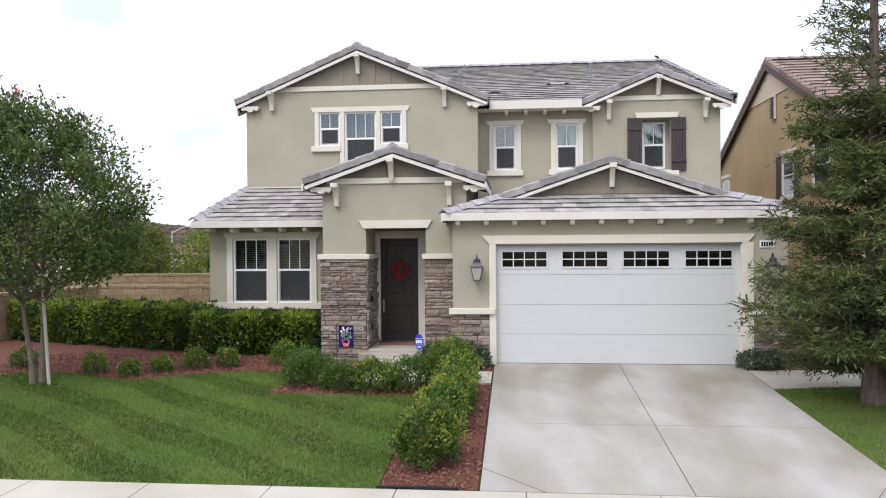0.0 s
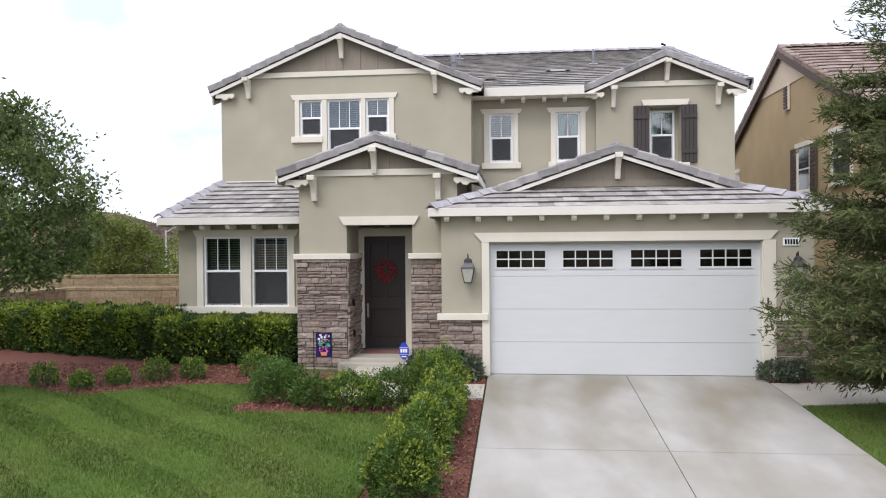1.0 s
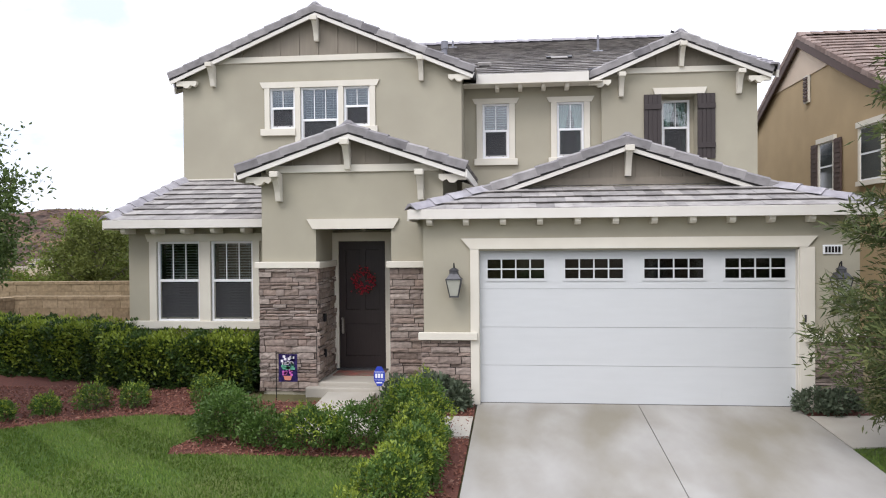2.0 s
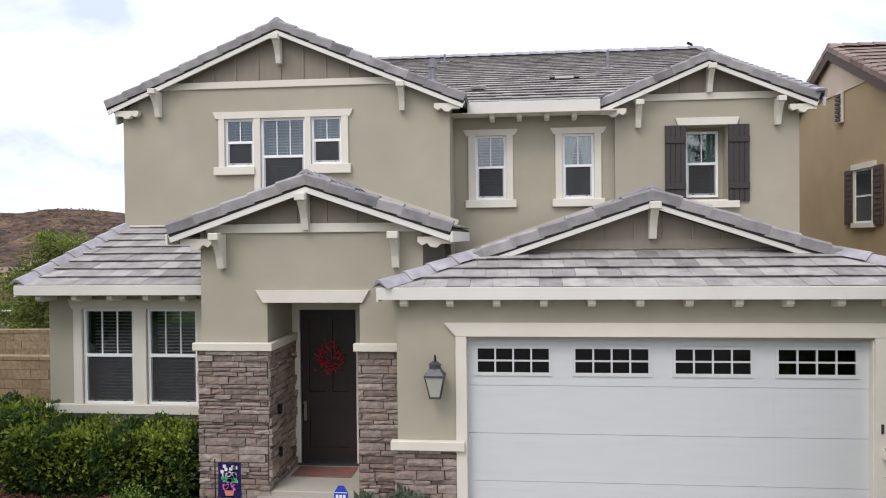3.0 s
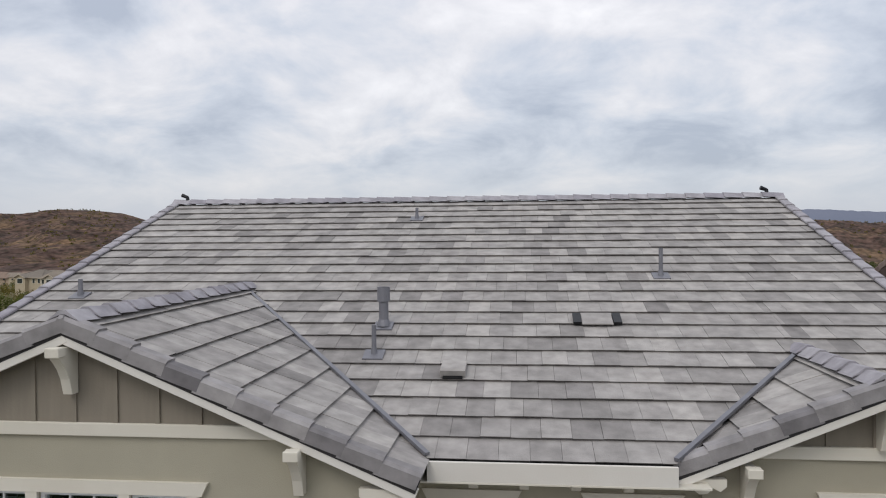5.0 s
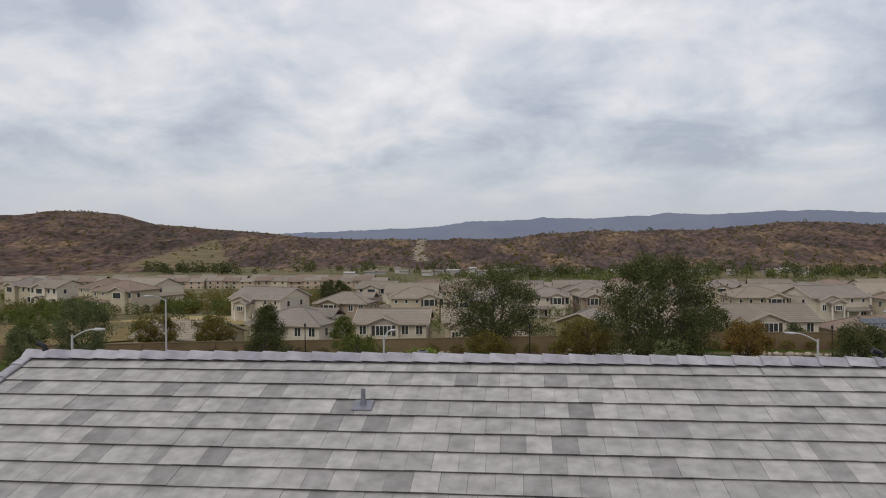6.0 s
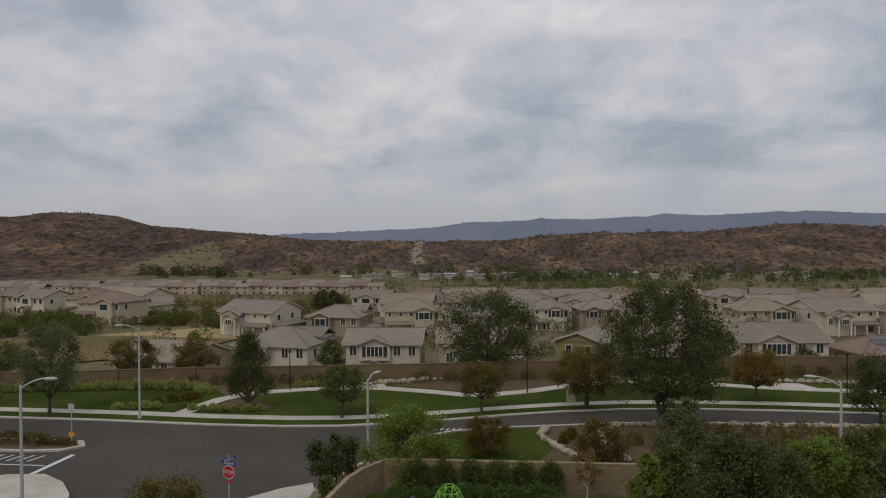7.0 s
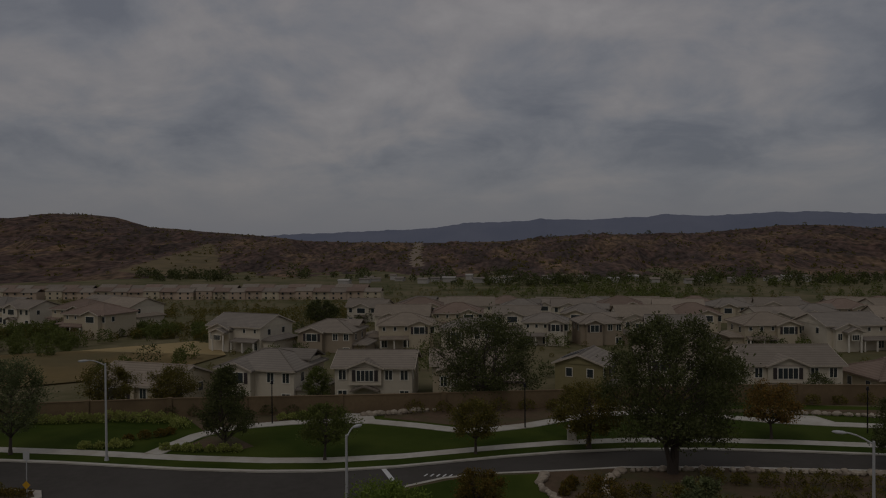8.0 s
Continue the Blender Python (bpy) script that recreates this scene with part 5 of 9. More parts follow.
def crown_tree(name, label, x, y, z, trunk_h, trunk_r, rx, z0, z1, seed, mat, n=6000, leaf=0.25, shape="round", clumps=26, stems=1,
               cx=0.0, ry=None, bark=DARKBARK, group="", sprigs=0, size=0.36, fill=0.9):
    """A tree whose crown is built of leafy clumps on forked limbs inside a round, egg or cone outline; z0, z1 are heights above its foot."""
    rng = np.random.default_rng(seed)
    t = thing(name, label, "tree", group, pose(x, y, z))
    stem_bm = [bmesh.new() for _ in range(stems)]
    ry = ry or rx
    zc, hz = (z0 + z1) / 2, (z1 - z0) / 2
    env = {"round": lambda q: math.sqrt(max(0, 1 - q * q)), "egg": lambda q: math.sqrt(max(0, 1 - q * q)) * (1 - 0.22 * q), "cone": lambda q: 0.12 + 0.95 * ((1 - q) / 2) ** 0.75 * min(1, (q + 1.05) * 3)}[shape]
    heads = []
    for s in range(stems):
        p, r = Vector((0.13 * (s - (stems - 1) / 2), 0.05 * s, -0.15)), trunk_r
        d = Vector(((s - (stems - 1) / 2) * 0.12 + cx * 0.06, rng.normal(0, 0.04), 1)).normalized()
        top = max(trunk_h, z0 + 1.15 * hz)
        pts = [(p.copy(), r)]
        for k in range(7):
            p = p + d * (top + 0.15) / 7
            r *= 0.84
            d = (d + Vector((rng.normal(0, 0.05), rng.normal(0, 0.05), 0.04))).normalized()
            pts.append((p.copy(), r))
        for k in range(7):
            tube(stem_bm[s], pts[k][0], pts[k + 1][0], pts[k][1] * (1.3 if k == 0 else 1.0), pts[k + 1][1], 8, caps=False)
        heads.append(pts)
    P, D = [], []
    per = max(8, n // clumps)
    for k in range(clumps):
        q = -0.86 + 1.76 * (k + rng.uniform(0, 1)) / clumps
        a = 2.399 * k + rng.normal(0, 0.35)
        e = env(q)
        cr = size * min(rx, hz * 1.3) * rng.uniform(0.45, 1.15) * (0.55 + 0.45 * min(1, e))
        f = rng.uniform(0.3, 1.0) ** 0.5
        rad = max(0.0, e - 0.35 * cr / rx) * f * rng.uniform(0.8, 1.14)
        c = Vector((cx + math.cos(a) * rad * rx, math.sin(a) * rad * ry, zc + q * hz * 0.92))
        pts = heads[k % stems]
        want = max(trunk_h * 0.75, c.z - 0.55 * (Vector((c.x, c.y, 0)).length) - 0.25 * hz)
        j = min(range(1, 8), key=lambda i: abs(pts[i][0].z - want))
        o, r0 = pts[j][0], min(pts[j][1] * 0.62, 0.035 * rx + 0.012)
        mid = o.lerp(c, 0.5) + Vector((rng.normal(0, 0.06), rng.normal(0, 0.06), 0.08)) * rx * 0.5
        tube(stem_bm[k % stems], o, mid, r0, r0 * 0.65, 5, caps=False)
        tube(stem_bm[k % stems], mid, c, r0 * 0.65, r0 * 0.25, 5, caps=False)
        for g in range(3):
            w = c + Vector(rng.normal(0, 0.55, 3)) * cr
            tube(stem_bm[k % stems], mid.lerp(c, 0.6), w, r0 * 0.4, r0 * 0.12, 4, caps=False)
        v = rng.normal(0, 1, (per, 3))
        v /= np.linalg.norm(v, axis=1)[:, None]
        ph = rng.uniform(0, 6.28, 3)
        wob = 1 + 0.42 * np.sin(4 * v[:, 0] + ph[0]) * np.sin(5 * v[:, 1] + ph[1]) + 0.15 * np.sin(9 * v[:, 2] + ph[2])
        rr = cr * wob * (1.08 - fill * rng.uniform(0, 1, per) ** 1.7)
        pos = v * rr[:, None] * np.array([1.1, 1.1, 0.85]) + np.array(c)
        P.append(pos)
        D.append(v + np.array([0, 0, 0.25]))
        if sprigs and q > -0.5 and k % 2 == 0:
            for g in range(sprigs):
                b0 = np.array(c) + v[g] * cr * 0.85
                if v[g][2] < -0.1:
                    continue
                L = rng.uniform(0.3, 0.55)
                ax = v[g] * 0.5 + np.array([0, 0, 0.8])
                tube(stem_bm[k % stems], Vector(b0), Vector(b0 + ax * L), 0.006, 0.002, 4, caps=False)
                u = rng.uniform(0, 1, 22)
                P.append(b0 + ax * (u * L)[:, None] + rng.normal(0, 0.025, (22, 3)))
                D.append(np.tile(ax, (22, 1)) + rng.normal(0, 0.6, (22, 3)))
    for bm in stem_bm:
        part("trunk", bm, bark, t, "trunk and limbs")
    P, D = np.concatenate(P), np.concatenate(D)
    ok = P[:, 2] > 0.05
    child("crown", quads("crown", leaf_cloud(P[ok], D[ok], leaf, leaf * 0.52, rng, 0.85), mat), t)
    return t


def conifer(name, label, x, y, z, h, profile, thin, seed, leafmat, low=0.45, leaf=0.15):
    """A redwood-like conifer: one straight trunk, whorls of sagging boughs with fine sprays; sparser above the height called thin."""
    rng = np.random.default_rng(seed)
    t = thing(name, label, "tree", "", pose(x, y, z))
    bm = bmesh.new()
    for k in range(10):
        a, b = h * k / 10, h * (k + 1) / 10
        tube(bm, (0, 0, a - (0.1 if k == 0 else 0)), (0, 0, b), 0.15 * (1 - a / h) ** 1.25 + 0.01 + (0.05 if k == 0 else 0), 0.15 * (1 - b / h) ** 1.25 + 0.01, 10, caps=False)
    P, D = [], []
    zz = low
    while zz < h - 0.2:
        rad = float(np.interp(zz, [q[0] for q in profile], [q[1] for q in profile]))
        sparse = zz > thin
        for k in range(5 if sparse else (15 if zz < 2.6 else 9)):
            a = rng.uniform(0, 6.28)
            L = rad * rng.uniform(0.62, 1.0)
            e = Vector((math.cos(a), math.sin(a), 0.3 if sparse else 0.12 - 0.4 * rng.uniform(0.2, 1)))
            p = Vector((0, 0, zz))
            seg = 6
            for s in range(seg):
                q = p + e.normalized() * (L / seg)
                tube(bm, p, q, 0.018 * (1 - s / seg) * (0.5 + L / 2) + 0.003, 0.018 * (1 - (s + 1) / seg) * (0.5 + L / 2) + 0.002, 4, caps=False)
                p = q
                e = e + Vector((rng.normal(0, 0.06), rng.normal(0, 0.06), 0.06))
                for w in range(2 if sparse else 5):
                    side = Vector((-e.y, e.x, 0)) * rng.choice((-1, 1)) + e * rng.uniform(0.4, 1.2) + Vector((0, 0, rng.normal(-0.12, 0.3)))
                    side.normalize()
                    tl = rng.uniform(0.18, 0.42) * min(1, L / 1.1)
                    for g in range(11):
                        c = p + side * tl * g / 11 + Vector(rng.normal(0, 0.035, 3))
                        P.append(tuple(c)); D.append(tuple(side))
        zz += rng.uniform(0.2, 0.28) if not sparse else rng.uniform(0.22, 0.36)
    part("trunk", bm, CONIFERBARK, t, "furrowed trunk and boughs")
    P, D = np.array(P), np.array(D)
    child("crown", quads("crown", leaf_cloud(P, D * 1.1, leaf * 0.85, leaf * 0.17, rng, 0.6), leafmat), t)
    return t

# ---------------------------------------------------------------- ground
FALL = 0.05


def smooth(a, b, t):
    t = min(1.0, max(0.0, (t - a) / (b - a)))
    return t * t * (3 - 2 * t)


def gz(x, y):
    """Height of the bare ground: the front yard falls to the street, the pad is flat, the land behind falls to the valley."""
    if y < 0:
        z = max(FALL * y, -0.4) - 0.06 - 0.32 * smooth(8.25, 9.25, -y)
    else:
        z = -0.06
    side = -0.6 - 3.0 * smooth(0, 48, y)
    xl = -13.0 + 4.2 * smooth(14, 30, y)
    left = 1.0 - smooth(xl - 4.5, xl, x)
    z = z + (side - 0.1 - z) * left
    right = smooth(24, 32, x) * smooth(10, 40, y)
    z = z + (-3.5 - z) * right
    if y > 43.2:
        b = smooth(43.4, 49.5, y)
        z = z + (-4.12 - z) * b
    if y > 80:
        z = -4.12 - 2.4 * smooth(90, 108, y) - 2.0 * smooth(108, 220, y) - 8 * smooth(200, 340, y) - 1.5 * smooth(340, 640, y) - 2.5 * smooth(640, 1400, y)
    return z


def axis_steps(parts):
    out = []
    for a, b, n in parts:
        out += [a + (b - a) * i / n for i in range(n)]
    return out + [parts[-1][1]]


xs = axis_steps([(-2600, -200, 24), (-200, -60, 14), (-60, -18, 21), (-18, 30, 48), (30, 60, 15), (60, 200, 14), (200, 2600, 24)])
ys = axis_steps([(-400, -30, 10), (-30, 0, 30), (0, 20, 10), (20, 30, 20), (30, 48, 9), (48, 63, 30), (63, 135, 36), (135, 240, 12), (240, 430, 22), (430, 1700, 26)])


def ground_z(x, y):
    """Height of the ground sheet: the front yard and the pad, then the bank down to the yard behind and the valley."""
    far = 1.2 * gz((x + 0.15) / 1.2, (y - 0.3) / 1.2) - 1.49
    t = smooth(22.5, 27.0, y)
    return gz(x, y) * (1 - t) + far * t


GV = [(x, y, ground_z(x, y)) for y in ys for x in xs]
nx = len(xs)
GF = [(j * nx + i, j * nx + i + 1, (j + 1) * nx + i + 1, (j + 1) * nx + i) for j in range(len(ys) - 1) for i in range(nx - 1)]
EARTH = material("dry_scrub_earth", (0.175, 0.145, 0.085), (0.112, 0.10, 0.05), 0.25, 0.95, bump=0.6, bump_scale=3, c3=(0.078, 0.08, 0.034), big=0.03, spec=0.04)
gnd = new("ground", mesh_of("ground", GV, GF, EARTH))
tagged(gnd, "dry scrub ground falling from the yards to the valley", "ground", kind="structure")


def sloped(pts, thick=0.08, lift=0.0, fall=FALL, base=0.0):
    """A slab whose outline lies on the front yard's slope."""
    bm = bmesh.new()
    top = [bm.verts.new((x, y, fall * y + base + lift)) for x, y in pts]
    low = [bm.verts.new((x, y, fall * y + base + lift - thick)) for x, y in pts]
    bm.faces.new(top)
    bm.faces.new(low[::-1])
    for i in range(len(pts)):
        k = (i + 1) % len(pts)
        bm.faces.new((top[i], low[i], low[k], top[k]))
    return bm


def flat(pts, z, thick=0.12):
    bm = PR(pts, 'z', z - thick, z)
    return bm


# driveway slabs, with joints between them
drive = thing("driveway", "pale stained concrete driveway in front of the garage", "driveway", kind="structure")
jx = lambda y: 2.49 + 0.014 * y
for ya, yb in ((-4.03, 0.1), (-6.68, -4.045)):
    part("slab", sloped([(-0.03, ya), (jx(ya) - 0.006, ya), (jx(yb) - 0.006, yb), (-0.03, yb)], 0.1), CONCRETE, drive)
    part("slab", sloped([(jx(ya) + 0.006, ya), (4.86, ya), (4.86, yb), (jx(yb) + 0.006, yb)], 0.1), CONCRETE, drive)
part("joint_bed", sloped([(-0.02, -6.67), (4.85, -6.67), (4.85, 0.05), (-0.02, 0.05)], 0.06, -0.02), JOINT, drive)
part("slab", sloped([(0.0, 0.1), (4.88, 0.1), (4.88, 0.6), (0.0, 0.6)], 0.1, 0, 0.0, 0.007), CONCRETE, drive)
for qa, qb in (((-0.03, -5.95), (0.72, -6.68)), ((4.86, -5.95), (4.33, -6.68))):
    part("joint", sloped([(qa[0], qa[1] - 0.009), (qb[0] - 0.009, qb[1]), (qb[0] + 0.009, qb[1]), (qa[0], qa[1] + 0.009)], 0.004, 0.002), JOINT, drive)

walk_f = thing("sidewalk", "pale concrete sidewalk along the street", "sidewalk", kind="structure")
xk = -40.0
while xk < 40:
    part("slab", BX(xk + 0.006, xk + 1.494, -8.2, -6.69, -0.46, -0.338), WALK, walk_f)
    xk += 1.5
part("joint_bed", BX(-40, 40, -8.18, -6.71, -0.46, -0.353), JOINT, walk_f)
kerb = thing("kerb", "concrete kerb and gutter along the street", "kerb", kind="structure")
part("kerb_stone", PR([(-9.45, -0.34), (-9.25, -0.33), (-9.25, -0.64), (-10.0, -0.64), (-10.0, -0.5), (-9.5, -0.48)], 'x', -60, 60), WALK, kerb)
part("parkway", BX(-60, 60, -9.25, -8.2, -0.46, -0.36), LAWN, kerb)
ASPHALT = material("grey_asphalt", (0.077, 0.069, 0.06), (0.063, 0.057, 0.049), 1.2, 0.9, spec=0.08, bump=0.6, bump_scale=90, c3=(0.08, 0.073, 0.064), big=0.12)
solo("road", BX(-80, 80, -22, -10.0, -0.62, -0.5), ASPHALT, "grey asphalt street in front of the house", "road", kind="structure")

# lawn and beds
lawn_front = [(-1.24, -6.659), (-1.22, -2.898), (-1.3, -2.492), (-3.95, -2.53), (-4.02, -2.221), (-3.7, -1.447), (-4.2, -0.819), (-5.0, -0.819), (-5.7, -1.022), (-6.35, -1.35), (-6.9, -1.641), (-7.4, -1.544), (-8.4, -1.157), (-9.4, -1.041), (-10.2, -1.544), (-12.5, -2.414), (-16, -2.801), (-16, -6.659)]
solo("lawn", sloped(lawn_front, 0.06, -0.012), LAWN, "mown green front lawn with light mowing stripes", "lawn", kind="structure")
lawn_right = [(4.88, -6.65), (12.0, -6.65), (12.0, -1.592), (6.9, -1.467), (4.88, -1.805)]
solo("lawn", sloped(lawn_right, 0.06, -0.012), LAWN, "strip of lawn under the conifer", "lawn", kind="structure")
bed_outline = [(-16, -2.82), (-12.5, -2.434), (-10.2, -1.563), (-9.4, -1.06), (-8.4, -1.176), (-7.4, -1.563), (-6.9, -1.66), (-6.35, -1.37), (-5.7, -1.041), (-5.0, -0.838), (-4.2, -0.838), (-3.7, -1.467), (-4.02, -2.24), (-3.95, -2.55), (-1.3, -2.511), (-1.22, -2.917), (-1.24, -6.659), (-0.06, -6.659), (-0.06, 0.05), (-3.8, 0.1), (-6.7, 2.006), (-6.7, 5.17), (-16, 5.17)]
solo("mulch_bed", sloped(bed_outline, 0.06, -0.028), MULCH, "planting bed covered with red bark mulch", "bed", kind="structure")
part_edge = solo("bed_edging", BX(-1.24, -0.28, -6.69, -6.655, -0.4, -0.3, bevel=0.006), METAL, "black plastic edging at the end of the planting bed", "edging")
path = thing("entry_path", "pale concrete path from the driveway to the porch", "path", kind="structure")
part("slab", sloped([(-2.62, 0.7), (-1.8, 0.7), (-1.8, -0.693), (-0.06, -0.693), (-0.06, -1.621), (-2.3, -1.621), (-2.62, -1.35)], 0.08, 0.008), WALK, path)
part("porch_slab", BX(-2.9, -1.56, 0.79, 2.1, -0.1, 0.17, bevel=0.01), WALK, path, "concrete porch step")
part("porch_step", BX(-3.02, -1.5, 0.62, 0.79, -0.1, 0.10, bevel=0.01), WALK, path)
solo("door_mat", BX(-2.74, -1.82, 1.4, 1.88, 0.17, 0.185, bevel=0.004), material("faded_red_door_mat", (0.30, 0.10, 0.075), (0.20, 0.085, 0.07), 9, 0.95, bump=0.6, bump_scale=120, c3=(0.17, 0.13, 0.10), big=4), "faded red door mat on the porch step", "mat")
part("slab", sloped([(4.88, -1.786), (6.95, -1.428), (12, -1.544), (12, -0.306), (5.86, -0.306), (4.88, -0.383)], 0.08, 0.0), WALK, path, "concrete side path")
solo("mulch_bed", sloped([(4.88, -0.364), (5.86, -0.287), (5.86, 0.02), (4.88, 0.02)], 0.06, -0.004), MULCH, "small mulch bed beside the garage", "bed", kind="structure")


def inside(x, y, poly):
    c = False
    for i in range(len(poly)):
        (ax, ay), (bx, by) = poly[i], poly[i - 1]
        if (ay > y) != (by > y) and x < (bx - ax) * (y - ay) / (by - ay) + ax:
            c = not c
    return c


def grass(name, poly, n, box4, seed, h=0.034):
    """Single grass blades over a lawn."""
    rng = np.random.default_rng(seed)
    x, y = rng.uniform(box4[0], box4[1], n), rng.uniform(box4[2], box4[3], n)
    keep = np.array([inside(a, b, poly) for a, b in zip(x, y)])
    x, y = x[keep], y[keep]
    k = len(x)
    a = rng.uniform(0, 6.28, k)
    stripe = np.sign(np.sin((x * 0.58 + y * 0.81 + 0.05 * np.sin(x * 2.1)) * 6.28 / 1.15))
    hh = h * rng.uniform(0.6, 1.3, k)
    w = rng.uniform(0.004, 0.008, k)
    lean = np.stack([rng.normal(0, 0.3, k) + 0.3 * stripe * 0.81, rng.normal(0, 0.3, k) - 0.3 * stripe * 0.58], 1) * hh[:, None]
    z = FALL * y - 0.016
    v = np.zeros((k, 4, 3))
    for i, (s, t) in enumerate(((-1, 0), (1, 0), (0.3, 1), (-0.3, 1))):
        v[:, i, 0] = x + np.cos(a) * w * s + lean[:, 0] * t
        v[:, i, 1] = y + np.sin(a) * w * s + lean[:, 1] * t
        v[:, i, 2] = z + hh * t
    ob = new(name, quads(name, v.reshape(-1, 3), BLADE))
    return tagged(ob, "short mown grass blades of the lawn", "grass", kind="stuff")


grass("grass", lawn_front, 180000, (-12.5, -1.1, -6.7, -0.8), 21)
grass("grass", lawn_right, 26000, (4.88, 8.5, -6.7, -1.4), 22)


def chips(poly, n, box4, seed):
    rng = np.random.default_rng(seed)
    V, Fc = [], []
    for k in range(n):
        x, y = rng.uniform(box4[0], box4[1]), rng.uniform(box4[2], box4[3])
        if not inside(x, y, poly):
            continue
        L, w, a, t = rng.uniform(0.02, 0.07), rng.uniform(0.008, 0.022), rng.uniform(0, 6.28), rng.normal(0, 0.35)
        z = FALL * y - 0.02 + rng.uniform(0, 0.02)
        dx, dy, ex, ey = math.cos(a) * L, math.sin(a) * L, -math.sin(a) * w, math.cos(a) * w
        b = len(V)
        V += [(x - dx / 2 - ex / 2, y - dy / 2 - ey / 2, z), (x + dx / 2 - ex / 2, y + dy / 2 - ey / 2, z + t * L), (x + dx / 2 + ex / 2, y + dy / 2 + ey / 2, z + t * L + 0.004), (x - dx / 2 + ex / 2, y - dy / 2 + ey / 2, z + 0.004), (x, y, z + abs(t) * L * 0.5 + 0.012)]
        Fc += [(b, b + 1, b + 4), (b + 1, b + 2, b + 4), (b + 2, b + 3, b + 4), (b + 3, b, b + 4)]
    ob = new("bark_chips", mesh_of("bark_chips", V, Fc, CHIP))
    return tagged(ob, "scattered red-brown bark chips on the beds", "mulch", kind="stuff")


chips(bed_outline, 26000, (-10.5, -0.06, -6.7, 0.8), 31)

# ---------------------------------------------------------------- planting in front
hedge("hedge", "clipped dark green hedge under the low wing windows", -6.85, -4.02, 0.75, 1.88, -0.02, 0.84, 41)
hedge("hedge", "taller clipped hedge running past the house corner", -6.2, 0.0, 0.0, 1.15, -0.05, 0.98, 42, -14.0, (-6.92, 1.12))
for i, (x, y, s) in enumerate(((-9.94, -0.538, 1.05), (-8.04, -1.06, 1.05), (-7.2, -1.273, 0.85), (-6.72, -0.886, 0.85), (-6.15, -0.596, 1.1), (-5.55, -0.383, 1.0), (-4.42, -0.093, 1.2), (-11.0, -1.06, 1.0))):
    shrub("low_shrub", "small rounded green shrub in the mulch bed", x, y, FALL * y - 0.03, 0.23 * s, 0.22 * s, 0.36 * s, LEAF_SHRUB, 1300, 0.045, 50 + i, LEAF_TIP, "row of small shrubs")
for i, (x, y, rx, ry, h, n) in enumerate(((-3.38, -1.834, 0.52, 0.42, 0.72, 3600), (-3.75, -1.06, 0.42, 0.4, 0.6, 2400), (-2.75, -2.105, 0.40, 0.32, 0.55, 2200), (-2.1, -2.221, 0.50, 0.36, 0.62, 2800), (-1.45, -2.124, 0.45, 0.4, 0.72, 2600), (-0.78, -1.834, 0.52, 0.5, 0.95, 4200))):
    shrub("shrub", "leafy green shrub beside the entry path", x, y, FALL * y - 0.03, rx * 0.86, ry * 0.9, h * 0.84, LEAF_SHRUB, int(n * 1.3), 0.05, 70 + i, LEAF_TIP if i in (5, 3) else None, "shrubs by the entry path")
for i, (x, y, rx, ry, h, n) in enumerate(((-0.62, -2.753, 0.36, 0.42, 0.74, 3400), (-0.60, -3.526, 0.35, 0.40, 0.70, 3400), (-0.66, -4.397, 0.37, 0.42, 0.72, 3600), (-0.72, -5.75, 0.41, 0.42, 0.74, 5600))):
    shrub("shrub", "rounded green shrub in the row along the driveway", x, y, FALL * y - 0.03, rx * 0.96, ry * 0.95, h * 0.96, LEAF_SHRUB, int(n * 1.6), 0.046, 80 + i, LEAF_TIP, "shrub row along the driveway")
for i, (x, y, rx, h) in enumerate(((-1.25, -0.142, 0.32, 0.5), (-0.72, -0.209, 0.42, 0.6), (-0.42, -0.238, 0.32, 0.48))):
    shrub("spiky_shrub", "grey-green shrub with narrow leaves against the stone", x, y, FALL * y - 0.02, rx * 0.72, rx * 0.62, h * 0.8, LEAF_GREY, 1000, 0.11, 90 + i, None, "grey shrubs by the porch")
for i, (x, y) in enumerate(((5.06, -0.171), (5.4, -0.19))):
    shrub("spiky_shrub", "low olive shrub against the garage stone", x, y, FALL * y - 0.02, 0.3, 0.24, 0.34, LEAF_GREY, 700, 0.08, 95 + i, None, "low shrubs by the garage")

# crape myrtle with its stake
myrtle = crown_tree("crape_myrtle", "crape myrtle with grey twin trunks and a few pink blossoms", -8.66, -1.96, -0.1, 1.9, 0.062, 2.15, 1.55, 5.45, 101, LEAF_MYRTLE, 40000, 0.088, "egg", 84, 2, -0.15, 2.0, BARK, "", 5, 0.25, 0.95)
rngp = np.random.default_rng(8)
for px, py, pz in ((-0.42, 0.1, 5.5), (-0.48, -0.6, 4.75)):
    bm = TB((px, py, pz - 0.9), (px, py, pz + 0.05), 0.012, 0.004, 5)
    part("twig", bm, BARK, myrtle)
    p = rngp.normal(0, 1, (130, 3)) * np.array([0.04, 0.04, 0.09]) + np.array([px, py, pz])
    child("blossom", quads("blossom", leaf_cloud(p, rngp.normal(0, 1, (130, 3)), 0.045, 0.036, rngp), PINK), myrtle, label="pink flower spike")
stake = thing("tree_stake", "pale wooden stake leaning beside the young tree", "stake")
part("post", TB((-8.36, -2.06, -0.15), (-8.5, -2.02, 1.95), 0.032, 0.03, 10), STAKE, stake)
part("tie", TB((-8.47, -2.02, 1.55), (-8.66, -1.96, 1.56), 0.012, 0.012, 6), METAL, stake)
part("tie", TB((-8.43, -2.03, 1.0), (-8.66, -1.96, 1.02), 0.012, 0.012, 6), METAL, stake)
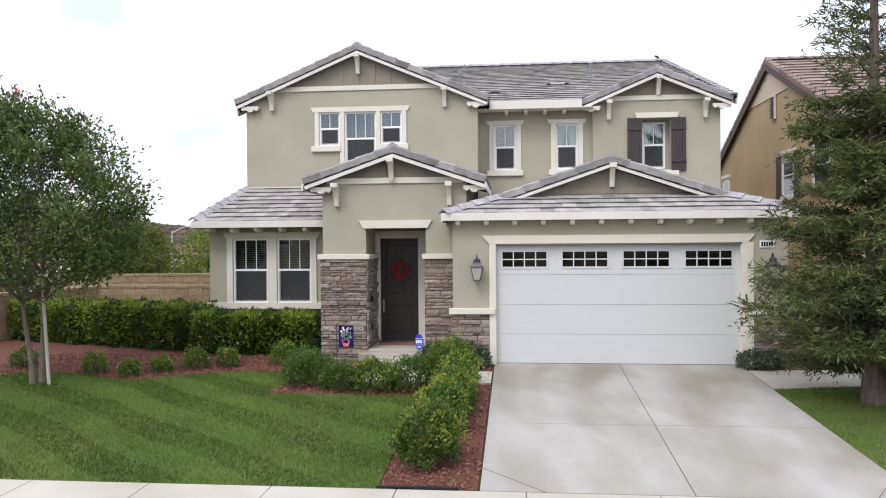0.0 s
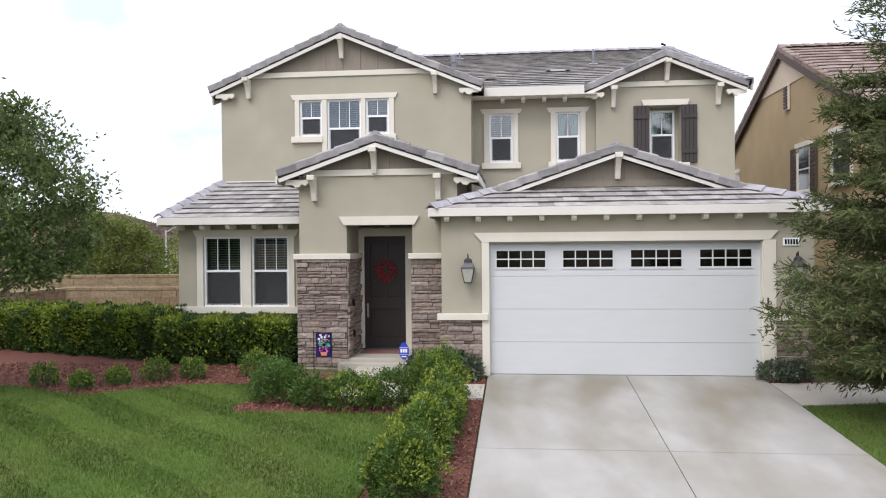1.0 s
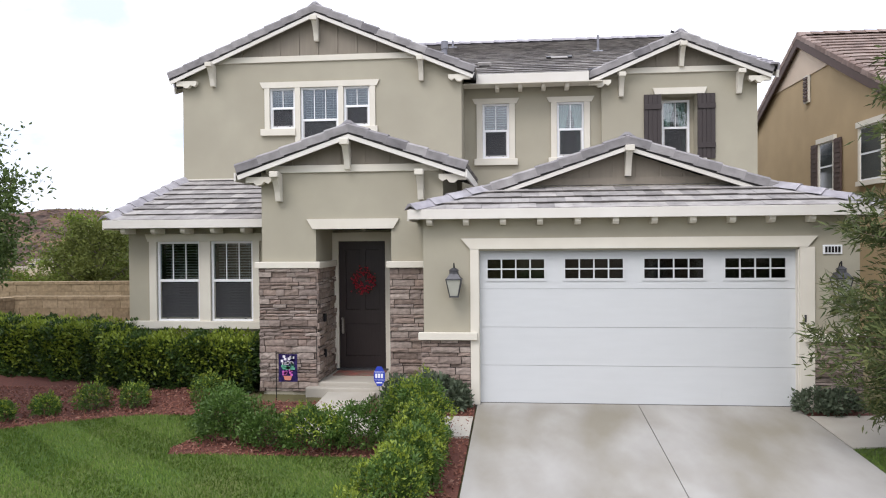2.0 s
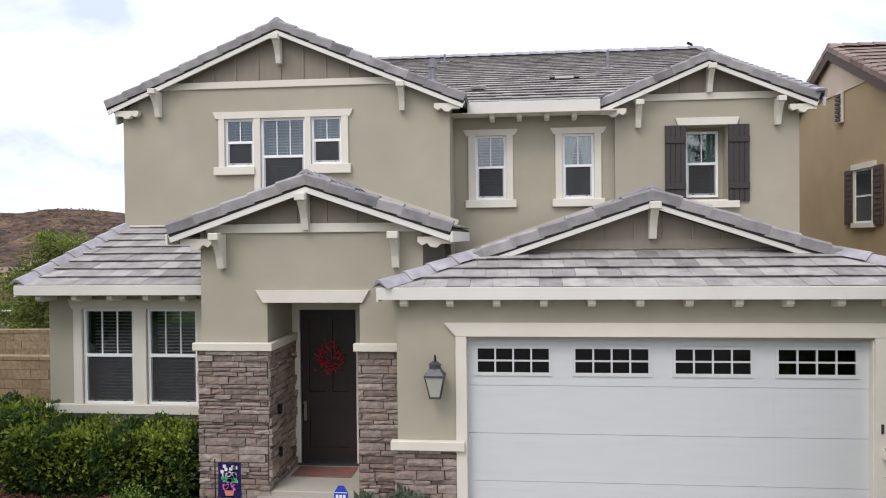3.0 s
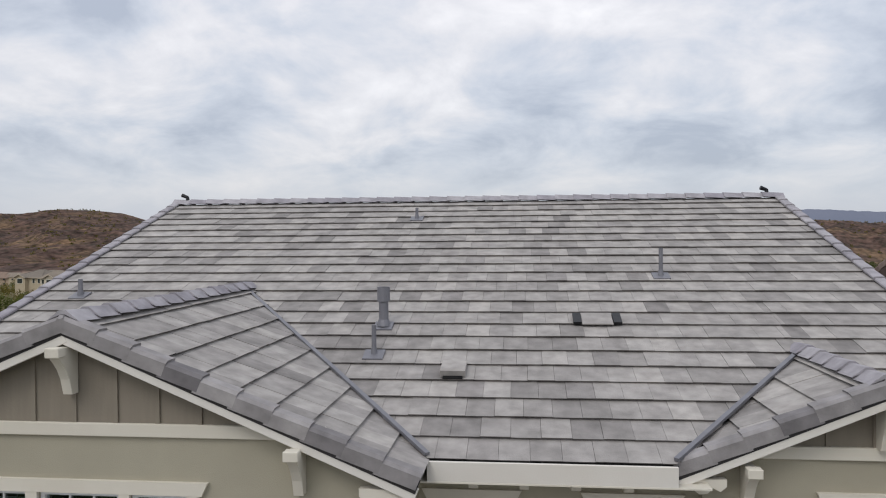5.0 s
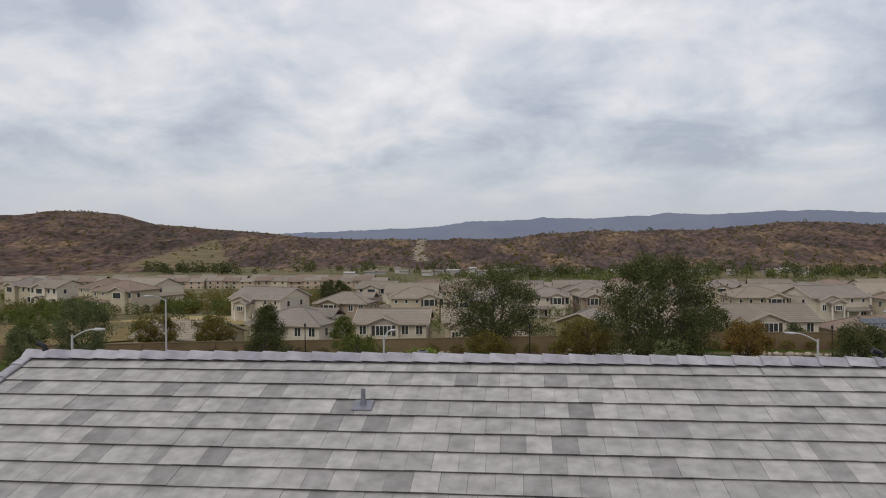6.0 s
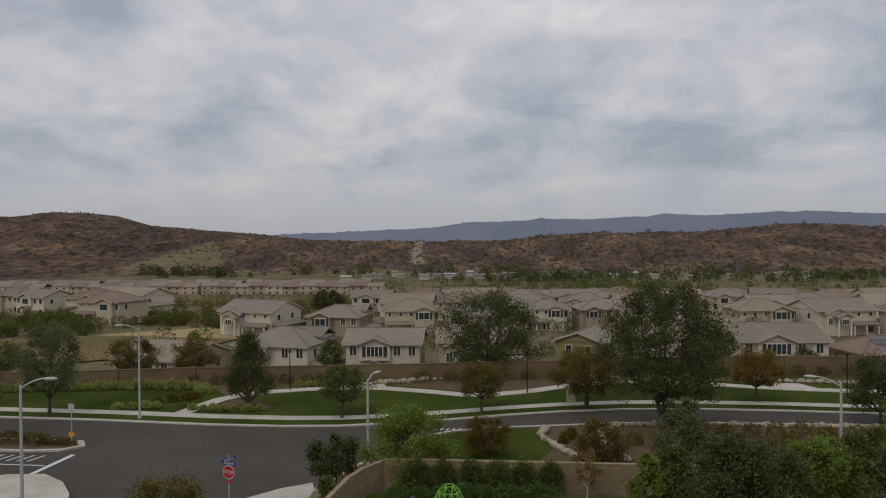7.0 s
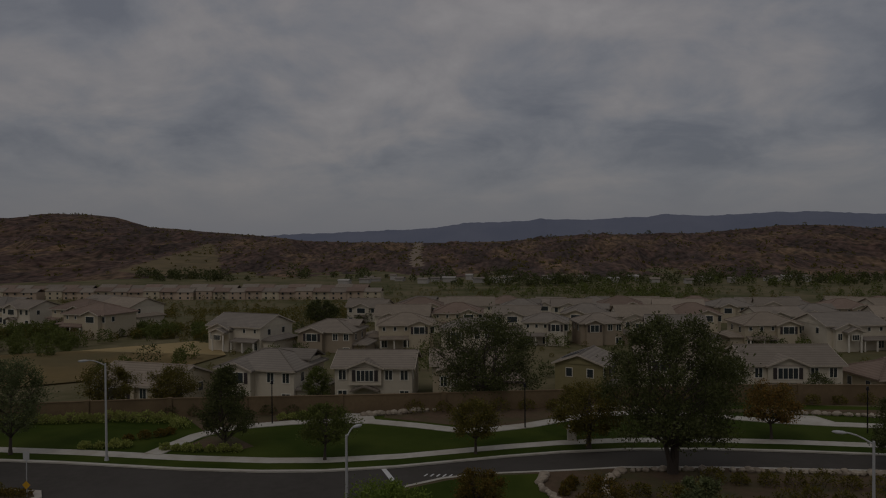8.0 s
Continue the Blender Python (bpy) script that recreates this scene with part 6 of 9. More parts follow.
conifer("conifer", "dark green conifer with sagging feathery boughs", 6.19, -2.58, -0.14, 11.0, ((0.5, 1.2), (1.0, 1.85), (1.6, 2.0), (2.6, 1.7), (3.5, 1.4), (4.4, 1.25), (5.6, 1.2), (7.0, 1.05), (8.5, 0.8), (11.0, 0.1)), 5.0, 111, LEAF_CONIFER, low=0.6)

# garden flag and sign
flag = thing("garden_flag", "small purple garden flag with a flower pot print", "flag", m=pose(0.04, 0.42, -0.03))
NAVY = material("purple_flag_cloth", (0.045, 0.03, 0.16), (0.035, 0.022, 0.12), 8, 0.85)
part("pole", TB((-3.4, -0.3, -0.05), (-3.4, -0.3, 0.84), 0.008, 0.008, 6), METAL, flag)
part("crossbar", TB((-3.4, -0.3, 0.80), (-3.02, -0.3, 0.80), 0.006, 0.006, 6), METAL, flag)
bm = bmesh.new()
nf = 8
col = [[bm.verts.new((-3.36 + 0.32 * i / nf, -0.3 + 0.012 * math.sin(i * 1.2 + j * 0.5), 0.79 - 0.46 * j / nf)) for j in range(nf + 1)] for i in range(nf + 1)]
for i in range(nf):
    for j in range(nf):
        bm.faces.new((col[i][j], col[i + 1][j], col[i + 1][j + 1], col[i][j + 1]))
bmesh.ops.solidify(bm, geom=bm.faces[:], thickness=0.003)
cloth = part("cloth", bm, NAVY, flag)
rf = random.Random(4)
for nm, colr, cnt, cx, cz, sx, sz, rr in (("petal", (0.75, 0.72, 0.80), 16, -3.2, 0.69, 0.11, 0.07, 0.022), ("leaf", (0.12, 0.38, 0.25), 14, -3.2, 0.58, 0.10, 0.05, 0.022), ("flower", (0.55, 0.12, 0.45), 10, -3.2, 0.48, 0.08, 0.04, 0.02)):
    mt = material(nm + "_print", colr)
    for k in range(cnt):
        bm = bmesh.new()
        cxx, czz = cx + rf.uniform(-sx, sx), cz + rf.uniform(-sz, sz)
        bm.faces.new([bm.verts.new((cxx + rr * math.cos(a) * (1 + 0.3 * (q % 2)), -0.317, czz + rr * math.sin(a) * (1 + 0.3 * (q % 2)))) for q, a in enumerate([6.28 * q / 8 for q in range(8)])])
        part(nm, bm, mt, cloth)
bm = PR([(-3.25, 0.36), (-3.15, 0.36), (-3.13, 0.43), (-3.27, 0.43)], 'y', -0.319, -0.317)
part("pot", bm, material("orange_pot_print", (0.60, 0.22, 0.16)), cloth)
sgn = thing("yard_sign", "small blue octagonal yard sign on a thin stake", "sign", m=pose(0.0, 0.25, -0.07))
part("stake", TB((-1.55, -0.55, -0.08), (-1.55, -0.55, 0.42), 0.009, 0.009, 6), NICKEL, sgn)
BLUE = material("blue_sign_paint", (0.03, 0.06, 0.42), (0.03, 0.055, 0.38), 6, 0.4)
oc = [(-1.55 + 0.095 * math.cos(a), 0.56 + 0.165 * math.sin(a)) for a in [math.pi / 8 + k * math.pi / 4 for k in range(8)]]
plate = part("plate", PR(oc, 'y', -0.572, -0.560), BLUE, sgn)
WHITE = material("white_print", (0.8, 0.8, 0.82))
for za, zb, wv in ((0.625, 0.632, 0.08), (0.535, 0.60, 0.07), (0.50, 0.505, 0.08), (0.45, 0.47, 0.045)):
    if zb - za > 0.05:
        for q in range(3):
            part("mark", BX(-1.615 + 0.045 * q, -1.582 + 0.045 * q, -0.576, -0.5725, za, zb), WHITE, plate)
    else:
        part("mark", BX(-1.55 - wv, -1.55 + wv, -0.576, -0.5725, za, zb), WHITE, plate)


# ---------------------------------------------------------------- block walls beside and behind the house
def block_wall(name, label, a, b, z0, z1, single=150, seed=1, thick=0.2):
    """A split-face block wall with a cap course."""
    a, b = Vector((*a, 0)), Vector((*b, 0))
    m = along(a, b)
    L = (b - a).length
    w = thing(name, label, "wall", m=m, kind="structure")
    part("core", BX(0, L, -thick / 2 + 0.012, thick / 2 - 0.012, z0 - 0.3, z1 - 0.02), MORTAR_TAN, w)
    rng = random.Random(seed)
    made, V, Fc = 0, [], []
    rows = int((z1 - z0 - 0.08) / 0.2) + 1
    for r in range(rows):
        zt = z1 - 0.09 - r * 0.2
        x = -(r % 2) * 0.2
        while x < L:
            xa, xb = max(0, x) + 0.004, min(L, x + 0.4) - 0.004
            x += 0.4
            if xb - xa < 0.05:
                continue
            d = rng.uniform(0.0, 0.012)
            bx = [(xa, -thick / 2 - d, zt - 0.192), (xb, -thick / 2 - d, zt - 0.192), (xb, thick / 2 + d, zt - 0.192), (xa, thick / 2 + d, zt - 0.192), (xa, -thick / 2 - d, zt), (xb, -thick / 2 - d, zt), (xb, thick / 2 + d, zt), (xa, thick / 2 + d, zt)]
            fs = [(0, 3, 2, 1), (4, 5, 6, 7), (0, 1, 5, 4), (1, 2, 6, 5), (2, 3, 7, 6), (3, 0, 4, 7)]
            if made < single:
                made += 1
                child("block", mesh_of("block", bx, fs, BLOCK), w)
            else:
                o = len(V)
                V += bx
                Fc += [tuple(o + i for i in f) for f in fs]
    if V:
        tagged(child("block_field", mesh_of("block_field", V, Fc, BLOCK_SHEET), w), kind="stuff")
    n = int(L / 0.4) + 1
    for i in range(n):
        part("cap_block", BX(L * i / n + 0.003, L * (i + 1) / n - 0.003, -thick / 2 - 0.02, thick / 2 + 0.02, z1 - 0.09, z1, bevel=0.008), BLOCK, w)
    return w


MORTAR_TAN = material("tan_mortar", (0.22, 0.165, 0.11), (0.19, 0.14, 0.095), 10, 0.95)
block_wall("garden_wall", "tan split-face block wall beside the house", (-11.7, 5.28), (-6.92, 5.28), -0.05, 1.32, 120, 1)
block_wall("garden_wall", "tan block wall returning towards the street", (-12.9, 1.55), (-11.7, 5.28), -0.2, 1.30, 90, 2)
block_wall("garden_wall", "tan block wall along the side of the yard", (-15.5, 7.8), (-7.0, 8.4), -0.4, 1.52, 80, 3)

# trees beyond the side wall
for i, (x, y, rx, h, mt) in enumerate(((-17.8, 27.8, 2.9, 7.6, LEAF_BRIGHT), (-22.3, 26.1, 3.2, 8.3, LEAF_BRIGHT), (-26.0, 32.3, 3.0, 7.0, LEAF_MID), (-28.7, 23.2, 3.4, 7.8, LEAF_BRIGHT), (-19.8, 22.1, 2.3, 5.9, LEAF_MID))):
    crown_tree("street_tree", "soft green feathery tree beyond the garden wall", x, y, ground_z(x, y) - 0.1, 2.2, 0.14, rx, 1.2, h, 240 + i, mt, 9000, 0.18, "egg", 34, 1, group="trees beyond the garden wall", fill=1.0)

# ---------------------------------------------------------------- neighbour's house
nb = thing("neighbour_house", "ochre stucco house with brown tile roof and dark shutters", "house", m=pose(-0.21, 0.55, -0.94) @ Matrix.Scale(1.08, 4))
part("wall", BX(9.4, 20.0, 5.2, 18.9, -0.2, 6.05), OCHRE, nb, "ochre stucco body")
part("gable_wall", PR([(5.2, 6.05), (18.9, 6.05), (14.6, 8.05), (9.5, 8.05)], 'x', 9.4, 9.6), OCHRE, nb)
part("gable_panel", PR([(9.5, 8.05), (14.6, 8.05), (12.05, 9.22)], 'x', 9.37, 9.6), PALE, nb, "pale peach upper gable panel")
NS, NK = 0.47, math.sqrt(1 + 0.47 ** 2)
for sg in (1, -1):
    if sg == 1:
        o, u, v = (9.24, 4.6, 5.85), (1, 0, 0), (0, 1, NS)
    else:
        o, u, v = (20.4, 19.5, 5.85), (-1, 0, 0), (0, -1, NS)
    tiled_plane(nb, "roof_slope", o, u, v, [(0, 0), (11.16, 0), (11.16, 7.45 * NK), (0, 7.45 * NK)], 0, (BROWNTILE, BROWNTILE), seed=60 + sg)
BROWNCAP = pieces("brown_rake_tile", [(0.17, 0.12, 0.10), (0.23, 0.17, 0.145), (0.28, 0.215, 0.185)], 0.85, 0.3, 60, False, 5)
for ya, kind in ((4.6, "rake"), (19.5, "rake_b")):
    run_caps(nb, "rake_tile", kind, (9.24, ya, 5.88), (9.24, 12.05, 9.38), BROWNCAP)
    m = along((9.26, ya, 5.78), (9.26, 12.05, 9.28))
    L = math.hypot(12.05 - ya, 3.5)
    part("fascia_board", BX(0, L, -0.03, 0.03, -0.22, 0), BROWNTRIM, nb).matrix_basis = m
run_caps(nb, "ridge_tile", "ridge", (9.24, 12.05, 9.42), (20.4, 12.05, 9.42), BROWNCAP)


def side_window(ya, yb, z0, z1, shutters, name="window"):
    """A window of the neighbour's side wall, facing -x."""
    w = thing(name, "", "")
    w.parent = nb
    x = 9.4
    for a, b, c, d in ((ya - 0.1, ya, z0 - 0.1, z1 + 0.1), (yb, yb + 0.1, z0 - 0.1, z1 + 0.1)):
        part("trim_board", BX(x - 0.05, x, a, b, c, d), TRIM, w)
    part("head_trim", BX(x - 0.08, x, ya - 0.16, yb + 0.16, z1, z1 + 0.14), TRIM, w)
    part("sill", BX(x - 0.09, x, ya - 0.14, yb + 0.14, z0 - 0.12, z0), TRIM, w)
    fr = part("frame", BX(x - 0.025, x - 0.002, ya, yb, z0, z1), VINYL, w)
    zm = (z0 + z1) / 2
    for a, b in ((z0 + 0.05, zm - 0.025), (zm + 0.025, z1 - 0.05)):
        part("pane", BX(x - 0.032, x - 0.026, ya + 0.05, yb - 0.05, a, b), PANE_FAR, w)
    if shutters:
        for a in (ya - 0.56, yb + 0.1):
            s = part("shutter", BX(x - 0.07, x - 0.03, a, a + 0.46, z0 - 0.05, z1 + 0.02, bevel=0.01), BROWNTRIM, w)
            for k in range(10):
                zz = z0 + (z1 - z0) * (k + 0.5) / 10
                part("slat", BX(x - 0.085, x - 0.07, a + 0.04, a + 0.42, zz - 0.035, zz + 0.03), BROWNTRIM, s)


PANE_FAR = material("dark_reflective_pane", (0.035, 0.045, 0.05), (0.03, 0.038, 0.042), 3, 0.08, spec=1.0)
side_window(9.8, 10.7, 4.57, 5.92, True)
side_window(7.1, 8.2, 4.67, 6.02, False)
side_window(16.9, 17.6, 4.5, 5.7, False)
vent = thing("gable_vent", "", "")
vent.parent = nb
part("frame", BX(9.32, 9.38, 11.4, 11.75, 7.25, 8.06), TRIM, vent)
for k in range(7):
    part("slat", BX(9.28, 9.33, 11.44, 11.71, 7.30 + 0.105 * k, 7.375 + 0.105 * k), BROWNTRIM, vent)

# ---------------------------------------------------------------- back yard
# the yard behind and the valley are laid out in coordinates of their own and set down below the house by this pose
VALLEY = Matrix.Translation((-0.15, 0.3, -1.49)) @ Matrix.Scale(1.2, 4)
HERE = set(scene.collection.objects)
LAWN_BACK = material("shaded_back_lawn", (0.042, 0.07, 0.011), (0.033, 0.057, 0.009), 0.8, 0.95, bump=0.8, bump_scale=40, c3=(0.052, 0.077, 0.015), big=0.25, spec=0.03)
solo("back_lawn", flat([(-6.8, 19.5), (26, 19.5), (26, 42.4), (-6.4, 42.4), (-6.8, 40), (-7.6, 32)], 0.0, 0.05), LAWN_BACK, "green lawn of the back yard", "lawn", kind="structure")
solo("patio", flat([(14.5, 38.0), (26, 36.0), (26, 41.2), (16.5, 40.6)], 0.03, 0.06), WALK, "tan concrete patio in the back yard", "patio", kind="structure")
block_wall("back_wall", "brown block wall at the end of the back yard", (-6.0, 43.2), (24.0, 43.4), -0.1, 1.5, 200, 5)
prev = (-8.3, 12.4)
for k, q in enumerate(((-8.7, 24.0), (-8.2, 31.8), (-8.0, 34.9), (-7.5, 37.2), (-7.2, 40.3), (-6.8, 41.8), (-6.0, 43.2))):
    block_wall("side_wall", "tan block wall curving along the side of the back yard", prev, q, -0.2, 1.42, 30, 10 + k)
    prev = q
for i, x in enumerate((-4.2, -2.9, -1.5, -0.2, 1.1, 2.4)):
    shrub("wall_shrub", "dark clipped shrub trained against the back wall", x, 42.75, 0.0, 0.62, 0.26, 1.55, LEAF_MID, 1900, 0.13, 130 + i, None, "shrubs along the back wall")
for i, (x, y, w, h) in enumerate(((-3.9, 41.7, 0.5, 0.55), (-2.9, 41.8, 0.45, 0.6), (-1.8, 41.7, 0.5, 0.75), (-0.9, 41.8, 0.45, 0.7), (0.4, 41.7, 0.95, 0.75), (1.9, 41.7, 1.05, 0.8), (-5.0, 41.5, 0.6, 0.6))):
    shrub("low_shrub", "low rounded shrub edging the back lawn", x, y, 0.0, w, 0.42, h, LEAF_SHRUB, 1300, 0.1, 140 + i, None, "low shrubs edging the back lawn")

dome = thing("climbing_dome", "green tubular climbing dome on the back lawn", "climbing dome")
LIME = material("lime_green_paint", (0.22, 0.45, 0.06), (0.18, 0.40, 0.05), 6, 0.45)
rings = [(0.75, 0.0, 10), (0.72, 0.42, 10), (0.52, 0.82, 10), (0.25, 1.08, 5)]
nodes = [[Vector((-2.4 + r * math.cos(6.28 * (k + 0.5 * (j % 2)) / n), 40.6 + r * math.sin(6.28 * (k + 0.5 * (j % 2)) / n), z)) for k in range(n)] for j, (r, z, n) in enumerate(rings)]
for j, ring in enumerate(nodes):
    n = len(ring)
    for k in range(n):
        part("bar", TB(ring[k], ring[(k + 1) % n], 0.022, 0.022, 6), LIME, dome)
        if j < 3:
            up = nodes[j + 1]
            near2 = sorted(up, key=lambda p: (p - ring[k]).length)[:2]
            for q in near2[:2 if j < 2 else 1]:
                part("bar", TB(ring[k], q, 0.022, 0.022, 6), LIME, dome)

play = thing("playset", "small blue plastic climbing tower with a slide on the lawn", "playset", m=pose(-3.6, 36.6, 0) @ Matrix.Scale(0.86, 4))
PBLUE = material("faded_blue_plastic", (0.016, 0.02, 0.065), (0.012, 0.016, 0.055), 4, 0.45)
for sx in (-0.4, 0.4):
    for sy in (-0.4, 0.4):
        part("post", TB((sx, sy, 0), (sx * 0.9, sy * 0.9, 1.75), 0.06, 0.05), PBLUE, play)
part("deck", BX(-0.45, 0.45, -0.45, 0.45, 0.85, 0.93, bevel=0.02), PBLUE, play)
part("roof", PR([(-0.55, 1.65), (0.55, 1.65), (0.0, 2.15)], 'y', -0.5, 0.5), PBLUE, play)
part("slide", PR([(-0.45, 0.93), (-1.7, 0.1), (-1.9, 0.1), (-1.9, 0.04), (-1.68, 0.04), (-0.45, 0.85)], 'y', -0.25, 0.25), PBLUE, play).matrix_basis = pose(0, 0, 0, 0, 0, 70)
part("panel", BX(-0.36, 0.36, -0.46, -0.43, 1.0, 1.4, bevel=0.01), material("pale_plastic_panel", (0.28, 0.28, 0.34)), play)
part("panel", BX(-0.3, 0.3, -0.47, -0.44, 0.2, 0.55, bevel=0.01), material("red_plastic_panel", (0.35, 0.05, 0.05)), play)

crown_tree("pepper_tree", "bright green feathery tree in the back yard", -5.0, 45.0, -1.3, 2.0, 0.14, 2.3, 0.7, 5.2, 201, LEAF_BRIGHT, 21000, 0.135, "egg", 38)
crown_tree("small_tree", "young leafy tree beside the curving wall", -8.06, 39.6, -1.6, 1.0, 0.05, 0.9, 0.6, 3.4, 202, LEAF_MID, 5200, 0.12, "cone", 22)
crown_tree("dark_tree", "dark leafy tree at the street corner", -10.4, 50.5, -3.9, 2.0, 0.1, 1.8, 1.9, 4.5, 203, LEAF_DEEP, 5200, 0.2, "round", 20)
crown_tree("olive_bush", "olive-brown feathery bush on the bank", -15.4, 38.6, gz(-15.4, 38.6) - 0.1, 1.2, 0.09, 2.3, 0.8, 5.3, 204, LEAF_OLIVE, 14000, 0.14, "round", 34, 2, group="bushes on the bank", fill=1.0)
crown_tree("olive_bush", "small dark sprawling bush on the bank", -17.8, 37.0, gz(-17.8, 37) - 0.1, 0.9, 0.06, 1.1, 1.2, 3.9, 205, LEAF_DEEP, 2600, 0.16, "round", 14, 2, group="bushes on the bank", fill=1.0)
for i, (x, y, rx) in enumerate(((-10.5, 40.0, 1.2), (-11.6, 42.4, 1.0), (-12.0, 45.0, 0.9), (-10.6, 47.4, 1.0))):
    shrub("bank_shrub", "olive ground cover shrub on the bank", x, y, gz(x, y) - 0.05, rx, rx * 1.2, 0.9, LEAF_OLIVE, 1500, 0.15, 210 + i, None, "shrubs on the bank")
# planting at the end of the yard
crown_tree("dark_tree", "dense dark rounded tree in the back yard", 9.8, 37.5, 0.0, 1.2, 0.14, 1.95, 0.3, 4.6, 220, LEAF_DEEP, 13000, 0.17, "egg", 34, 2)
crown_tree("leafy_tree", "tall loose sage green tree in the back yard", 9.2, 44.9, -1.4, 1.8, 0.1, 1.35, 1.6, 6.1, 221, LEAF_SAGE, 5200, 0.17, "egg", 24, 1, fill=1.0)
crown_tree("leafy_tree", "spreading light green tree in the back yard", 14.1, 40.0, 0.0, 1.2, 0.1, 1.35, 0.9, 3.9, 222, LEAF_BRIGHT, 6500, 0.17, "round", 22)
crown_tree("leafy_tree", "light green tree at the end of the back yard", 17.0, 42.0, 0.0, 1.2, 0.1, 1.4, 0.9, 3.8, 223, LEAF_MID, 6500, 0.17, "round", 22)
for i, (x, y, r, h, mt) in enumerate(((12.0, 39.2, 1.6, 3.6, LEAF_DEEP), (7.9, 40.6, 1.0, 3.3, LEAF_MID), (15.7, 40.6, 1.2, 3.0, LEAF_MID), (11.4, 34.6, 1.3, 2.8, LEAF_BRIGHT), (8.2, 33.8, 1.2, 2.6, LEAF_DEEP))):
    crown_tree("garden_shrub", ("dense dark" if mt is LEAF_DEEP else "loose green") + " tall shrub in the back yard thicket", x, y, 0.0, 0.5, 0.06, r, 0.05, h, 250 + i, mt, 5200, 0.17, "egg", 24, 3, group="thicket in the back yard")
crown_tree("red_leaved_tree", "small thin reddish tree before the back wall", 4.1, 41.7, 0.0, 0.9, 0.04, 0.75, 0.8, 2.6, 226, LEAF_AMBER, 1000, 0.12, "round", 12, 1, fill=1.0, bark=STAKE)
crown_tree("upright_shrub", "bright green upright shrub in the back yard", 6.55, 39.5, 0.0, 0.6, 0.06, 0.75, 0.1, 3.2, 224, LEAF_BRIGHT, 4200, 0.15, "egg", 20)
for i, (x, y, h, r) in enumerate(((6.5, 28.5, 4.9, 0.62), (8.1, 27.5, 4.1, 0.75), (9.3, 27.2, 3.7, 0.8), (5.9, 27.4, 3.4, 0.6))):
    crown_tree("upright_shrub", "yellow-green broad-leaved shrub behind the house", x, y, 0.0, 1.0, 0.06, r, 0.6, h, 228 + i, LEAF_TIP if i != 3 else LEAF_BRIGHT, 3400, 0.17, "egg", 22, 2, group="tall shrubs behind the house")


def palm(x, y, h, seed):
    """A low palm: ringed trunk and arching fronds with narrow leaflets."""
    rng = np.random.default_rng(seed)
    t = thing("palm", "low feather palm with arching fronds", "palm", "palms behind the house", pose(x, y, 0))
    part("trunk", TB((0, 0, -0.1), (0, 0, h), 0.16, 0.12, 10), DARKBARK, t)
    for k in range(13):
        a = 6.28 * k / 13 + rng.normal(0, 0.2)
        L = rng.uniform(1.5, 2.1)
        e = rng.uniform(0.35, 1.0)
        pts = [Vector((math.cos(a) * L * s, math.sin(a) * L * s, h + e * L * s - 1.25 * L * s * s * 0.75)) for s in np.linspace(0, 1, 12)]
        P, D = [], []
        for p, q in zip(pts, pts[1:]):
            w = (q - p).normalized()
            sd = w.cross(Vector((0, 0, 1))).normalized()
            for g in range(4):
                c = p + (q - p) * g / 4
                for s in (-1, 1):
                    P.append(tuple(c)); D.append(tuple(sd * s * 1.0 + w * 0.7 + Vector((0, 0, -0.35))))
        child("frond", quads("frond", leaf_cloud(np.array(P), np.array(D), 0.42, 0.05, rng, 0.08), LEAF_BRIGHT), t)
    return t


palm(7.6, 30.6, 2.9, 230)
palm(11.1, 32.0, 3.0, 231)
pergola = thing("pergola", "weathered pale pergola slats between the trees", "pergola", m=pose(14.4, 41.3, 0, 0, 0, 24))
SLATWOOD = material("weathered_slat_wood", (0.34, 0.30, 0.24), (0.27, 0.235, 0.19), 3, 0.85, stretch=(1, 6, 6))
for sx in (-0.8, 0.8):
    for sy in (-0.6, 0.6):
        part("post", BX(sx - 0.05, sx + 0.05, sy - 0.05, sy + 0.05, 0, 2.45), SLATWOOD, pergola)
    part("beam", BX(sx - 0.04, sx + 0.04, -0.8, 0.8, 2.45, 2.57), SLATWOOD, pergola)
for k in range(6):
    part("slat", BX(-1.0, 1.0, -0.7 + 0.27 * k, -0.65 + 0.27 * k, 2.57, 2.66), SLATWOOD, pergola)

# ---------------------------------------------------------------- streets behind
FARKERB = [(-90, 71.6), (-50, 70.9), (-38, 70.5), (-27, 69.6), (-20, 69.5), (-15, 70.0), (-9, 71.6), (-4.5, 73.4), (0, 75.2), (5, 76.9), (11, 78.2), (18, 78.8), (26, 78.7), (34, 78.1), (60, 76.5), (90, 75)]


def band(line, d0, d1, z, thick=0.12):
    """A strip beside a line, between two distances further back (y)."""
    pts = [(x, y + d0) for x, y in line] + [(x, y + d1) for x, y in reversed(line)]
    bm = bmesh.new()
    n = len(line)
    for i in range(n - 1):
        q = [(line[i][0], line[i][1] + d0), (line[i + 1][0], line[i + 1][1] + d0), (line[i + 1][0], line[i + 1][1] + d1), (line[i][0], line[i][1] + d1)]
        prism(bm, q, 'z', z - thick, z)
    return bm


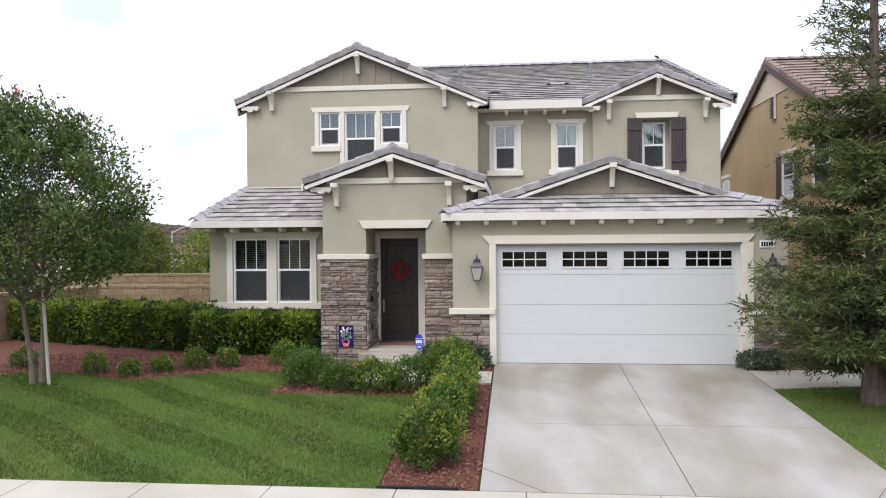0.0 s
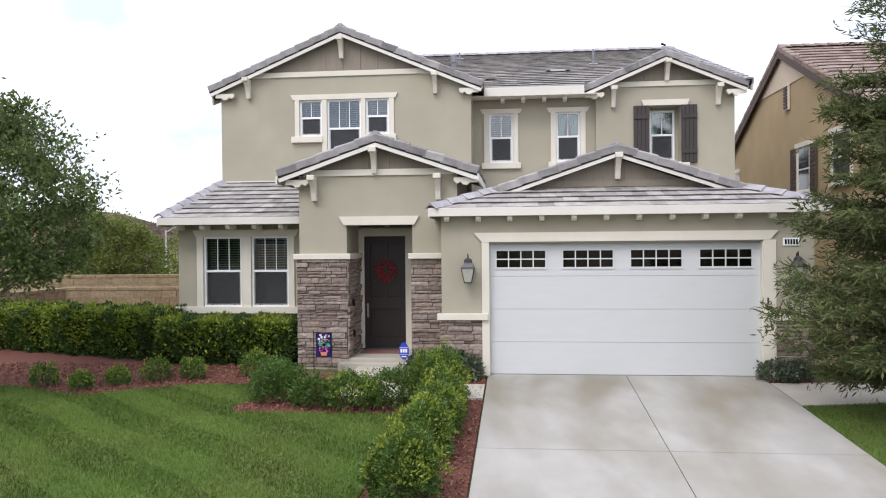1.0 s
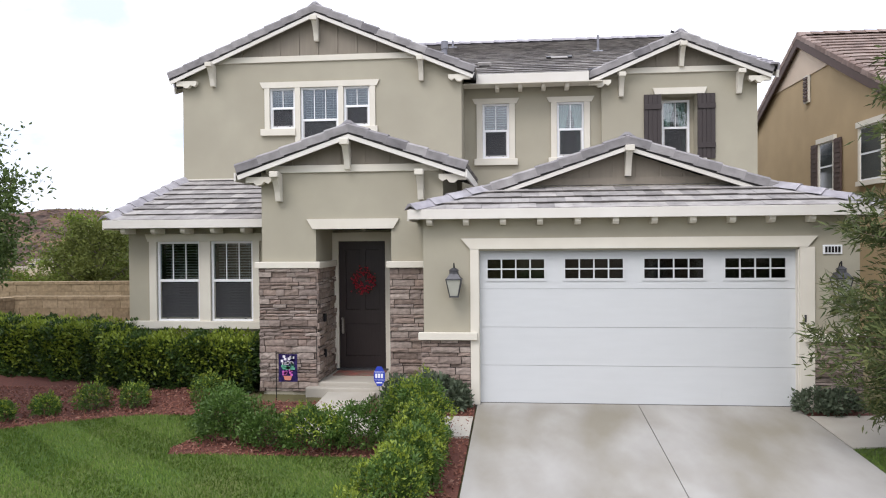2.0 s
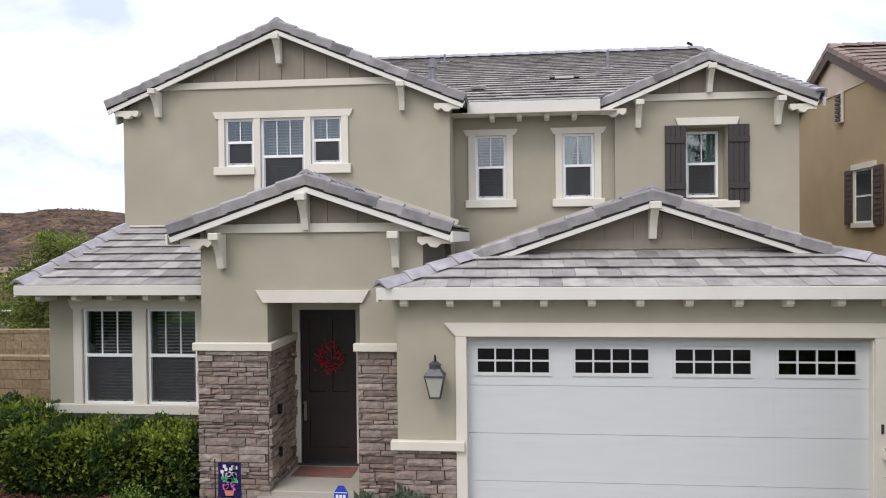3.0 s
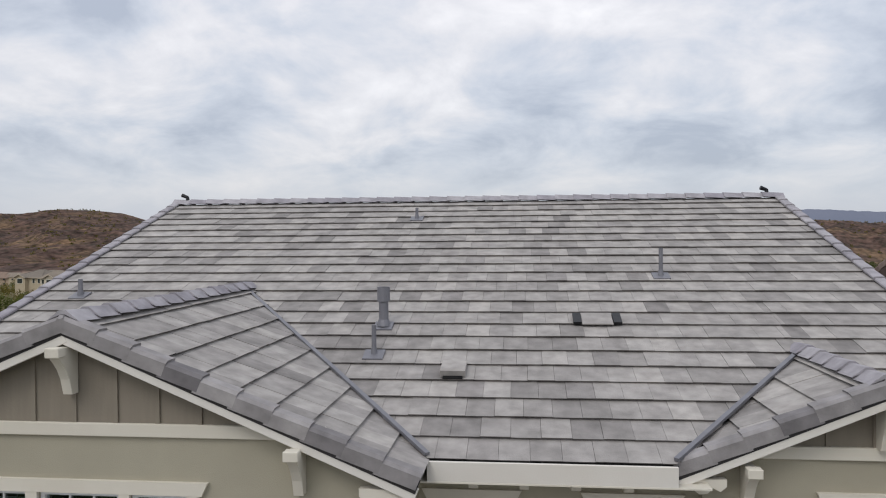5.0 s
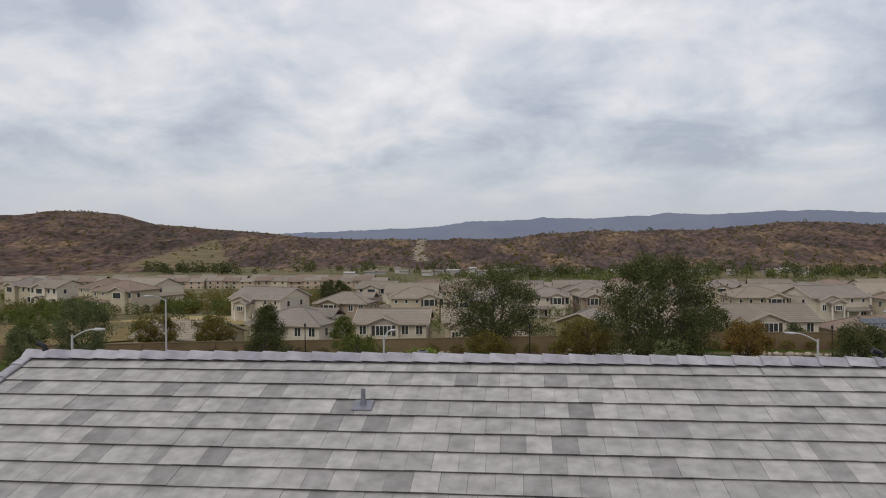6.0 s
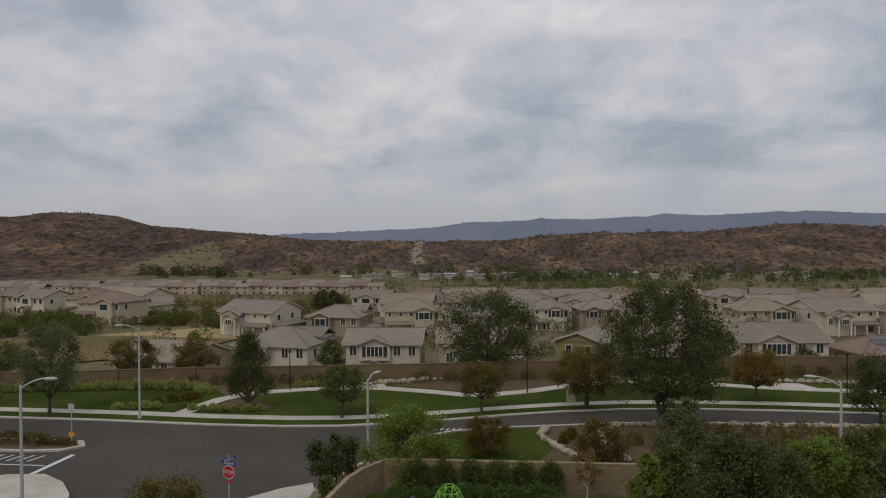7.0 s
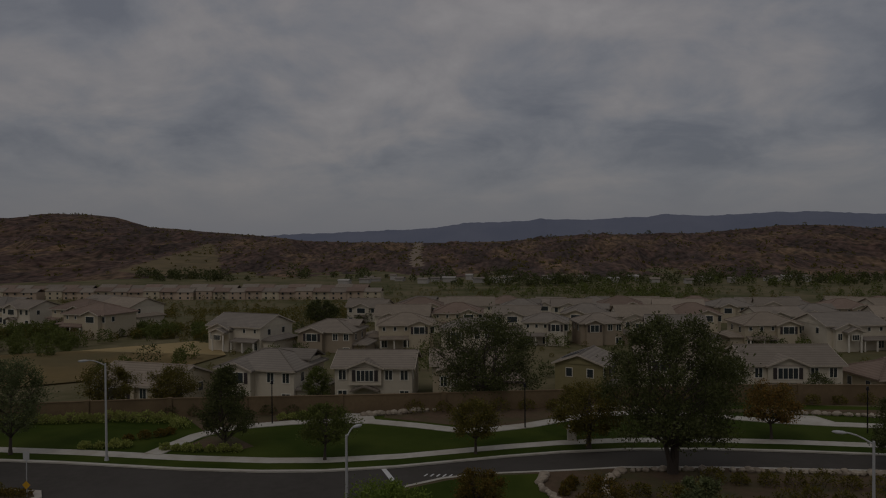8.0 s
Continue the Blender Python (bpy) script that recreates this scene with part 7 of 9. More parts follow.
def ribbon(pts, w, z, thick=0.06):
    bm = bmesh.new()
    P = [Vector((x, y, 0)) for x, y in pts]
    E = []
    for i in range(len(P)):
        d = (P[min(i + 1, len(P) - 1)] - P[max(i - 1, 0)]).normalized()
        s = Vector((-d.y, d.x, 0)) * w / 2
        E.append((P[i] - s, P[i] + s))
    for i in range(len(P) - 1):
        q = [E[i][0], E[i + 1][0], E[i + 1][1], E[i][1]]
        prism(bm, [(v.x, v.y) for v in q], 'z', z - thick, z)
    return bm


PARKWAY = material("parkway_grass", (0.038, 0.056, 0.0095), (0.028, 0.044, 0.0075), 0.5, 0.95, bump=0.6, bump_scale=20, c3=(0.058, 0.074, 0.014), big=0.12, spec=0.03)
solo("road", flat([(-90, 46), (-60, 40), (-30, 30), (-16, 30), (-10, 44), (60, 50), (90, 50), *[(x, y + 0.1) for x, y in reversed(FARKERB)]], -4.0, 0.1), ASPHALT, "grey asphalt road and street corner behind the yard", "road", kind="structure")
solo("kerb", band(FARKERB, 0.0, 0.45, -3.86), WALK, "concrete kerb along the far side of the road", "kerb", kind="structure")
solo("parkway_strip", band(FARKERB, 0.45, 2.2, -3.86), PARKWAY, "dark grass strip along the kerb", "grass strip", kind="structure")
solo("sidewalk", band(FARKERB, 2.2, 3.7, -3.84), WALK, "pale concrete sidewalk beyond the road", "sidewalk", kind="structure")
solo("park_lawn", band(FARKERB, 3.7, 19.0, -3.86), PARKWAY, "green park lawn beyond the road", "lawn", kind="structure")
solo("park_path", ribbon([(-31.1, 73.4), (-30.5, 76.3), (-29.8, 79.5), (-28.2, 82.0), (-25.5, 83.7), (-22.1, 85.2), (-17.1, 86.3), (-13.8, 86.2), (-9.1, 85.0), (-4.6, 83.4), (-1.6, 83.9), (2.1, 85.8), (6.0, 88.8), (10.1, 91.2), (16, 92.5), (22, 91.0), (27, 89.4), (32, 88.6), (36, 88.2), (44, 88.0), (60, 87)], 1.7, -3.80), WALK, "pale winding concrete path through the park strip", "path", kind="structure")
solo("path_landing", flat([(-19.0, 86.5), (-13.6, 86.6), (-14.6, 89.4), (-17.4, 89.4)], -3.79, 0.08), WALK, "paved path landing beside the stone edging", "paving", kind="structure")
solo("path_landing", flat([(26.5, 88.6), (33.5, 88.2), (32.0, 91.8), (28.6, 92.0)], -3.79, 0.08), WALK, "pale paved landing in the park strip", "paving", kind="structure")
BEDBROWN = material("brown_planting_soil", (0.13, 0.09, 0.06), (0.10, 0.07, 0.045), 1.5, 0.95, bump=0.8, bump_scale=12, c3=(0.085, 0.08, 0.04), big=0.3, spec=0.05)
for pts in ([(-60, 84), (-40, 87.2), (-34.0, 86.4), (-30.0, 81.5), (-28, 83.5), (-20, 87.5), (-19, 90), (-60, 88)], [(-13, 88), (-6, 85.6), (0, 85.2), (5, 89.5), (10, 92.5), (24, 93), (60, 92), (60, 96), (-13, 93)], [(-29.5, 75.0), (-24.0, 75.0), (-23.0, 76.5), (-26, 79.5), (-28.5, 79.5)]):
    solo("planting_bed", flat(pts, -3.835, 0.08), BEDBROWN, "brown planting bed in the park strip", "bed", kind="structure")
# near side land
NEARLAND = [(-13.0, 49.5), (-12.4, 54.5), (-10.6, 59.5), (-9.0, 64.3), (-7.4, 66.9), (-4.8, 69.0), (-1.9, 70.3), (4.4, 71.6), (9.7, 72.9), (18, 73.5), (31, 73.6), (60, 73), (90, 72), (90, 47), (20, 47)]
solo("roadside_land", flat(NEARLAND, -3.84, 0.3), BEDBROWN, "brown planted ground between yard and road", "ground", kind="structure")
solo("kerb", ribbon(NEARLAND[:13], 0.35, -3.825, 0.25), WALK, "concrete kerb round the corner", "kerb", kind="structure")
solo("roadside_lawn", flat([(-9.0, 58), (-8.3, 64.2), (-6.9, 66.5), (-4.3, 68.5), (-1.5, 69.7), (3.6, 70.8), (2.6, 67.6), (3.6, 64.5), (2.0, 60), (-4, 57)], -3.82, 0.04), PARKWAY, "green lawn patch by the road", "lawn", kind="structure")
ROCKS = pieces("pale_boulder", [(0.33, 0.275, 0.21), (0.25, 0.205, 0.155), (0.38, 0.325, 0.25), (0.29, 0.24, 0.18)], 0.9, 0.8, 8, False, 3)


def boulders(line, name, label, step=0.6, size=0.34, z=-3.8, seed=1):
    rng = random.Random(seed)
    t = thing(name, label, "stone edging", kind="structure")
    base = []
    for k in range(5):
        bm = bmesh.new()
        bmesh.ops.create_icosphere(bm, subdivisions=2, radius=1.0)
        for v in bm.verts:
            v.co *= 1 + 0.28 * noise.noise(v.co * 1.3 + Vector((k * 7, 0, 0)))
        base.append(as_mesh("boulder", bm, ROCKS))
    for (ax, ay), (bx, by) in zip(line, line[1:]):
        L = math.hypot(bx - ax, by - ay)
        for i in range(max(1, int(L / step))):
            f = (i + rng.uniform(0.2, 0.8)) / max(1, int(L / step))
            s = size * rng.uniform(0.7, 1.25)
            child("boulder", base[rng.randrange(5)], t, pose(ax + (bx - ax) * f + rng.uniform(-0.1, 0.1), ay + (by - ay) * f + rng.uniform(-0.1, 0.1), z + s * 0.25, 0, 0, rng.uniform(0, 360)) @ Matrix.Diagonal((s * 1.25, s * 0.9, s * 0.75, 1)))


boulders([(3.2, 70.2), (2.7, 67.6), (4.0, 64.2), (6.5, 60)], "stone_edging", "pale boulder edging round a planting bed", seed=1)
boulders([(9.0, 61), (7.7, 65), (7.6, 68.6), (9.4, 71.6), (13, 72.3), (18, 72.6), (26, 72.4), (34, 72.2), (44, 72)], "stone_edging", "pale boulder edging along the road bed", seed=2)
boulders([(-15.5, 88.6), (-12, 89.5), (-8.6, 91.6), (-5, 92.4)], "stone_edging", "low pale stone edging in the park strip", 0.55, 0.4, seed=3)
boulders([(1.5, 95.0), (6.5, 93.8), (12, 93.6), (18, 92.6)], "stone_edging", "low pale stone edging beneath the wall", 0.6, 0.38, seed=4)
boulders([(27, 92.8), (33, 92.6), (40, 91.8)], "stone_edging", "pale stone edging behind the landing", 0.6, 0.38, seed=5)
solo("corner_walk", flat([(-18.0, 40.0), (-17.4, 46.0), (-16.5, 50.4), (-14.6, 52.7), (-12.8, 54.0), (-12.3, 52.6), (-12.2, 49.0), (-13.8, 46.0), (-13.8, 40.0)], -3.52, 0.4), WALK, "pale concrete walk at the street corner", "sidewalk", kind="structure")
solo("corner_lawn", flat([(-16.9, 43.5), (-16.4, 47.4), (-15.4, 48.4), (-14.3, 48.3), (-14.9, 43.5)], -3.49, 0.05), PARKWAY, "small grass patch at the street corner", "lawn", kind="structure")
solo("corner_walk", flat([(-50, 51.5), (-38, 52.6), (-34.7, 54.3), (-32.2, 54.6), (-29.9, 53.1), (-28.0, 50.9), (-26.8, 48.6), (-26.5, 46.0), (-26.5, 36), (-50, 36)], -3.62, 0.4), WALK, "pale concrete walk at the far street corner", "sidewalk", kind="structure")
solo("corner_lawn", flat([(-50, 47), (-36.4, 50.4), (-33.0, 50.0), (-31.6, 47.0), (-33, 40), (-50, 38)], -3.59, 0.05), PARKWAY, "grass patch at the far street corner", "lawn", kind="structure")
solo("corner_lawn", flat([(-31.2, 46.8), (-28.4, 47.2), (-28.2, 44.0), (-31.0, 43.0)], -3.59, 0.05), PARKWAY, "small grass patch by the lamp post", "lawn", kind="structure")
isl = [(-90, 60.4), (-38.0, 60.6), (-35.2, 61.0), (-34.0, 62.4), (-35.0, 63.8), (-38, 64.0), (-90, 64.4)]
solo("island_kerb", flat(isl, -3.86, 0.2), WALK, "concrete kerb of the planted median", "kerb", kind="structure")
solo("island_bed", flat([(-90, 60.8), (-38, 61.0), (-35.4, 61.4), (-34.6, 62.4), (-35.4, 63.3), (-38, 63.6), (-90, 64)], -3.82, 0.05), BEDBROWN, "planted soil of the median", "bed", kind="structure")
for i in range(9):
    shrub("median_shrub", "low olive shrub on the road median", -38.5 - 2.3 * i, 62.4 + 0.3 * (i % 2), -3.8, 1.2, 0.8, 0.75, LEAF_OLIVE, 700, 0.2, 260 + i, None, "shrubs on the median")
for i in range(4):
    shrub("median_shrub", "rust-coloured low shrub at the median's tip", -35.4 - 0.7 * i, 62.4, -3.8, 0.5, 0.5, 0.4, LEAF_RUST, 350, 0.15, 270 + i, None, "rust shrubs on the median")
PAINT = material("white_road_paint", (0.62, 0.62, 0.60), (0.52, 0.52, 0.50), 3, 0.8)


def strip(a, b, w, name="road_line", label="white painted stop line", z=-3.993):
    m = along((*a, z), (*b, z))
    n = math.hypot(b[0] - a[0], b[1] - a[1])
    ob = solo(name, BX(0, n, -w / 2, w / 2, -0.004, 0.003), PAINT, label, "road marking", kind="structure")
    ob.matrix_basis = m


strip((-33.9, 54.9), (-33.7, 60.3), 0.4)
strip((-10.0, 71.4), (-8.3, 67.6), 0.4)
strip((-50, 57.8), (-34.2, 57.5), 0.14, "road_line", "thin painted lane line")
for k in range(9):
    strip((-43.0 + 0.85 * k, 58.4), (-42.6 + 0.85 * k, 59.9), 0.16, "road_legend", "white painted bars of a road legend")
    strip((-46.5 + 0.85 * k, 55.4), (-46.1 + 0.85 * k, 57.0), 0.16, "road_legend", "white painted bars of a road legend")
for k in range(5):
    strip((-6.4 + 0.5 * k, 69.8), (-6.2 + 0.5 * k, 70.4), 0.14, "road_legend", "white painted bars of a road legend")


def street_lamp(x, y, z, h, turn, arm=2.2):
    l = thing("street_lamp", "pale grey tapered street lamp with a curved arm", "street lamp", "street lamps", pose(x, y, z, 0, 0, turn))
    part("base", TB((0, 0, -0.1), (0, 0, 0.25), 0.22, 0.16, 10), POLE, l)
    part("pole", TB((0, 0, 0), (0, 0, h), 0.11, 0.075, 10), POLE, l)
    bm = bmesh.new()
    pts = [Vector((arm * s, 0, h - 0.2 + 0.55 * math.sin(s * 1.6))) for s in (0, 0.15, 0.35, 0.6, 0.85, 1.0)]
    for a, b in zip(pts, pts[1:]):
        tube(bm, a, b, 0.05, 0.045, 8, caps=False)
    part("arm", bm, POLE, l)
    bm = bmesh.new()
    bmesh.ops.create_uvsphere(bm, u_segments=12, v_segments=6, radius=1.0, matrix=Matrix.Translation((arm + 0.3, 0, h + 0.33)) @ Matrix.Diagonal((0.42, 0.16, 0.11, 1)))
    part("head", bm, POLE, l)


POLE = material("weathered_concrete_pole", (0.42, 0.42, 0.41), (0.36, 0.36, 0.35), 6, 0.7)
street_lamp(-28.1, 46.5, -3.6, 7.9, 10, 1.4)
street_lamp(-34.2, 71.4, -3.85, 8.4, 215, 1.4)
street_lamp(-9.3, 55.3, -3.84, 7.0, 60, 0.7)
street_lamp(22.0, 57.0, -3.84, 6.8, 160, 1.5)
street_lamp(36.0, 72.5, -3.84, 6.8, 150, 1.5)
for x, y in ((-24.0, 84.6), (1.8, 84.9), (34.4, 85.4)):
    p = thing("park_lamp", "slim black park lamp post", "lamp post", "park lamps", pose(x, y, -3.84))
    part("pole", TB((0, 0, -0.1), (0, 0, 4.1), 0.07, 0.05, 8), METAL, p)
    part("head", TB((0, 0, 4.1), (0, 0, 4.45), 0.16, 0.1, 8), METAL, p)


def road_sign(x, y, z, h, kind, turn=0):
    s = thing(*{"stop": ("stop_sign", "red octagonal stop sign with blue street name blades", "stop sign"),
                "back": ("road_sign", "grey back of an octagonal road sign", "road sign"),
                "marker": ("road_sign", "small sign post with a yellow marker on the median", "road sign")}[kind], m=pose(x, y, z, 0, 0, turn))
    part("post", TB((0, 0, -0.1), (0, 0, h + (1.0 if kind == "stop" else 0.35)), 0.035, 0.035, 8), POLE, s)
    o = lambda r: [(r * math.cos(math.pi / 8 + k * math.pi / 4), h + r * math.sin(math.pi / 8 + k * math.pi / 4)) for k in range(8)]
    if kind == "stop":
        part("rim", PR(o(0.43), 'y', -0.045, -0.03), PAINT, s)
        pl = part("plate", PR(o(0.395), 'y', -0.05, -0.045), material("red_sign_face", (0.45, 0.02, 0.025), (0.38, 0.02, 0.025), 5, 0.4), s, "red sign face")
        cu = bpy.data.curves.new("word", 'FONT')
        cu.body, cu.size, cu.align_x, cu.align_y = "STOP", 0.3, 'CENTER', 'CENTER'
        tmp = new("word", cu)
        dg = bpy.context.evaluated_depsgraph_get()
        me = bpy.data.meshes.new_from_object(tmp.evaluated_get(dg))
        bpy.data.objects.remove(tmp)
        me.materials.clear()
        me.materials.append(PAINT)
        child("word", me, pl, pose(0, -0.053, h, 90, 0, 0), "white lettering")
        part("plaque", BX(-0.22, 0.22, -0.05, -0.04, h - 0.62, h - 0.48), material("red_plaque", (0.42, 0.03, 0.03)), s)
        BL = material("blue_name_blade", (0.02, 0.07, 0.30), (0.02, 0.06, 0.26), 5, 0.4)
        for zz, tt in ((h + 0.52, 0), (h + 0.76, 80)):
            b = part("name_blade", BX(-0.5, 0.5, -0.012, 0.012, -0.1, 0.1), BL, s, "blue street name blade with white bars")
            b.matrix_basis = pose(0, 0, zz, 0, 0, tt)
            for k in range(5):
                part("bar", BX(-0.36 + 0.15 * k, -0.26 + 0.15 * k, -0.016, -0.0125, -0.05, 0.05), PAINT, b)
    elif kind == "back":
        part("plate", PR(o(0.42), 'y', 0.03, 0.04), POLE, s)
    else:
        part("plate", BX(-0.25, 0.25, -0.03, -0.02, h - 0.3, h + 0.35), POLE, s)
        part("marker", PR([(0, 0.55), (0.32, 0.87), (0, 1.19), (-0.32, 0.87)], 'y', -0.06, -0.045), material("yellow_marker_face", (0.55, 0.30, 0.02), (0.48, 0.26, 0.02), 5, 0.4), s)


road_sign(-16.3, 48.4, -3.52, 2.4, "stop", -15)
road_sign(-35.8, 54.3, -3.62, 2.5, "back", -20)
road_sign(-35.1, 62.3, -3.82, 3.0, "marker", 0)
ub = thing("utility_box", "beige utility cabinet beside the sidewalk", "cabinet", m=pose(6.1, 80.9, -3.84))
part("cabinet", BX(-0.42, 0.42, -0.3, 0.3, -0.05, 1.25, bevel=0.03), material("beige_cabinet_paint", (0.48, 0.44, 0.36)), ub)
part("lid", BX(-0.45, 0.45, -0.33, 0.33, 1.25, 1.31, bevel=0.01), TRIM, ub)

# park planting
FARWALL = [(-75, 80.5), (-52, 83.0), (-36, 86.8), (-18, 89.6), (-7, 91.6), (8, 94.5), (25, 98.2), (43, 99.2), (75, 99)]
wl = thing("community_wall", "long brown block wall behind the park strip", "wall", kind="structure")
WALLBROWN = material("brown_block_wall", (0.19, 0.136, 0.08), (0.16, 0.115, 0.068), 2.5, 0.92, bump=0.8, bump_scale=14, c3=(0.14, 0.10, 0.06), big=0.3, spec=0.06)
for a, b in zip(FARWALL, FARWALL[1:]):
    m = along((*a, 0), (*b, 0))
    L = math.hypot(b[0] - a[0], b[1] - a[1])
    part("wall_run", BX(0, L, -0.1, 0.1, -4.2, -1.95), WALLBROWN, wl).matrix_basis = m
    part("coping", BX(0, L, -0.15, 0.15, -1.95, -1.85), WALLBROWN, wl).matrix_basis = m
    for k in range(int(L / 8)):
        part("pilaster", BX(8 * k - 0.25, 8 * k + 0.25, -0.25, 0.25, -4.2, -1.78), WALLBROWN, wl).matrix_basis = m
LEAF_LIME = leaf_material("lime_ground_cover", [(0.26, 0.29, 0.07), (0.33, 0.35, 0.10), (0.21, 0.24, 0.055)])
k = 0
for line, step, r, mt, lab in (
        ([(-58, 81.0), (-46.4, 83.2), (-40.2, 84.5), (-34.6, 84.2), (-31.6, 81.2)], 1.15, 0.74, LEAF_LIME, "lime green mounding shrub in the park strip"),
        ([(-30.6, 74.8), (-27.5, 74.6), (-24.0, 74.8), (-22.6, 76.0)], 0.95, 0.42, LEAF_LIME, "lime green mounding shrub in the park strip"),
        ([(-38.2, 74.6), (-35.6, 75.2), (-33.6, 75.2)], 1.0, 0.5, LEAF_LIME, "lime green mounding shrub in the park strip"),
        ([(-35.5, 77.4), (-33.2, 79.0), (-32.2, 81.0)], 1.0, 0.5, LEAF_RUST, "rust coloured low shrub in the park strip"),
        ([(-60, 83.4), (-36, 87.0), (-18, 89.6)], 2.4, 0.8, LEAF_DEEP, "dark shrub in front of the brown wall"),
        ([(-10, 90.4), (8, 93.2), (25, 97.0), (43, 98.0)], 2.7, 0.9, LEAF_OLIVE, "olive shrub in front of the brown wall"),
        ([(-23.5, 86.4), (-19.5, 87.6)], 1.0, 0.5, LEAF_LIME, "lime green mounding shrub in the park strip"),
        ([(10, 66), (16, 63), (22, 66), (30, 64), (38, 67), (26, 69), (14, 69.5)], 2.0, 0.8, LEAF_OLIVE, "olive shrub on the roadside bed"),
        ([(-3, 52.5), (2, 55), (8, 54), (14, 56), (20, 53), (28, 55)], 1.6, 1.15, LEAF_OLIVE, "olive shrub behind the back wall"),
        ([(4.5, 66), (5.6, 69.4)], 1.0, 0.45, LEAF_RUST, "rust coloured low shrub by the boulders")):
    for (ax, ay), (bx, by) in zip(line, line[1:]):
        L = math.hypot(bx - ax, by - ay)
        for i in range(max(1, int(L / step))):
            f = i / max(1, int(L / step))
            rr = r * (0.8 + 0.4 * ((k * 37) % 10) / 10)
            shrub("park_shrub", lab, ax + (bx - ax) * f, ay + (by - ay) * f, -3.84, rr, rr, rr * 1.25, mt, 380, 0.2, 300 + k, None, "park shrubs")
            k += 1
G4 = -3.94
for i, (x, y, z, th, rx, z0, z1, mt, lab, n, leaf, shape, clumps, stems) in enumerate((
        (13.4, 71.5, G4, 2.6, 5.2, 2.0, 13.0, LEAF_DEEP, "large dark leafy tree on the roadside bed", 19000, 0.26, "egg", 50, 3),
        (-2.7, 96.5, -5.3, 3.4, 6.6, 1.5, 11.6, LEAF_DEEP, "broad dark many-limbed tree behind the brown wall", 12500, 0.30, "round", 36, 4),
        (-25.6, 76.2, G4, 1.2, 2.6, 0.8, 7.8, LEAF_DEEP, "upright pointed dark green park tree", 8500, 0.22, "cone", 36, 1),
        (-15.4, 73.0, G4, 2.2, 2.5, 1.7, 4.8, LEAF_MID, "small spreading round park tree", 5200, 0.2, "round", 22, 1),
        (-2.6, 75.8, G4, 1.9, 2.3, 1.5, 4.7, LEAF_OLIVE, "small olive park tree", 4800, 0.2, "round", 22, 1),
        (7.4, 78.2, G4, 1.9, 3.2, 1.2, 5.9, LEAF_OLIVE, "olive spreading park tree by the sidewalk", 8000, 0.22, "round", 28, 2),
        (24.6, 82.5, G4, 2.0, 2.7, 1.6, 5.2, LEAF_AMBER, "rust-orange round park tree", 6000, 0.22, "round", 24, 1),
        (-43.8, 72.4, G4, 2.3, 2.9, 2.0, 8.7, LEAF_SAGE, "tall grey-green park tree by the road", 8000, 0.22, "egg", 34, 1),
        (-43.6, 63.0, G4, 2.2, 1.7, 2.6, 6.8, LEAF_SAGE, "slender grey-green tree on the median", 3400, 0.2, "egg", 20, 1),
        (-38.0, 91.0, -4.6, 1.8, 2.8, 1.2, 5.3, LEAF_OLIVE, "round olive tree behind the brown wall", 6000, 0.22, "round", 24, 1),
        (-45.1, 90.5, -4.6, 1.8, 3.0, 1.2, 5.5, LEAF_OLIVE, "round olive tree behind the brown wall", 6000, 0.22, "round", 24, 1),
        (32.6, 74.5, G4, 1.6, 2.7, 1.0, 6.0, LEAF_DEEP, "dense dark green tree by the road", 8000, 0.22, "round", 26, 1),
        (32.4, 70.5, G4, 1.0, 1.6, 0.8, 3.5, LEAF_BRIGHT, "light green bushy tree by the road", 3600, 0.2, "round", 18, 1),
        (26.3, 101.0, -5.7, 2.0, 1.9, 1.5, 6.8, LEAF_DEEP, "dark narrow tree behind the brown wall", 3400, 0.26, "egg", 18, 1),
        (-21.6, 93.5, -4.7, 1.2, 1.6, 0.6, 5.4, LEAF_MID, "green narrow tree behind the brown wall", 3400, 0.24, "egg", 18, 1),
        (37.1, 103.0, -5.9, 1.4, 1.8, 1.4, 4.5, LEAF_DEEP, "small dark tree before the white house", 1800, 0.24, "round", 14, 1),
        (19.0, 84.5, G4, 1.8, 1.7, 2.0, 6.2, LEAF_DEEP, "dark leafy tree in the park strip", 3600, 0.22, "egg", 18, 1),
        (-59.0, 86.0, -4.0, 1.4, 2.4, 1.2, 5.0, LEAF_MID, "green leafy tree by the brown wall", 4200, 0.22, "round", 20, 1),
        (-1.6, 62.0, G4, 0.5, 1.9, 0.2, 3.0, LEAF_RUST, "rust-brown bush by the road lawn", 6000, 0.16, "round", 24, 3),
        (6.6, 58.5, G4, 0.5, 1.9, 0.3, 3.8, LEAF_RUST, "rust-brown bush behind the back wall", 5200, 0.18, "round", 22, 3),
        (11.8, 56.0, G4, 1.0, 2.0, 0.6, 4.4, LEAF_OLIVE, "olive bushy tree behind the back wall", 4200, 0.2, "round", 22, 2),
        (-51.5, 205.0, -8.4, 2.0, 4.6, 1.0, 7.0, LEAF_DEEP, "dark spreading tree on the valley floor", 3400, 0.5, "round", 22, 2))):
    crown_tree("park_tree", lab, x, y, z, th, 0.07 + 0.035 * rx, rx, z0, z1, 400 + i, mt, int(n * 1.4), leaf * 0.92, shape, int(clumps * 1.3), stems, group="park trees", size=0.30 if rx > 4 else 0.36)

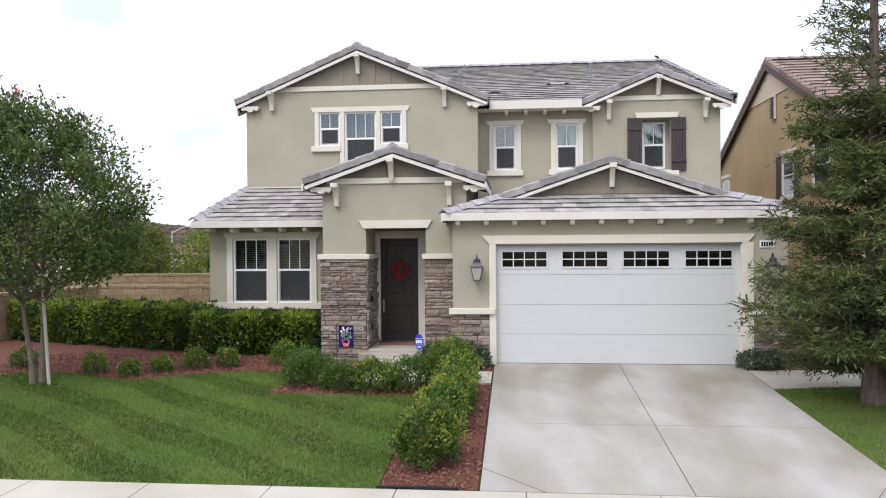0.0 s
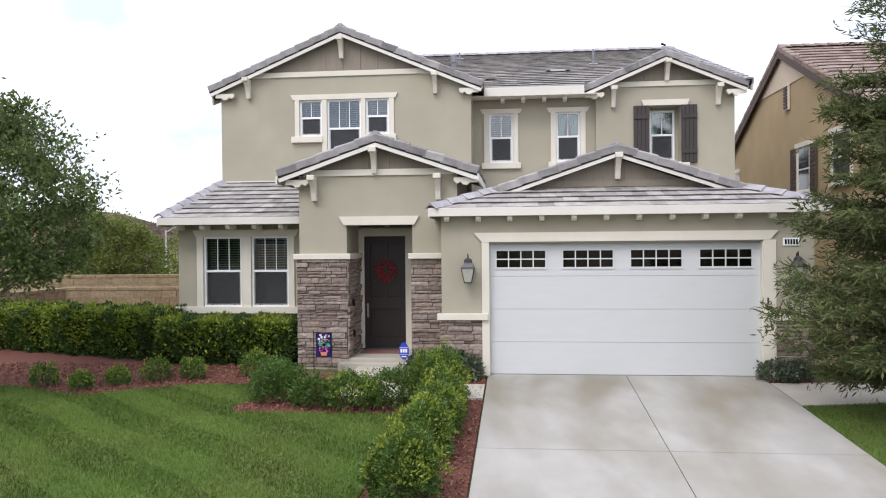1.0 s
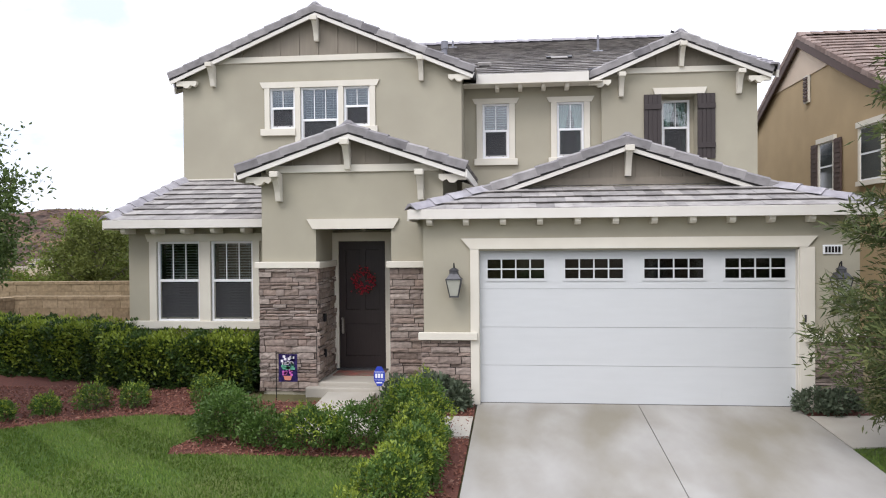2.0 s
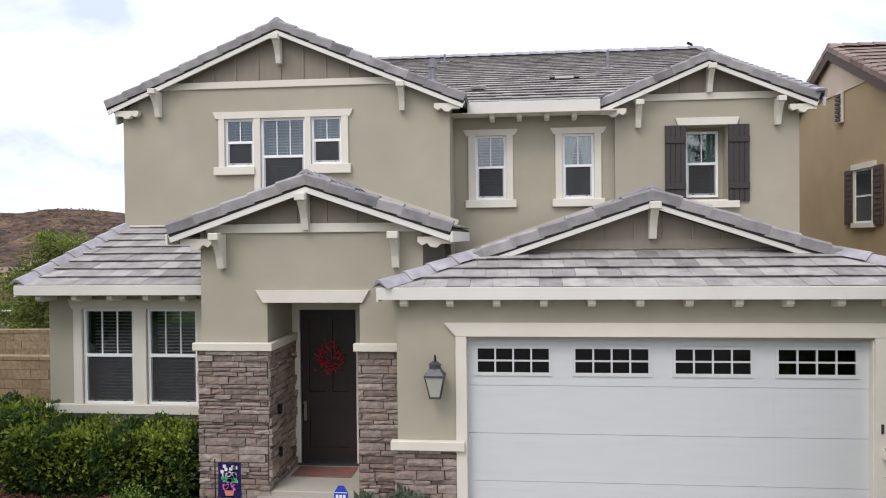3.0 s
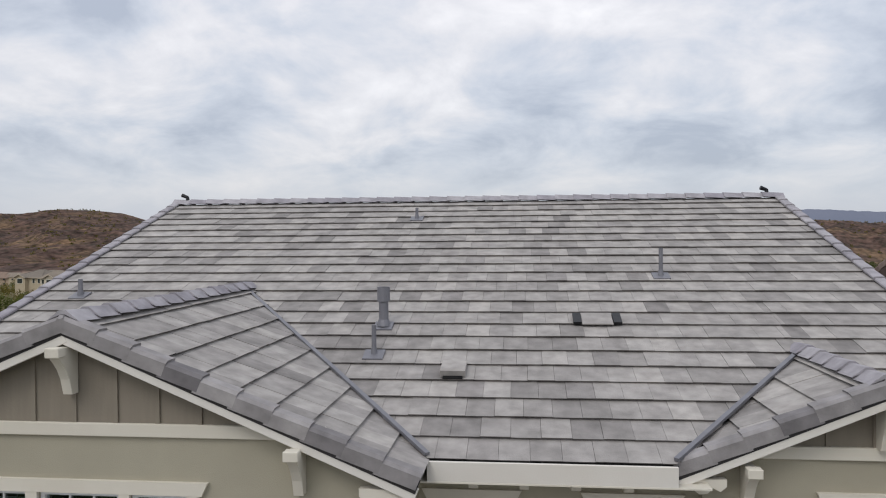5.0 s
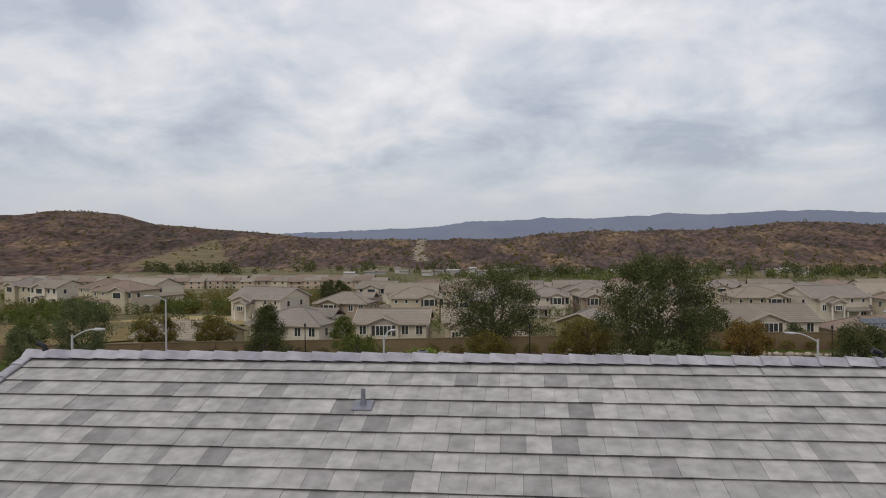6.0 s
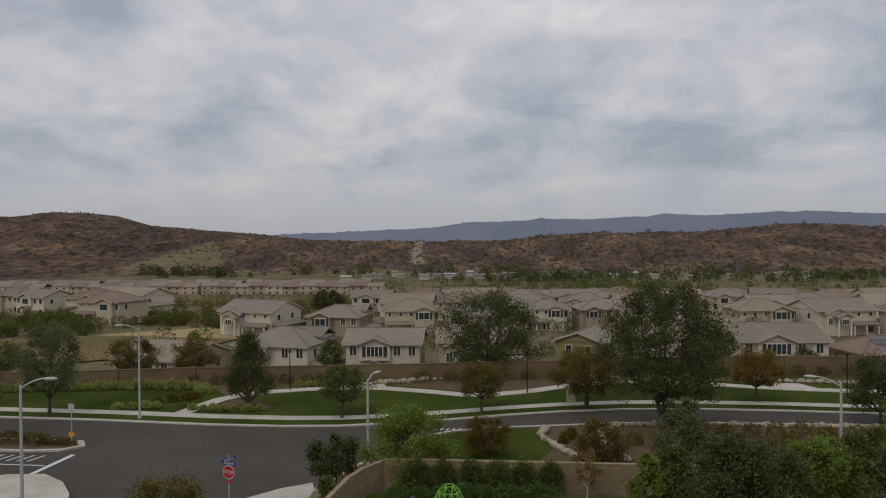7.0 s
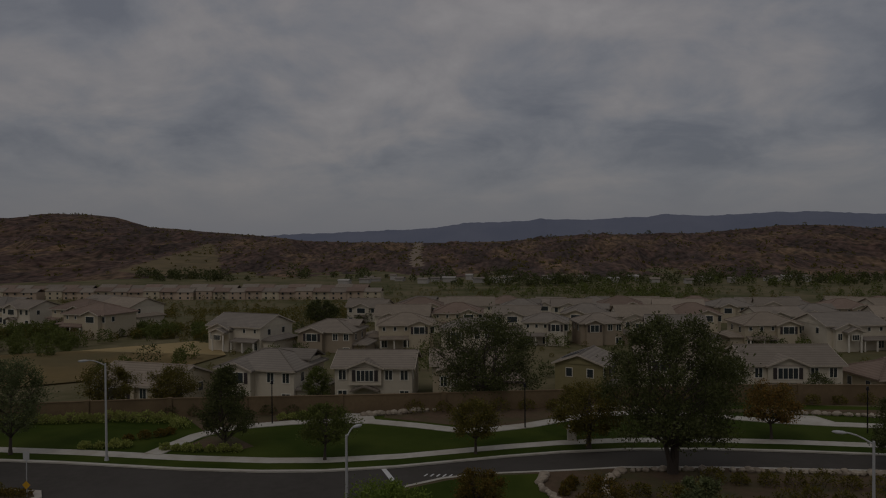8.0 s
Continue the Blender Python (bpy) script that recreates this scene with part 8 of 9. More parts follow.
# ---------------------------------------------------------------- town in the valley
def roof_far(name, c1, c2):
    """Tile roof for distant houses: faint courses and mottling."""
    m = material(name, c1, c2, 0.8, 0.85, c3=tuple(v * 0.85 for v in c1), big=0.2, vary=0.12, spec=0.08)
    nt = m.node_tree
    b = nt.nodes["Principled BSDF"]
    src = b.inputs["Base Color"].links[0].from_socket
    geo = nt.nodes.new("ShaderNodeNewGeometry")
    wv = nt.nodes.new("ShaderNodeTexWave")
    wv.wave_type, wv.bands_direction, wv.wave_profile = 'BANDS', 'Z', 'SAW'
    wv.inputs["Scale"].default_value, wv.inputs["Distortion"].default_value = 1.25, 0.3
    nt.links.new(geo.outputs["Position"], wv.inputs["Vector"])
    r = nt.nodes.new("ShaderNodeMapRange")
    r.inputs[3].default_value, r.inputs[4].default_value = 0.78, 1.08
    nt.links.new(wv.outputs["Fac"], r.inputs[0])
    mx = nt.nodes.new("ShaderNodeMix"); mx.data_type, mx.blend_type = 'RGBA', 'MULTIPLY'
    mx.inputs[0].default_value = 1.0
    nt.links.new(src, mx.inputs[6]); nt.links.new(r.outputs[0], mx.inputs[7])
    nt.links.new(mx.outputs[2], b.inputs["Base Color"])
    return m


ROOF_A, ROOF_B, ROOF_C, ROOF_D = roof_far("grey_brown_roof", (0.265, 0.225, 0.18), (0.22, 0.187, 0.15)), roof_far("warm_brown_roof", (0.24, 0.178, 0.138), (0.205, 0.15, 0.118)), roof_far("grey_roof", (0.24, 0.21, 0.175), (0.20, 0.176, 0.147)), roof_far("pale_tan_roof", (0.30, 0.248, 0.19), (0.25, 0.208, 0.16))
W_CREAM, W_WHITE, W_OLIVE, W_TAUPE = [material(n, c, tuple(v * 0.92 for v in c), 1.0, 0.9, vary=0.06, spec=0.1) for n, c in (("cream_stucco", (0.48, 0.41, 0.295)), ("white_stucco", (0.56, 0.50, 0.395)), ("olive_stucco", (0.26, 0.225, 0.115)), ("taupe_stucco", (0.34, 0.275, 0.2)))]
PINK_ST = material("pink_townhouse_stucco", (0.44, 0.34, 0.25), (0.40, 0.31, 0.23), 1.0, 0.9, vary=0.08)


def hip(bm, x0, x1, y0, y1, z, pitch, over=0.5, thick=0.2):
    """A hipped roof over a rectangle."""
    x0, x1, y0, y1 = x0 - over, x1 + over, y0 - over, y1 + over
    w, d = x1 - x0, y1 - y0
    if w >= d:
        h = d / 2 * pitch
        r = [(x0 + d / 2, (y0 + y1) / 2, z + h), (x1 - d / 2 + 0.01, (y0 + y1) / 2, z + h)]
    else:
        h = w / 2 * pitch
        r = [((x0 + x1) / 2, y0 + w / 2, z + h), ((x0 + x1) / 2, y1 - w / 2 + 0.01, z + h)]
    c = [bm.verts.new(p) for p in ((x0, y0, z), (x1, y0, z), (x1, y1, z), (x0, y1, z))]
    lo = [bm.verts.new((v.co.x, v.co.y, z - thick)) for v in c]
    a, b = bm.verts.new(r[0]), bm.verts.new(r[1])
    if w >= d:
        for f in ((c[0], c[1], b, a), (c[1], c[2], b), (c[2], c[3], a, b), (c[3], c[0], a)):
            bm.faces.new(f)
    else:
        for f in ((c[0], c[1], a), (c[1], c[2], b, a), (c[2], c[3], b), (c[3], c[0], a, b)):
            bm.faces.new(f)
    for i in range(4):
        bm.faces.new((c[i], lo[i], lo[(i + 1) % 4], c[(i + 1) % 4]))
    bm.faces.new(lo)
    return bm


def gable_bm(x0, x1, y0, y1, z, pitch, over=0.4, thick=0.2):
    """A gable roof whose ridge runs along y, as a bent slab."""
    x0, x1, y0, y1 = x0 - over, x1 + over, y0 - over, y1
    c = (x0 + x1) / 2
    h = (x1 - x0) / 2 * pitch
    return PR([(x0, z), (c, z + h), (x1, z), (x1, z - thick), (c, z + h - thick), (x0, z - thick)], 'y', y0, y1)


EAVE = material("tan_eave_paint", (0.46, 0.40, 0.32), (0.42, 0.36, 0.29), 2, 0.8)
SOLAR = material("dark_solar_panel", (0.02, 0.025, 0.035), (0.018, 0.022, 0.03), 4, 0.15, spec=0.8)


def far_window(t, x, z, y, w=1.0, h=1.3, shut=False, panes=0, fine=True):
    """A framed window on a front wall, with its panes and, where asked, a pair of shutters."""
    wd = part("window", BX(x - w / 2 - 0.1, x + w / 2 + 0.1, y - 0.06, y + 0.02, z - 0.12, z + h + 0.12), TRIM, t)
    n = (panes or (2 if w > 0.9 else 1)) if fine else 1
    for k in range(n):
        xa = x - w / 2 + w * k / n
        part("pane", BX(xa + 0.05, xa + w / n - 0.05, y - 0.09, y - 0.06, z, z + h), PANE_FAR, wd)
    if shut:
        for s in (-1, 1):
            part("shutter", BX(x + s * (w / 2 + 0.36) - 0.24, x + s * (w / 2 + 0.36) + 0.24, y - 0.1, y + 0.02, z - 0.05, z + h + 0.05), SHUTTER, wd)


def front_gable(t, bx, bw, y0, yb, base, bz, wall, roof, pitch=0.4):
    """A bay that stands out from the front: its walls, gable, roof and pale barge boards."""
    part("bay", BX(bx - bw / 2, bx + bw / 2, y0, yb, base, bz), wall, t)
    part("bay_gable", PR([(bx - bw / 2, bz), (bx + bw / 2, bz), (bx, bz + bw / 2 * pitch)], 'y', y0 + 0.03, y0 + 0.2), wall, t)
    part("bay_roof", gable_bm(bx - bw / 2, bx + bw / 2, y0, yb + bw * 0.8, bz, pitch), roof, t)
    part("barge_board", gable_bm(bx - bw / 2 - 0.02, bx + bw / 2 + 0.02, y0 - 0.04, y0 - 0.38, bz + 0.02, pitch, thick=0.24), EAVE, t)


def ridge_caps(t, lines, mat):
    bm = bmesh.new()
    for a, b in lines:
        tube(bm, a, b, 0.13, 0.13, 5)
    part("ridge_cap", bm, mat, t)


def far_house(style, x, y, z, w, h, turn, wall, roof, label, fine=True, solar=0):
    """A house of the valley: body, main roof with its ridges, a gabled bay, a lower wing, a porch and windows. h is the eave's height."""
    t = thing("valley_house", label, "house", "houses in the valley", pose(x, y, z, 0, 0, turn))
    d = w * 0.82
    ym, up, tall = -d / 2, h - 1.75, h > 4
    part("body", BX(-w / 2, w / 2, -d / 2, d / 2, -1.0, h), wall, t)
    e, pit = 0.48, 0.36
    if style in ("long", "step"):
        part("roof", gable_turn(-w / 2, w / 2, -d / 2, d / 2, h, pit), roof, t)
        zr = h + (d / 2 + 0.45) * pit
        for g in (-1, 1):
            part("gable_wall", PR([(-d / 2, h - 0.05), (d / 2, h - 0.05), (0, h + d / 2 * pit - 0.1)], 'x', g * w / 2 - 0.1, g * w / 2 + 0.1), wall, t)
            if fine:
                part("barge_board", PR([(-d / 2 - 0.45, h + 0.02), (0, zr + 0.02), (d / 2 + 0.45, h + 0.02), (d / 2 + 0.45, h - 0.22), (0, zr - 0.22), (-d / 2 - 0.45, h - 0.22)], 'x', g * (w / 2 + 0.47) - 0.03, g * (w / 2 + 0.47) + 0.03), EAVE, t)
        ridge_caps(t, [((-w / 2 - 0.45, 0, zr), (w / 2 + 0.45, 0, zr))], roof)
    else:
        pit = 0.40
        part("roof", hip(bmesh.new(), -w / 2, w / 2, -d / 2, d / 2, h, pit), roof, t)
        zr, r = h + (d / 2 + 0.5) * pit, w / 2 - d / 2
        ends = [((-w / 2 - 0.5, -d / 2 - 0.5, h), (-r, 0, zr)), ((w / 2 + 0.5, -d / 2 - 0.5, h), (r, 0, zr)), ((-w / 2 - 0.5, d / 2 + 0.5, h), (-r, 0, zr)), ((w / 2 + 0.5, d / 2 + 0.5, h), (r, 0, zr)), ((-r, 0, zr), (r, 0, zr))]
        ridge_caps(t, ends, roof)
        if style == "hip":
            ca, cb = w * 0.02, w * 0.5
            part("upper_body", BX(ca + 0.3, cb - 0.3, 0.4, d / 2 - 0.2, h - 0.2, h + 0.75), wall, t)
            part("upper_roof", gable_turn(ca + 0.3, cb - 0.3, 0.4, d / 2 - 0.2, h + 0.75, 0.44), roof, t)
    part("fascia", BX(-w / 2 - e, w / 2 + e, ym - e - 0.05, ym - e - 0.01, h - 0.22, h - 0.03), EAVE, t)
    bx = {"hip": -w * 0.2, "bay": w * 0.24, "long": -w * 0.1, "step": -w * 0.22}[style]
    bw = w * (0.38 if style != "long" else 0.42)
    out = 1.1 if style != "long" else 0.45
    base = -1.0 if style != "long" else h - 2.35
    front_gable(t, bx, bw, ym - out, ym + 0.1, base, h - 0.05 if style != "step" else h - 0.5, wall, roof)
    if style == "step":
        front_gable(t, bx + 0.7, bw * 0.62, ym - out - 1.3, ym - out, h - 1.6 if tall else -1.0, h - 1.0, wall, roof)
        for s in (-1, 1):
            part("post", BX(bx + 0.7 + s * bw * 0.27 - 0.13, bx + 0.7 + s * bw * 0.27 + 0.13, ym - out - 1.3, ym - out - 1.04, -1.0, h - 1.6), TRIM, t)
        far_window(t, bx - bw * 0.33, up - 0.9, ym - out, 0.9, 1.2, False, 2, fine)
        far_window(t, bx + 0.7, up - 0.75, ym - out - 1.3, bw * 0.3, 0.9, False, 3, fine)
    else:
        far_window(t, bx, up, ym - out, min(2.6, bw * 0.52), 1.35, fine, 4 if style == "long" else 2, fine)
    if style == "bay":
        far_window(t, bx + bw * 0.5 + 0.05 * w, up, ym, 0.8, 1.3, False, 1, fine)
    if style == "long" and tall:
        part("pediment", gable_bm(bx - 1.5, bx + 1.5, ym - 0.9, ym + 0.1, h - 2.95, 0.34), roof, t)
    for k in range(5):
        xx = -w / 2 + w * (k + 0.5) / 5
        if abs(xx - bx) > bw / 2 + 0.45:
            small = style in ("bay", "step")
            far_window(t, xx, up + (0.55 if small else 0.1), ym, 0.6 if small else 1.0, 0.7 if small else 1.2, False, 0, fine)
            if tall and k % 2 == 0:
                far_window(t, xx, up - 2.8, ym, 1.2, 1.4, False, 0, fine)
    for sx in (-1, 1):
        for q in (-0.24, 0.2) if fine else (-0.24,):
            sw = part("window", BX(sx * w / 2 - 0.05, sx * w / 2 + 0.05, d * q - 0.5, d * q + 0.5, up - 0.1, up + 1.2), TRIM, t)
            part("pane", BX(sx * w / 2 - 0.08, sx * w / 2 + 0.08, d * q - 0.4, d * q + 0.4, up, up + 1.1), PANE_FAR, sw)
    if tall and style != "long":
        sx = -1 if style == "bay" else 1
        xa, xb = sorted((sx * w / 2, sx * (w / 2 + 2.6)))
        part("wing", BX(xa, xb, ym + 0.8, d / 2 - 2.0, -1.0, h - 2.5), wall, t)
        part("wing_roof", hip(bmesh.new(), xa, xb, ym + 0.8, d / 2 - 2.0, h - 2.5, 0.4), roof, t)
    if style in ("step", "bay"):
        pa, pb = (-w * 0.48, w * 0.05) if style == "bay" else (w * 0.02, w * 0.48)
        part("porch_roof", PR([(ym - 1.7, h - 2.75), (ym + 0.1, h - 2.2), (ym + 0.1, h - 2.4), (ym - 1.7, h - 2.95)], 'x', pa, pb), roof, t)
        for q in (pa + 0.3, (pa + pb) / 2, pb - 0.3):
            part("post", BX(q - 0.12, q + 0.12, ym - 1.6, ym - 1.36, -1.0, h - 2.85), TRIM, t)
    if solar:
        m = pose(0, solar * (ym - e), h) @ pose(0, 0, 0, solar * math.degrees(math.atan(pit)))
        for i in range(4):
            for j in range(2):
                va, vb = 0.9 + 1.65 * j, 2.45 + 1.65 * j
                part("solar_panel", BX(-2.1 + 1.05 * i, -1.1 + 1.05 * i, min(solar * va, solar * vb), max(solar * va, solar * vb), 0.05, 0.1), SOLAR, t).matrix_basis = m
    return t


def gable_turn(x0, x1, y0, y1, z, pitch, over=0.45, thick=0.2):
    x0, x1, y0, y1 = x0 - over, x1 + over, y0 - over, y1 + over
    c = (y0 + y1) / 2
    h = (y1 - y0) / 2 * pitch
    return PR([(y0, z), (c, z + h), (y1, z), (y1, z - thick), (c, z + h - thick), (y0, z - thick)], 'x', x0, x1)


NEAR_ROW = [
    ("long", -48.0, 106.5, 14.0, 3.2, -12, W_CREAM, ROOF_D, "single-storey cream house with a long brown roof"),
    ("hip", -32.6, 110.0, 13.0, 4.9, -10, W_WHITE, ROOF_C, "pale stucco house with a hipped tile roof"),
    ("long", -18.1, 111.5, 12.0, 5.0, 2, W_WHITE, ROOF_A, "cream two-storey house with shuttered front windows"),
    ("step", -6.0, 114.0, 11.0, 5.0, 6, W_CREAM, ROOF_D, "cream house behind the dark tree"),
    ("long", 10.8, 117.5, 9.5, 4.6, 70, W_OLIVE, ROOF_C, "olive house with a gabled end and solar panels"),
    ("long", 36.9, 116.5, 14.0, 5.2, 4, W_WHITE, ROOF_A, "white two-storey house with shuttered windows"),
    ("hip", 51.5, 116.0, 12.0, 3.4, 12, W_CREAM, ROOF_B, "low house with a brown hipped roof and solar panels"),
    ("hip", 23.5, 121.0, 12.0, 5.2, -8, W_WHITE, ROOF_D, "white house behind the large tree"),
]
SECOND_ROW = [
    ("step", -53.5, 158.0, 15.0, 5.6, -18, W_WHITE, ROOF_C, "white house with a front porch and balcony"),
    ("hip", -36.1, 157.0, 13.0, 4.6, -6, W_TAUPE, ROOF_A, "taupe house with a hipped roof"),
    ("bay", -22.2, 164.5, 13.0, 5.4, 8, W_CREAM, ROOF_D, "cream house with a gabled bay"),
    ("hip", -8.6, 156.0, 11.5, 5.2, 0, W_WHITE, ROOF_C, "white house with a grey roof"),
    ("bay", 7.1, 171.0, 10.5, 5.4, -4, W_WHITE, ROOF_C, "white house with dark shutters"),
    ("hip", 18.0, 172.0, 10.5, 5.2, 10, W_TAUPE, ROOF_A, "taupe house with a hipped roof"),
    ("step", 33.0, 166.0, 13.0, 5.2, -6, W_WHITE, ROOF_C, "white house behind the trees"),
    ("bay", 51.4, 169.0, 13.0, 5.4, 6, W_CREAM, ROOF_D, "cream house with a gabled bay"),
    ("step", 65.5, 167.0, 15.0, 5.6, 14, W_WHITE, ROOF_C, "white house with a dark garage"),
    ("hip", 80.0, 160.0, 13.0, 5.2, 8, W_CREAM, ROOF_B, "cream house with a brown roof"),
]
for st, x, y, w, h, tn, wm, rm, lab in NEAR_ROW + SECOND_ROW:
    far_house(st, x, y, gz(x, y), w * 0.86, h * 0.92, tn, wm, rm, lab, True, {"olive house with a gabled end and solar panels": -1, "low house with a brown hipped roof and solar panels": 1}.get(lab, 0))
styles = [far_house(st, -41.8 + 14.6 * i, 224.0 + 3 * (i % 3), gz(0, 225), 11.2 + i % 3, 4.6, (-8, 6, 2, -4)[i % 4], wm, rm, lab, False) for i, (st, wm, rm, lab) in enumerate((
    ("long", W_WHITE, ROOF_A, "distant white house with a tile roof"), ("bay", W_CREAM, ROOF_B, "distant cream house with a brown roof"),
    ("step", W_WHITE, ROOF_D, "distant white house with a tile roof"), ("hip", W_CREAM, ROOF_C, "distant cream house with a grey roof")))]
rt = random.Random(9)
for i in range(4, 11):
    copy_thing(styles[i % 4], pose(-41.8 + 14.6 * i, 224 + 4 * (i % 3), gz(0, 225), 0, 0, rt.uniform(-12, 12)))
for i in range(13):
    copy_thing(styles[(i * 3) % 4], pose(-48 + 15.2 * i + rt.uniform(-2, 2), 256 + 6 * (i % 2), gz(0, 258), 0, 0, rt.uniform(-14, 14)))
for i in range(12):
    copy_thing(styles[(i * 5 + 1) % 4], pose(-40 + 18 * i + rt.uniform(-3, 3), 292 + 6 * (i % 2), gz(0, 294), 0, 0, rt.uniform(-14, 14)))
for i in range(9):
    copy_thing(styles[(i * 3 + 2) % 4], pose(-27 + 14.5 * i + rt.uniform(-2, 2), 195 + 5 * (i % 2), gz(0, 197), 0, 0, rt.uniform(-10, 10)))
for i, (x, y, tn) in enumerate(((-128, 196, -20), (-111, 193, -16), (-104, 203, -24), (-142, 205, -18), (-122, 222, -20), (-98, 178, -14))):
    copy_thing(styles[i % 4], pose(x, y, gz(x, y) + 1.2, 0, 0, tn))

def townhouse(x, y, z, n, turn):
    t = thing("townhouse_row", "row of pink and cream townhouses under low tile roofs", "houses", "townhouse rows", pose(x, y, z, 0, 0, turn))
    for k in range(n):
        u = part("unit", BX(9 * k, 9 * k + 9.0, -4 + 0.5 * (k % 2), 4, -1, 4.5 - 0.3 * (k % 3)), PINK_ST if (k + n) % 3 else W_CREAM, t)
        part("roof", gable_turn(9 * k, 9 * k + 9.0, -4, 4, 4.5 - 0.3 * (k % 3), 0.42, 0.3), ROOF_B if k % 2 else ROOF_A, u)
        for q in (2.2, 6.4):
            for zz in (0.4, 2.7):
                part("window", BX(9 * k + q - 0.5, 9 * k + q + 0.5, -4.06, -3.98, zz, zz + 1.0), PANE_FAR, u)


for i, (x, y, n, tn) in enumerate(((-335, 378, 9, 4), (-250, 386, 9, 1), (-168, 389, 11, 0), (-322, 408, 9, 4), (-238, 416, 9, 1), (-154, 418, 8, 0))):
    townhouse(x, y, gz(x, y), n, tn)

# fields and tree belts
GOLD = material("golden_dry_field", (0.36, 0.26, 0.11), (0.30, 0.215, 0.09), 0.3, 0.95, c3=(0.24, 0.19, 0.085), big=0.04)
bm = bmesh.new()
q = [(-110, 110), (-72, 112), (-56, 124), (-54, 146), (-62, 162), (-70, 168), (-86, 150), (-112, 134)]
f = bm.faces.new([bm.verts.new((x, y, gz(x, y) + 0.25)) for x, y in q])
bmesh.ops.solidify(bm, geom=[f], thickness=0.05)
solo("dry_field", bm, GOLD, "golden dry grass field in the valley", "field", kind="structure")


def tree_belt(name, label, spots, seed, mat, r=2.2, leaves=90, leaf=0.7):
    """Many rounded crowns with short trunks, too far to tell apart."""
    rng = np.random.default_rng(seed)
    V = []
    for x, y, s in spots:
        p, d = blob_points(leaves, rng, r * s, r * s, r * s * 1.05, 0.25, -0.7)
        p = p + np.array([x, y, gz(x, y) + r * s * 0.95])
        V.append(leaf_cloud(p, d, leaf * s ** 0.5, leaf * 0.6 * s ** 0.5, rng, 0.8))
    ob = new(name, quads(name, np.concatenate(V), mat))
    return tagged(ob, label, "trees", kind="stuff")


def scatter(n, x0, x1, y0, y1, seed, s0=0.6, s1=1.5):
    r = random.Random(seed)
    return [(r.uniform(x0, x1), r.uniform(y0, y1), r.uniform(s0, s1)) for _ in range(n)]


tree_belt("garden_trees", "dark garden trees between the valley houses", scatter(120, -70, 95, 122, 300, 1, 0.5, 1.2), 1, LEAF_DEEP, 1.7, 260, 0.4)
tree_belt("garden_trees", "green garden trees between the valley houses", scatter(130, -70, 95, 126, 300, 2, 0.35, 1.0), 2, LEAF_MID, 1.7, 240, 0.4)
tree_belt("garden_shrubs", "olive shrubs in the gardens of the valley houses", scatter(220, -66, 95, 118, 300, 22, 0.25, 0.6), 22, LEAF_OLIVE, 1.6, 120, 0.34)
tree_belt("hedgerow", "olive and green scrub on the slope beside the fields", scatter(90, -125, -62, 170, 192, 3, 0.35, 0.9) + scatter(40, -112, -88, 142, 164, 31, 0.4, 0.9) + scatter(5, -66, -54, 118, 140, 32, 0.35, 0.6), 3, LEAF_MID, 2.0, 420, 0.42)
tree_belt("hedgerow", "olive scrub on the slope beside the fields", scatter(110, -125, -52, 166, 200, 33, 0.25, 0.7), 33, LEAF_OLIVE, 2.0, 240, 0.42)


def groves(n, x0, x1, y0, y1, seed, s0, s1, knots=14, wide=26):
    """Spots gathered in loose groves, with a few strays."""
    r = random.Random(seed)
    c = [(r.uniform(x0, x1), r.uniform(y0, y1), r.uniform(0.4, 1.4)) for _ in range(knots)]
    out = []
    for _ in range(n):
        if r.random() < 0.75:
            q = c[r.randrange(knots)]
            out.append((q[0] + r.gauss(0, wide * q[2]), min(y1 + 12, max(y0 - 8, q[1] + r.gauss(0, 9))), r.uniform(s0, s1) * (0.7 + 0.4 * q[2])))
        else:
            out.append((r.uniform(x0, x1), r.uniform(y0, y1), r.uniform(s0, s1) * 0.7))
    return out


tree_belt("valley_trees", "low scrub between the fields and the townhouses", scatter(520, -260, -46, 190, 372, 15, 0.15, 0.55) + scatter(70, -170, -46, 196, 300, 16, 0.4, 0.8), 15, LEAF_OLIVE, 2.4, 90, 0.6)
tree_belt("valley_trees", "dark groves of trees on the valley floor", groves(190, -60, 400, 500, 600, 4, 0.5, 1.5, 16, 24), 4, LEAF_DEEP, 3.0, 130, 1.2)
tree_belt("valley_trees", "scrub and trees across the valley floor", scatter(520, -420, 420, 305, 470, 5, 0.16, 0.62), 5, LEAF_OLIVE, 2.6, 45, 0.9)
tree_belt("valley_trees", "sage scrub dotted over the valley floor", scatter(620, -300, 300, 310, 500, 6, 0.12, 0.5), 6, LEAF_SAGE, 2.4, 36, 0.8)
tree_belt("valley_trees", "trees at the foot of the hills", groves(90, -330, 420, 560, 640, 7, 0.6, 1.6, 12, 20), 7, LEAF_DEEP, 3.0, 120, 1.4)
tree_belt("valley_trees", "olive green trees on the valley floor", groves(130, -40, 420, 430, 560, 8, 0.4, 1.1, 14, 24), 8, LEAF_MID, 2.8, 110, 1.1)
tree_belt("valley_trees", "green trees between the houses and the far groves", groves(260, -10, 430, 345, 470, 18, 0.4, 0.95, 22, 22), 18, LEAF_MID, 2.7, 90, 0.9)
rb = random.Random(12)
PALEB = material("pale_far_building", (0.40, 0.375, 0.34), (0.34, 0.32, 0.29), 0.5, 0.9, vary=0.15)
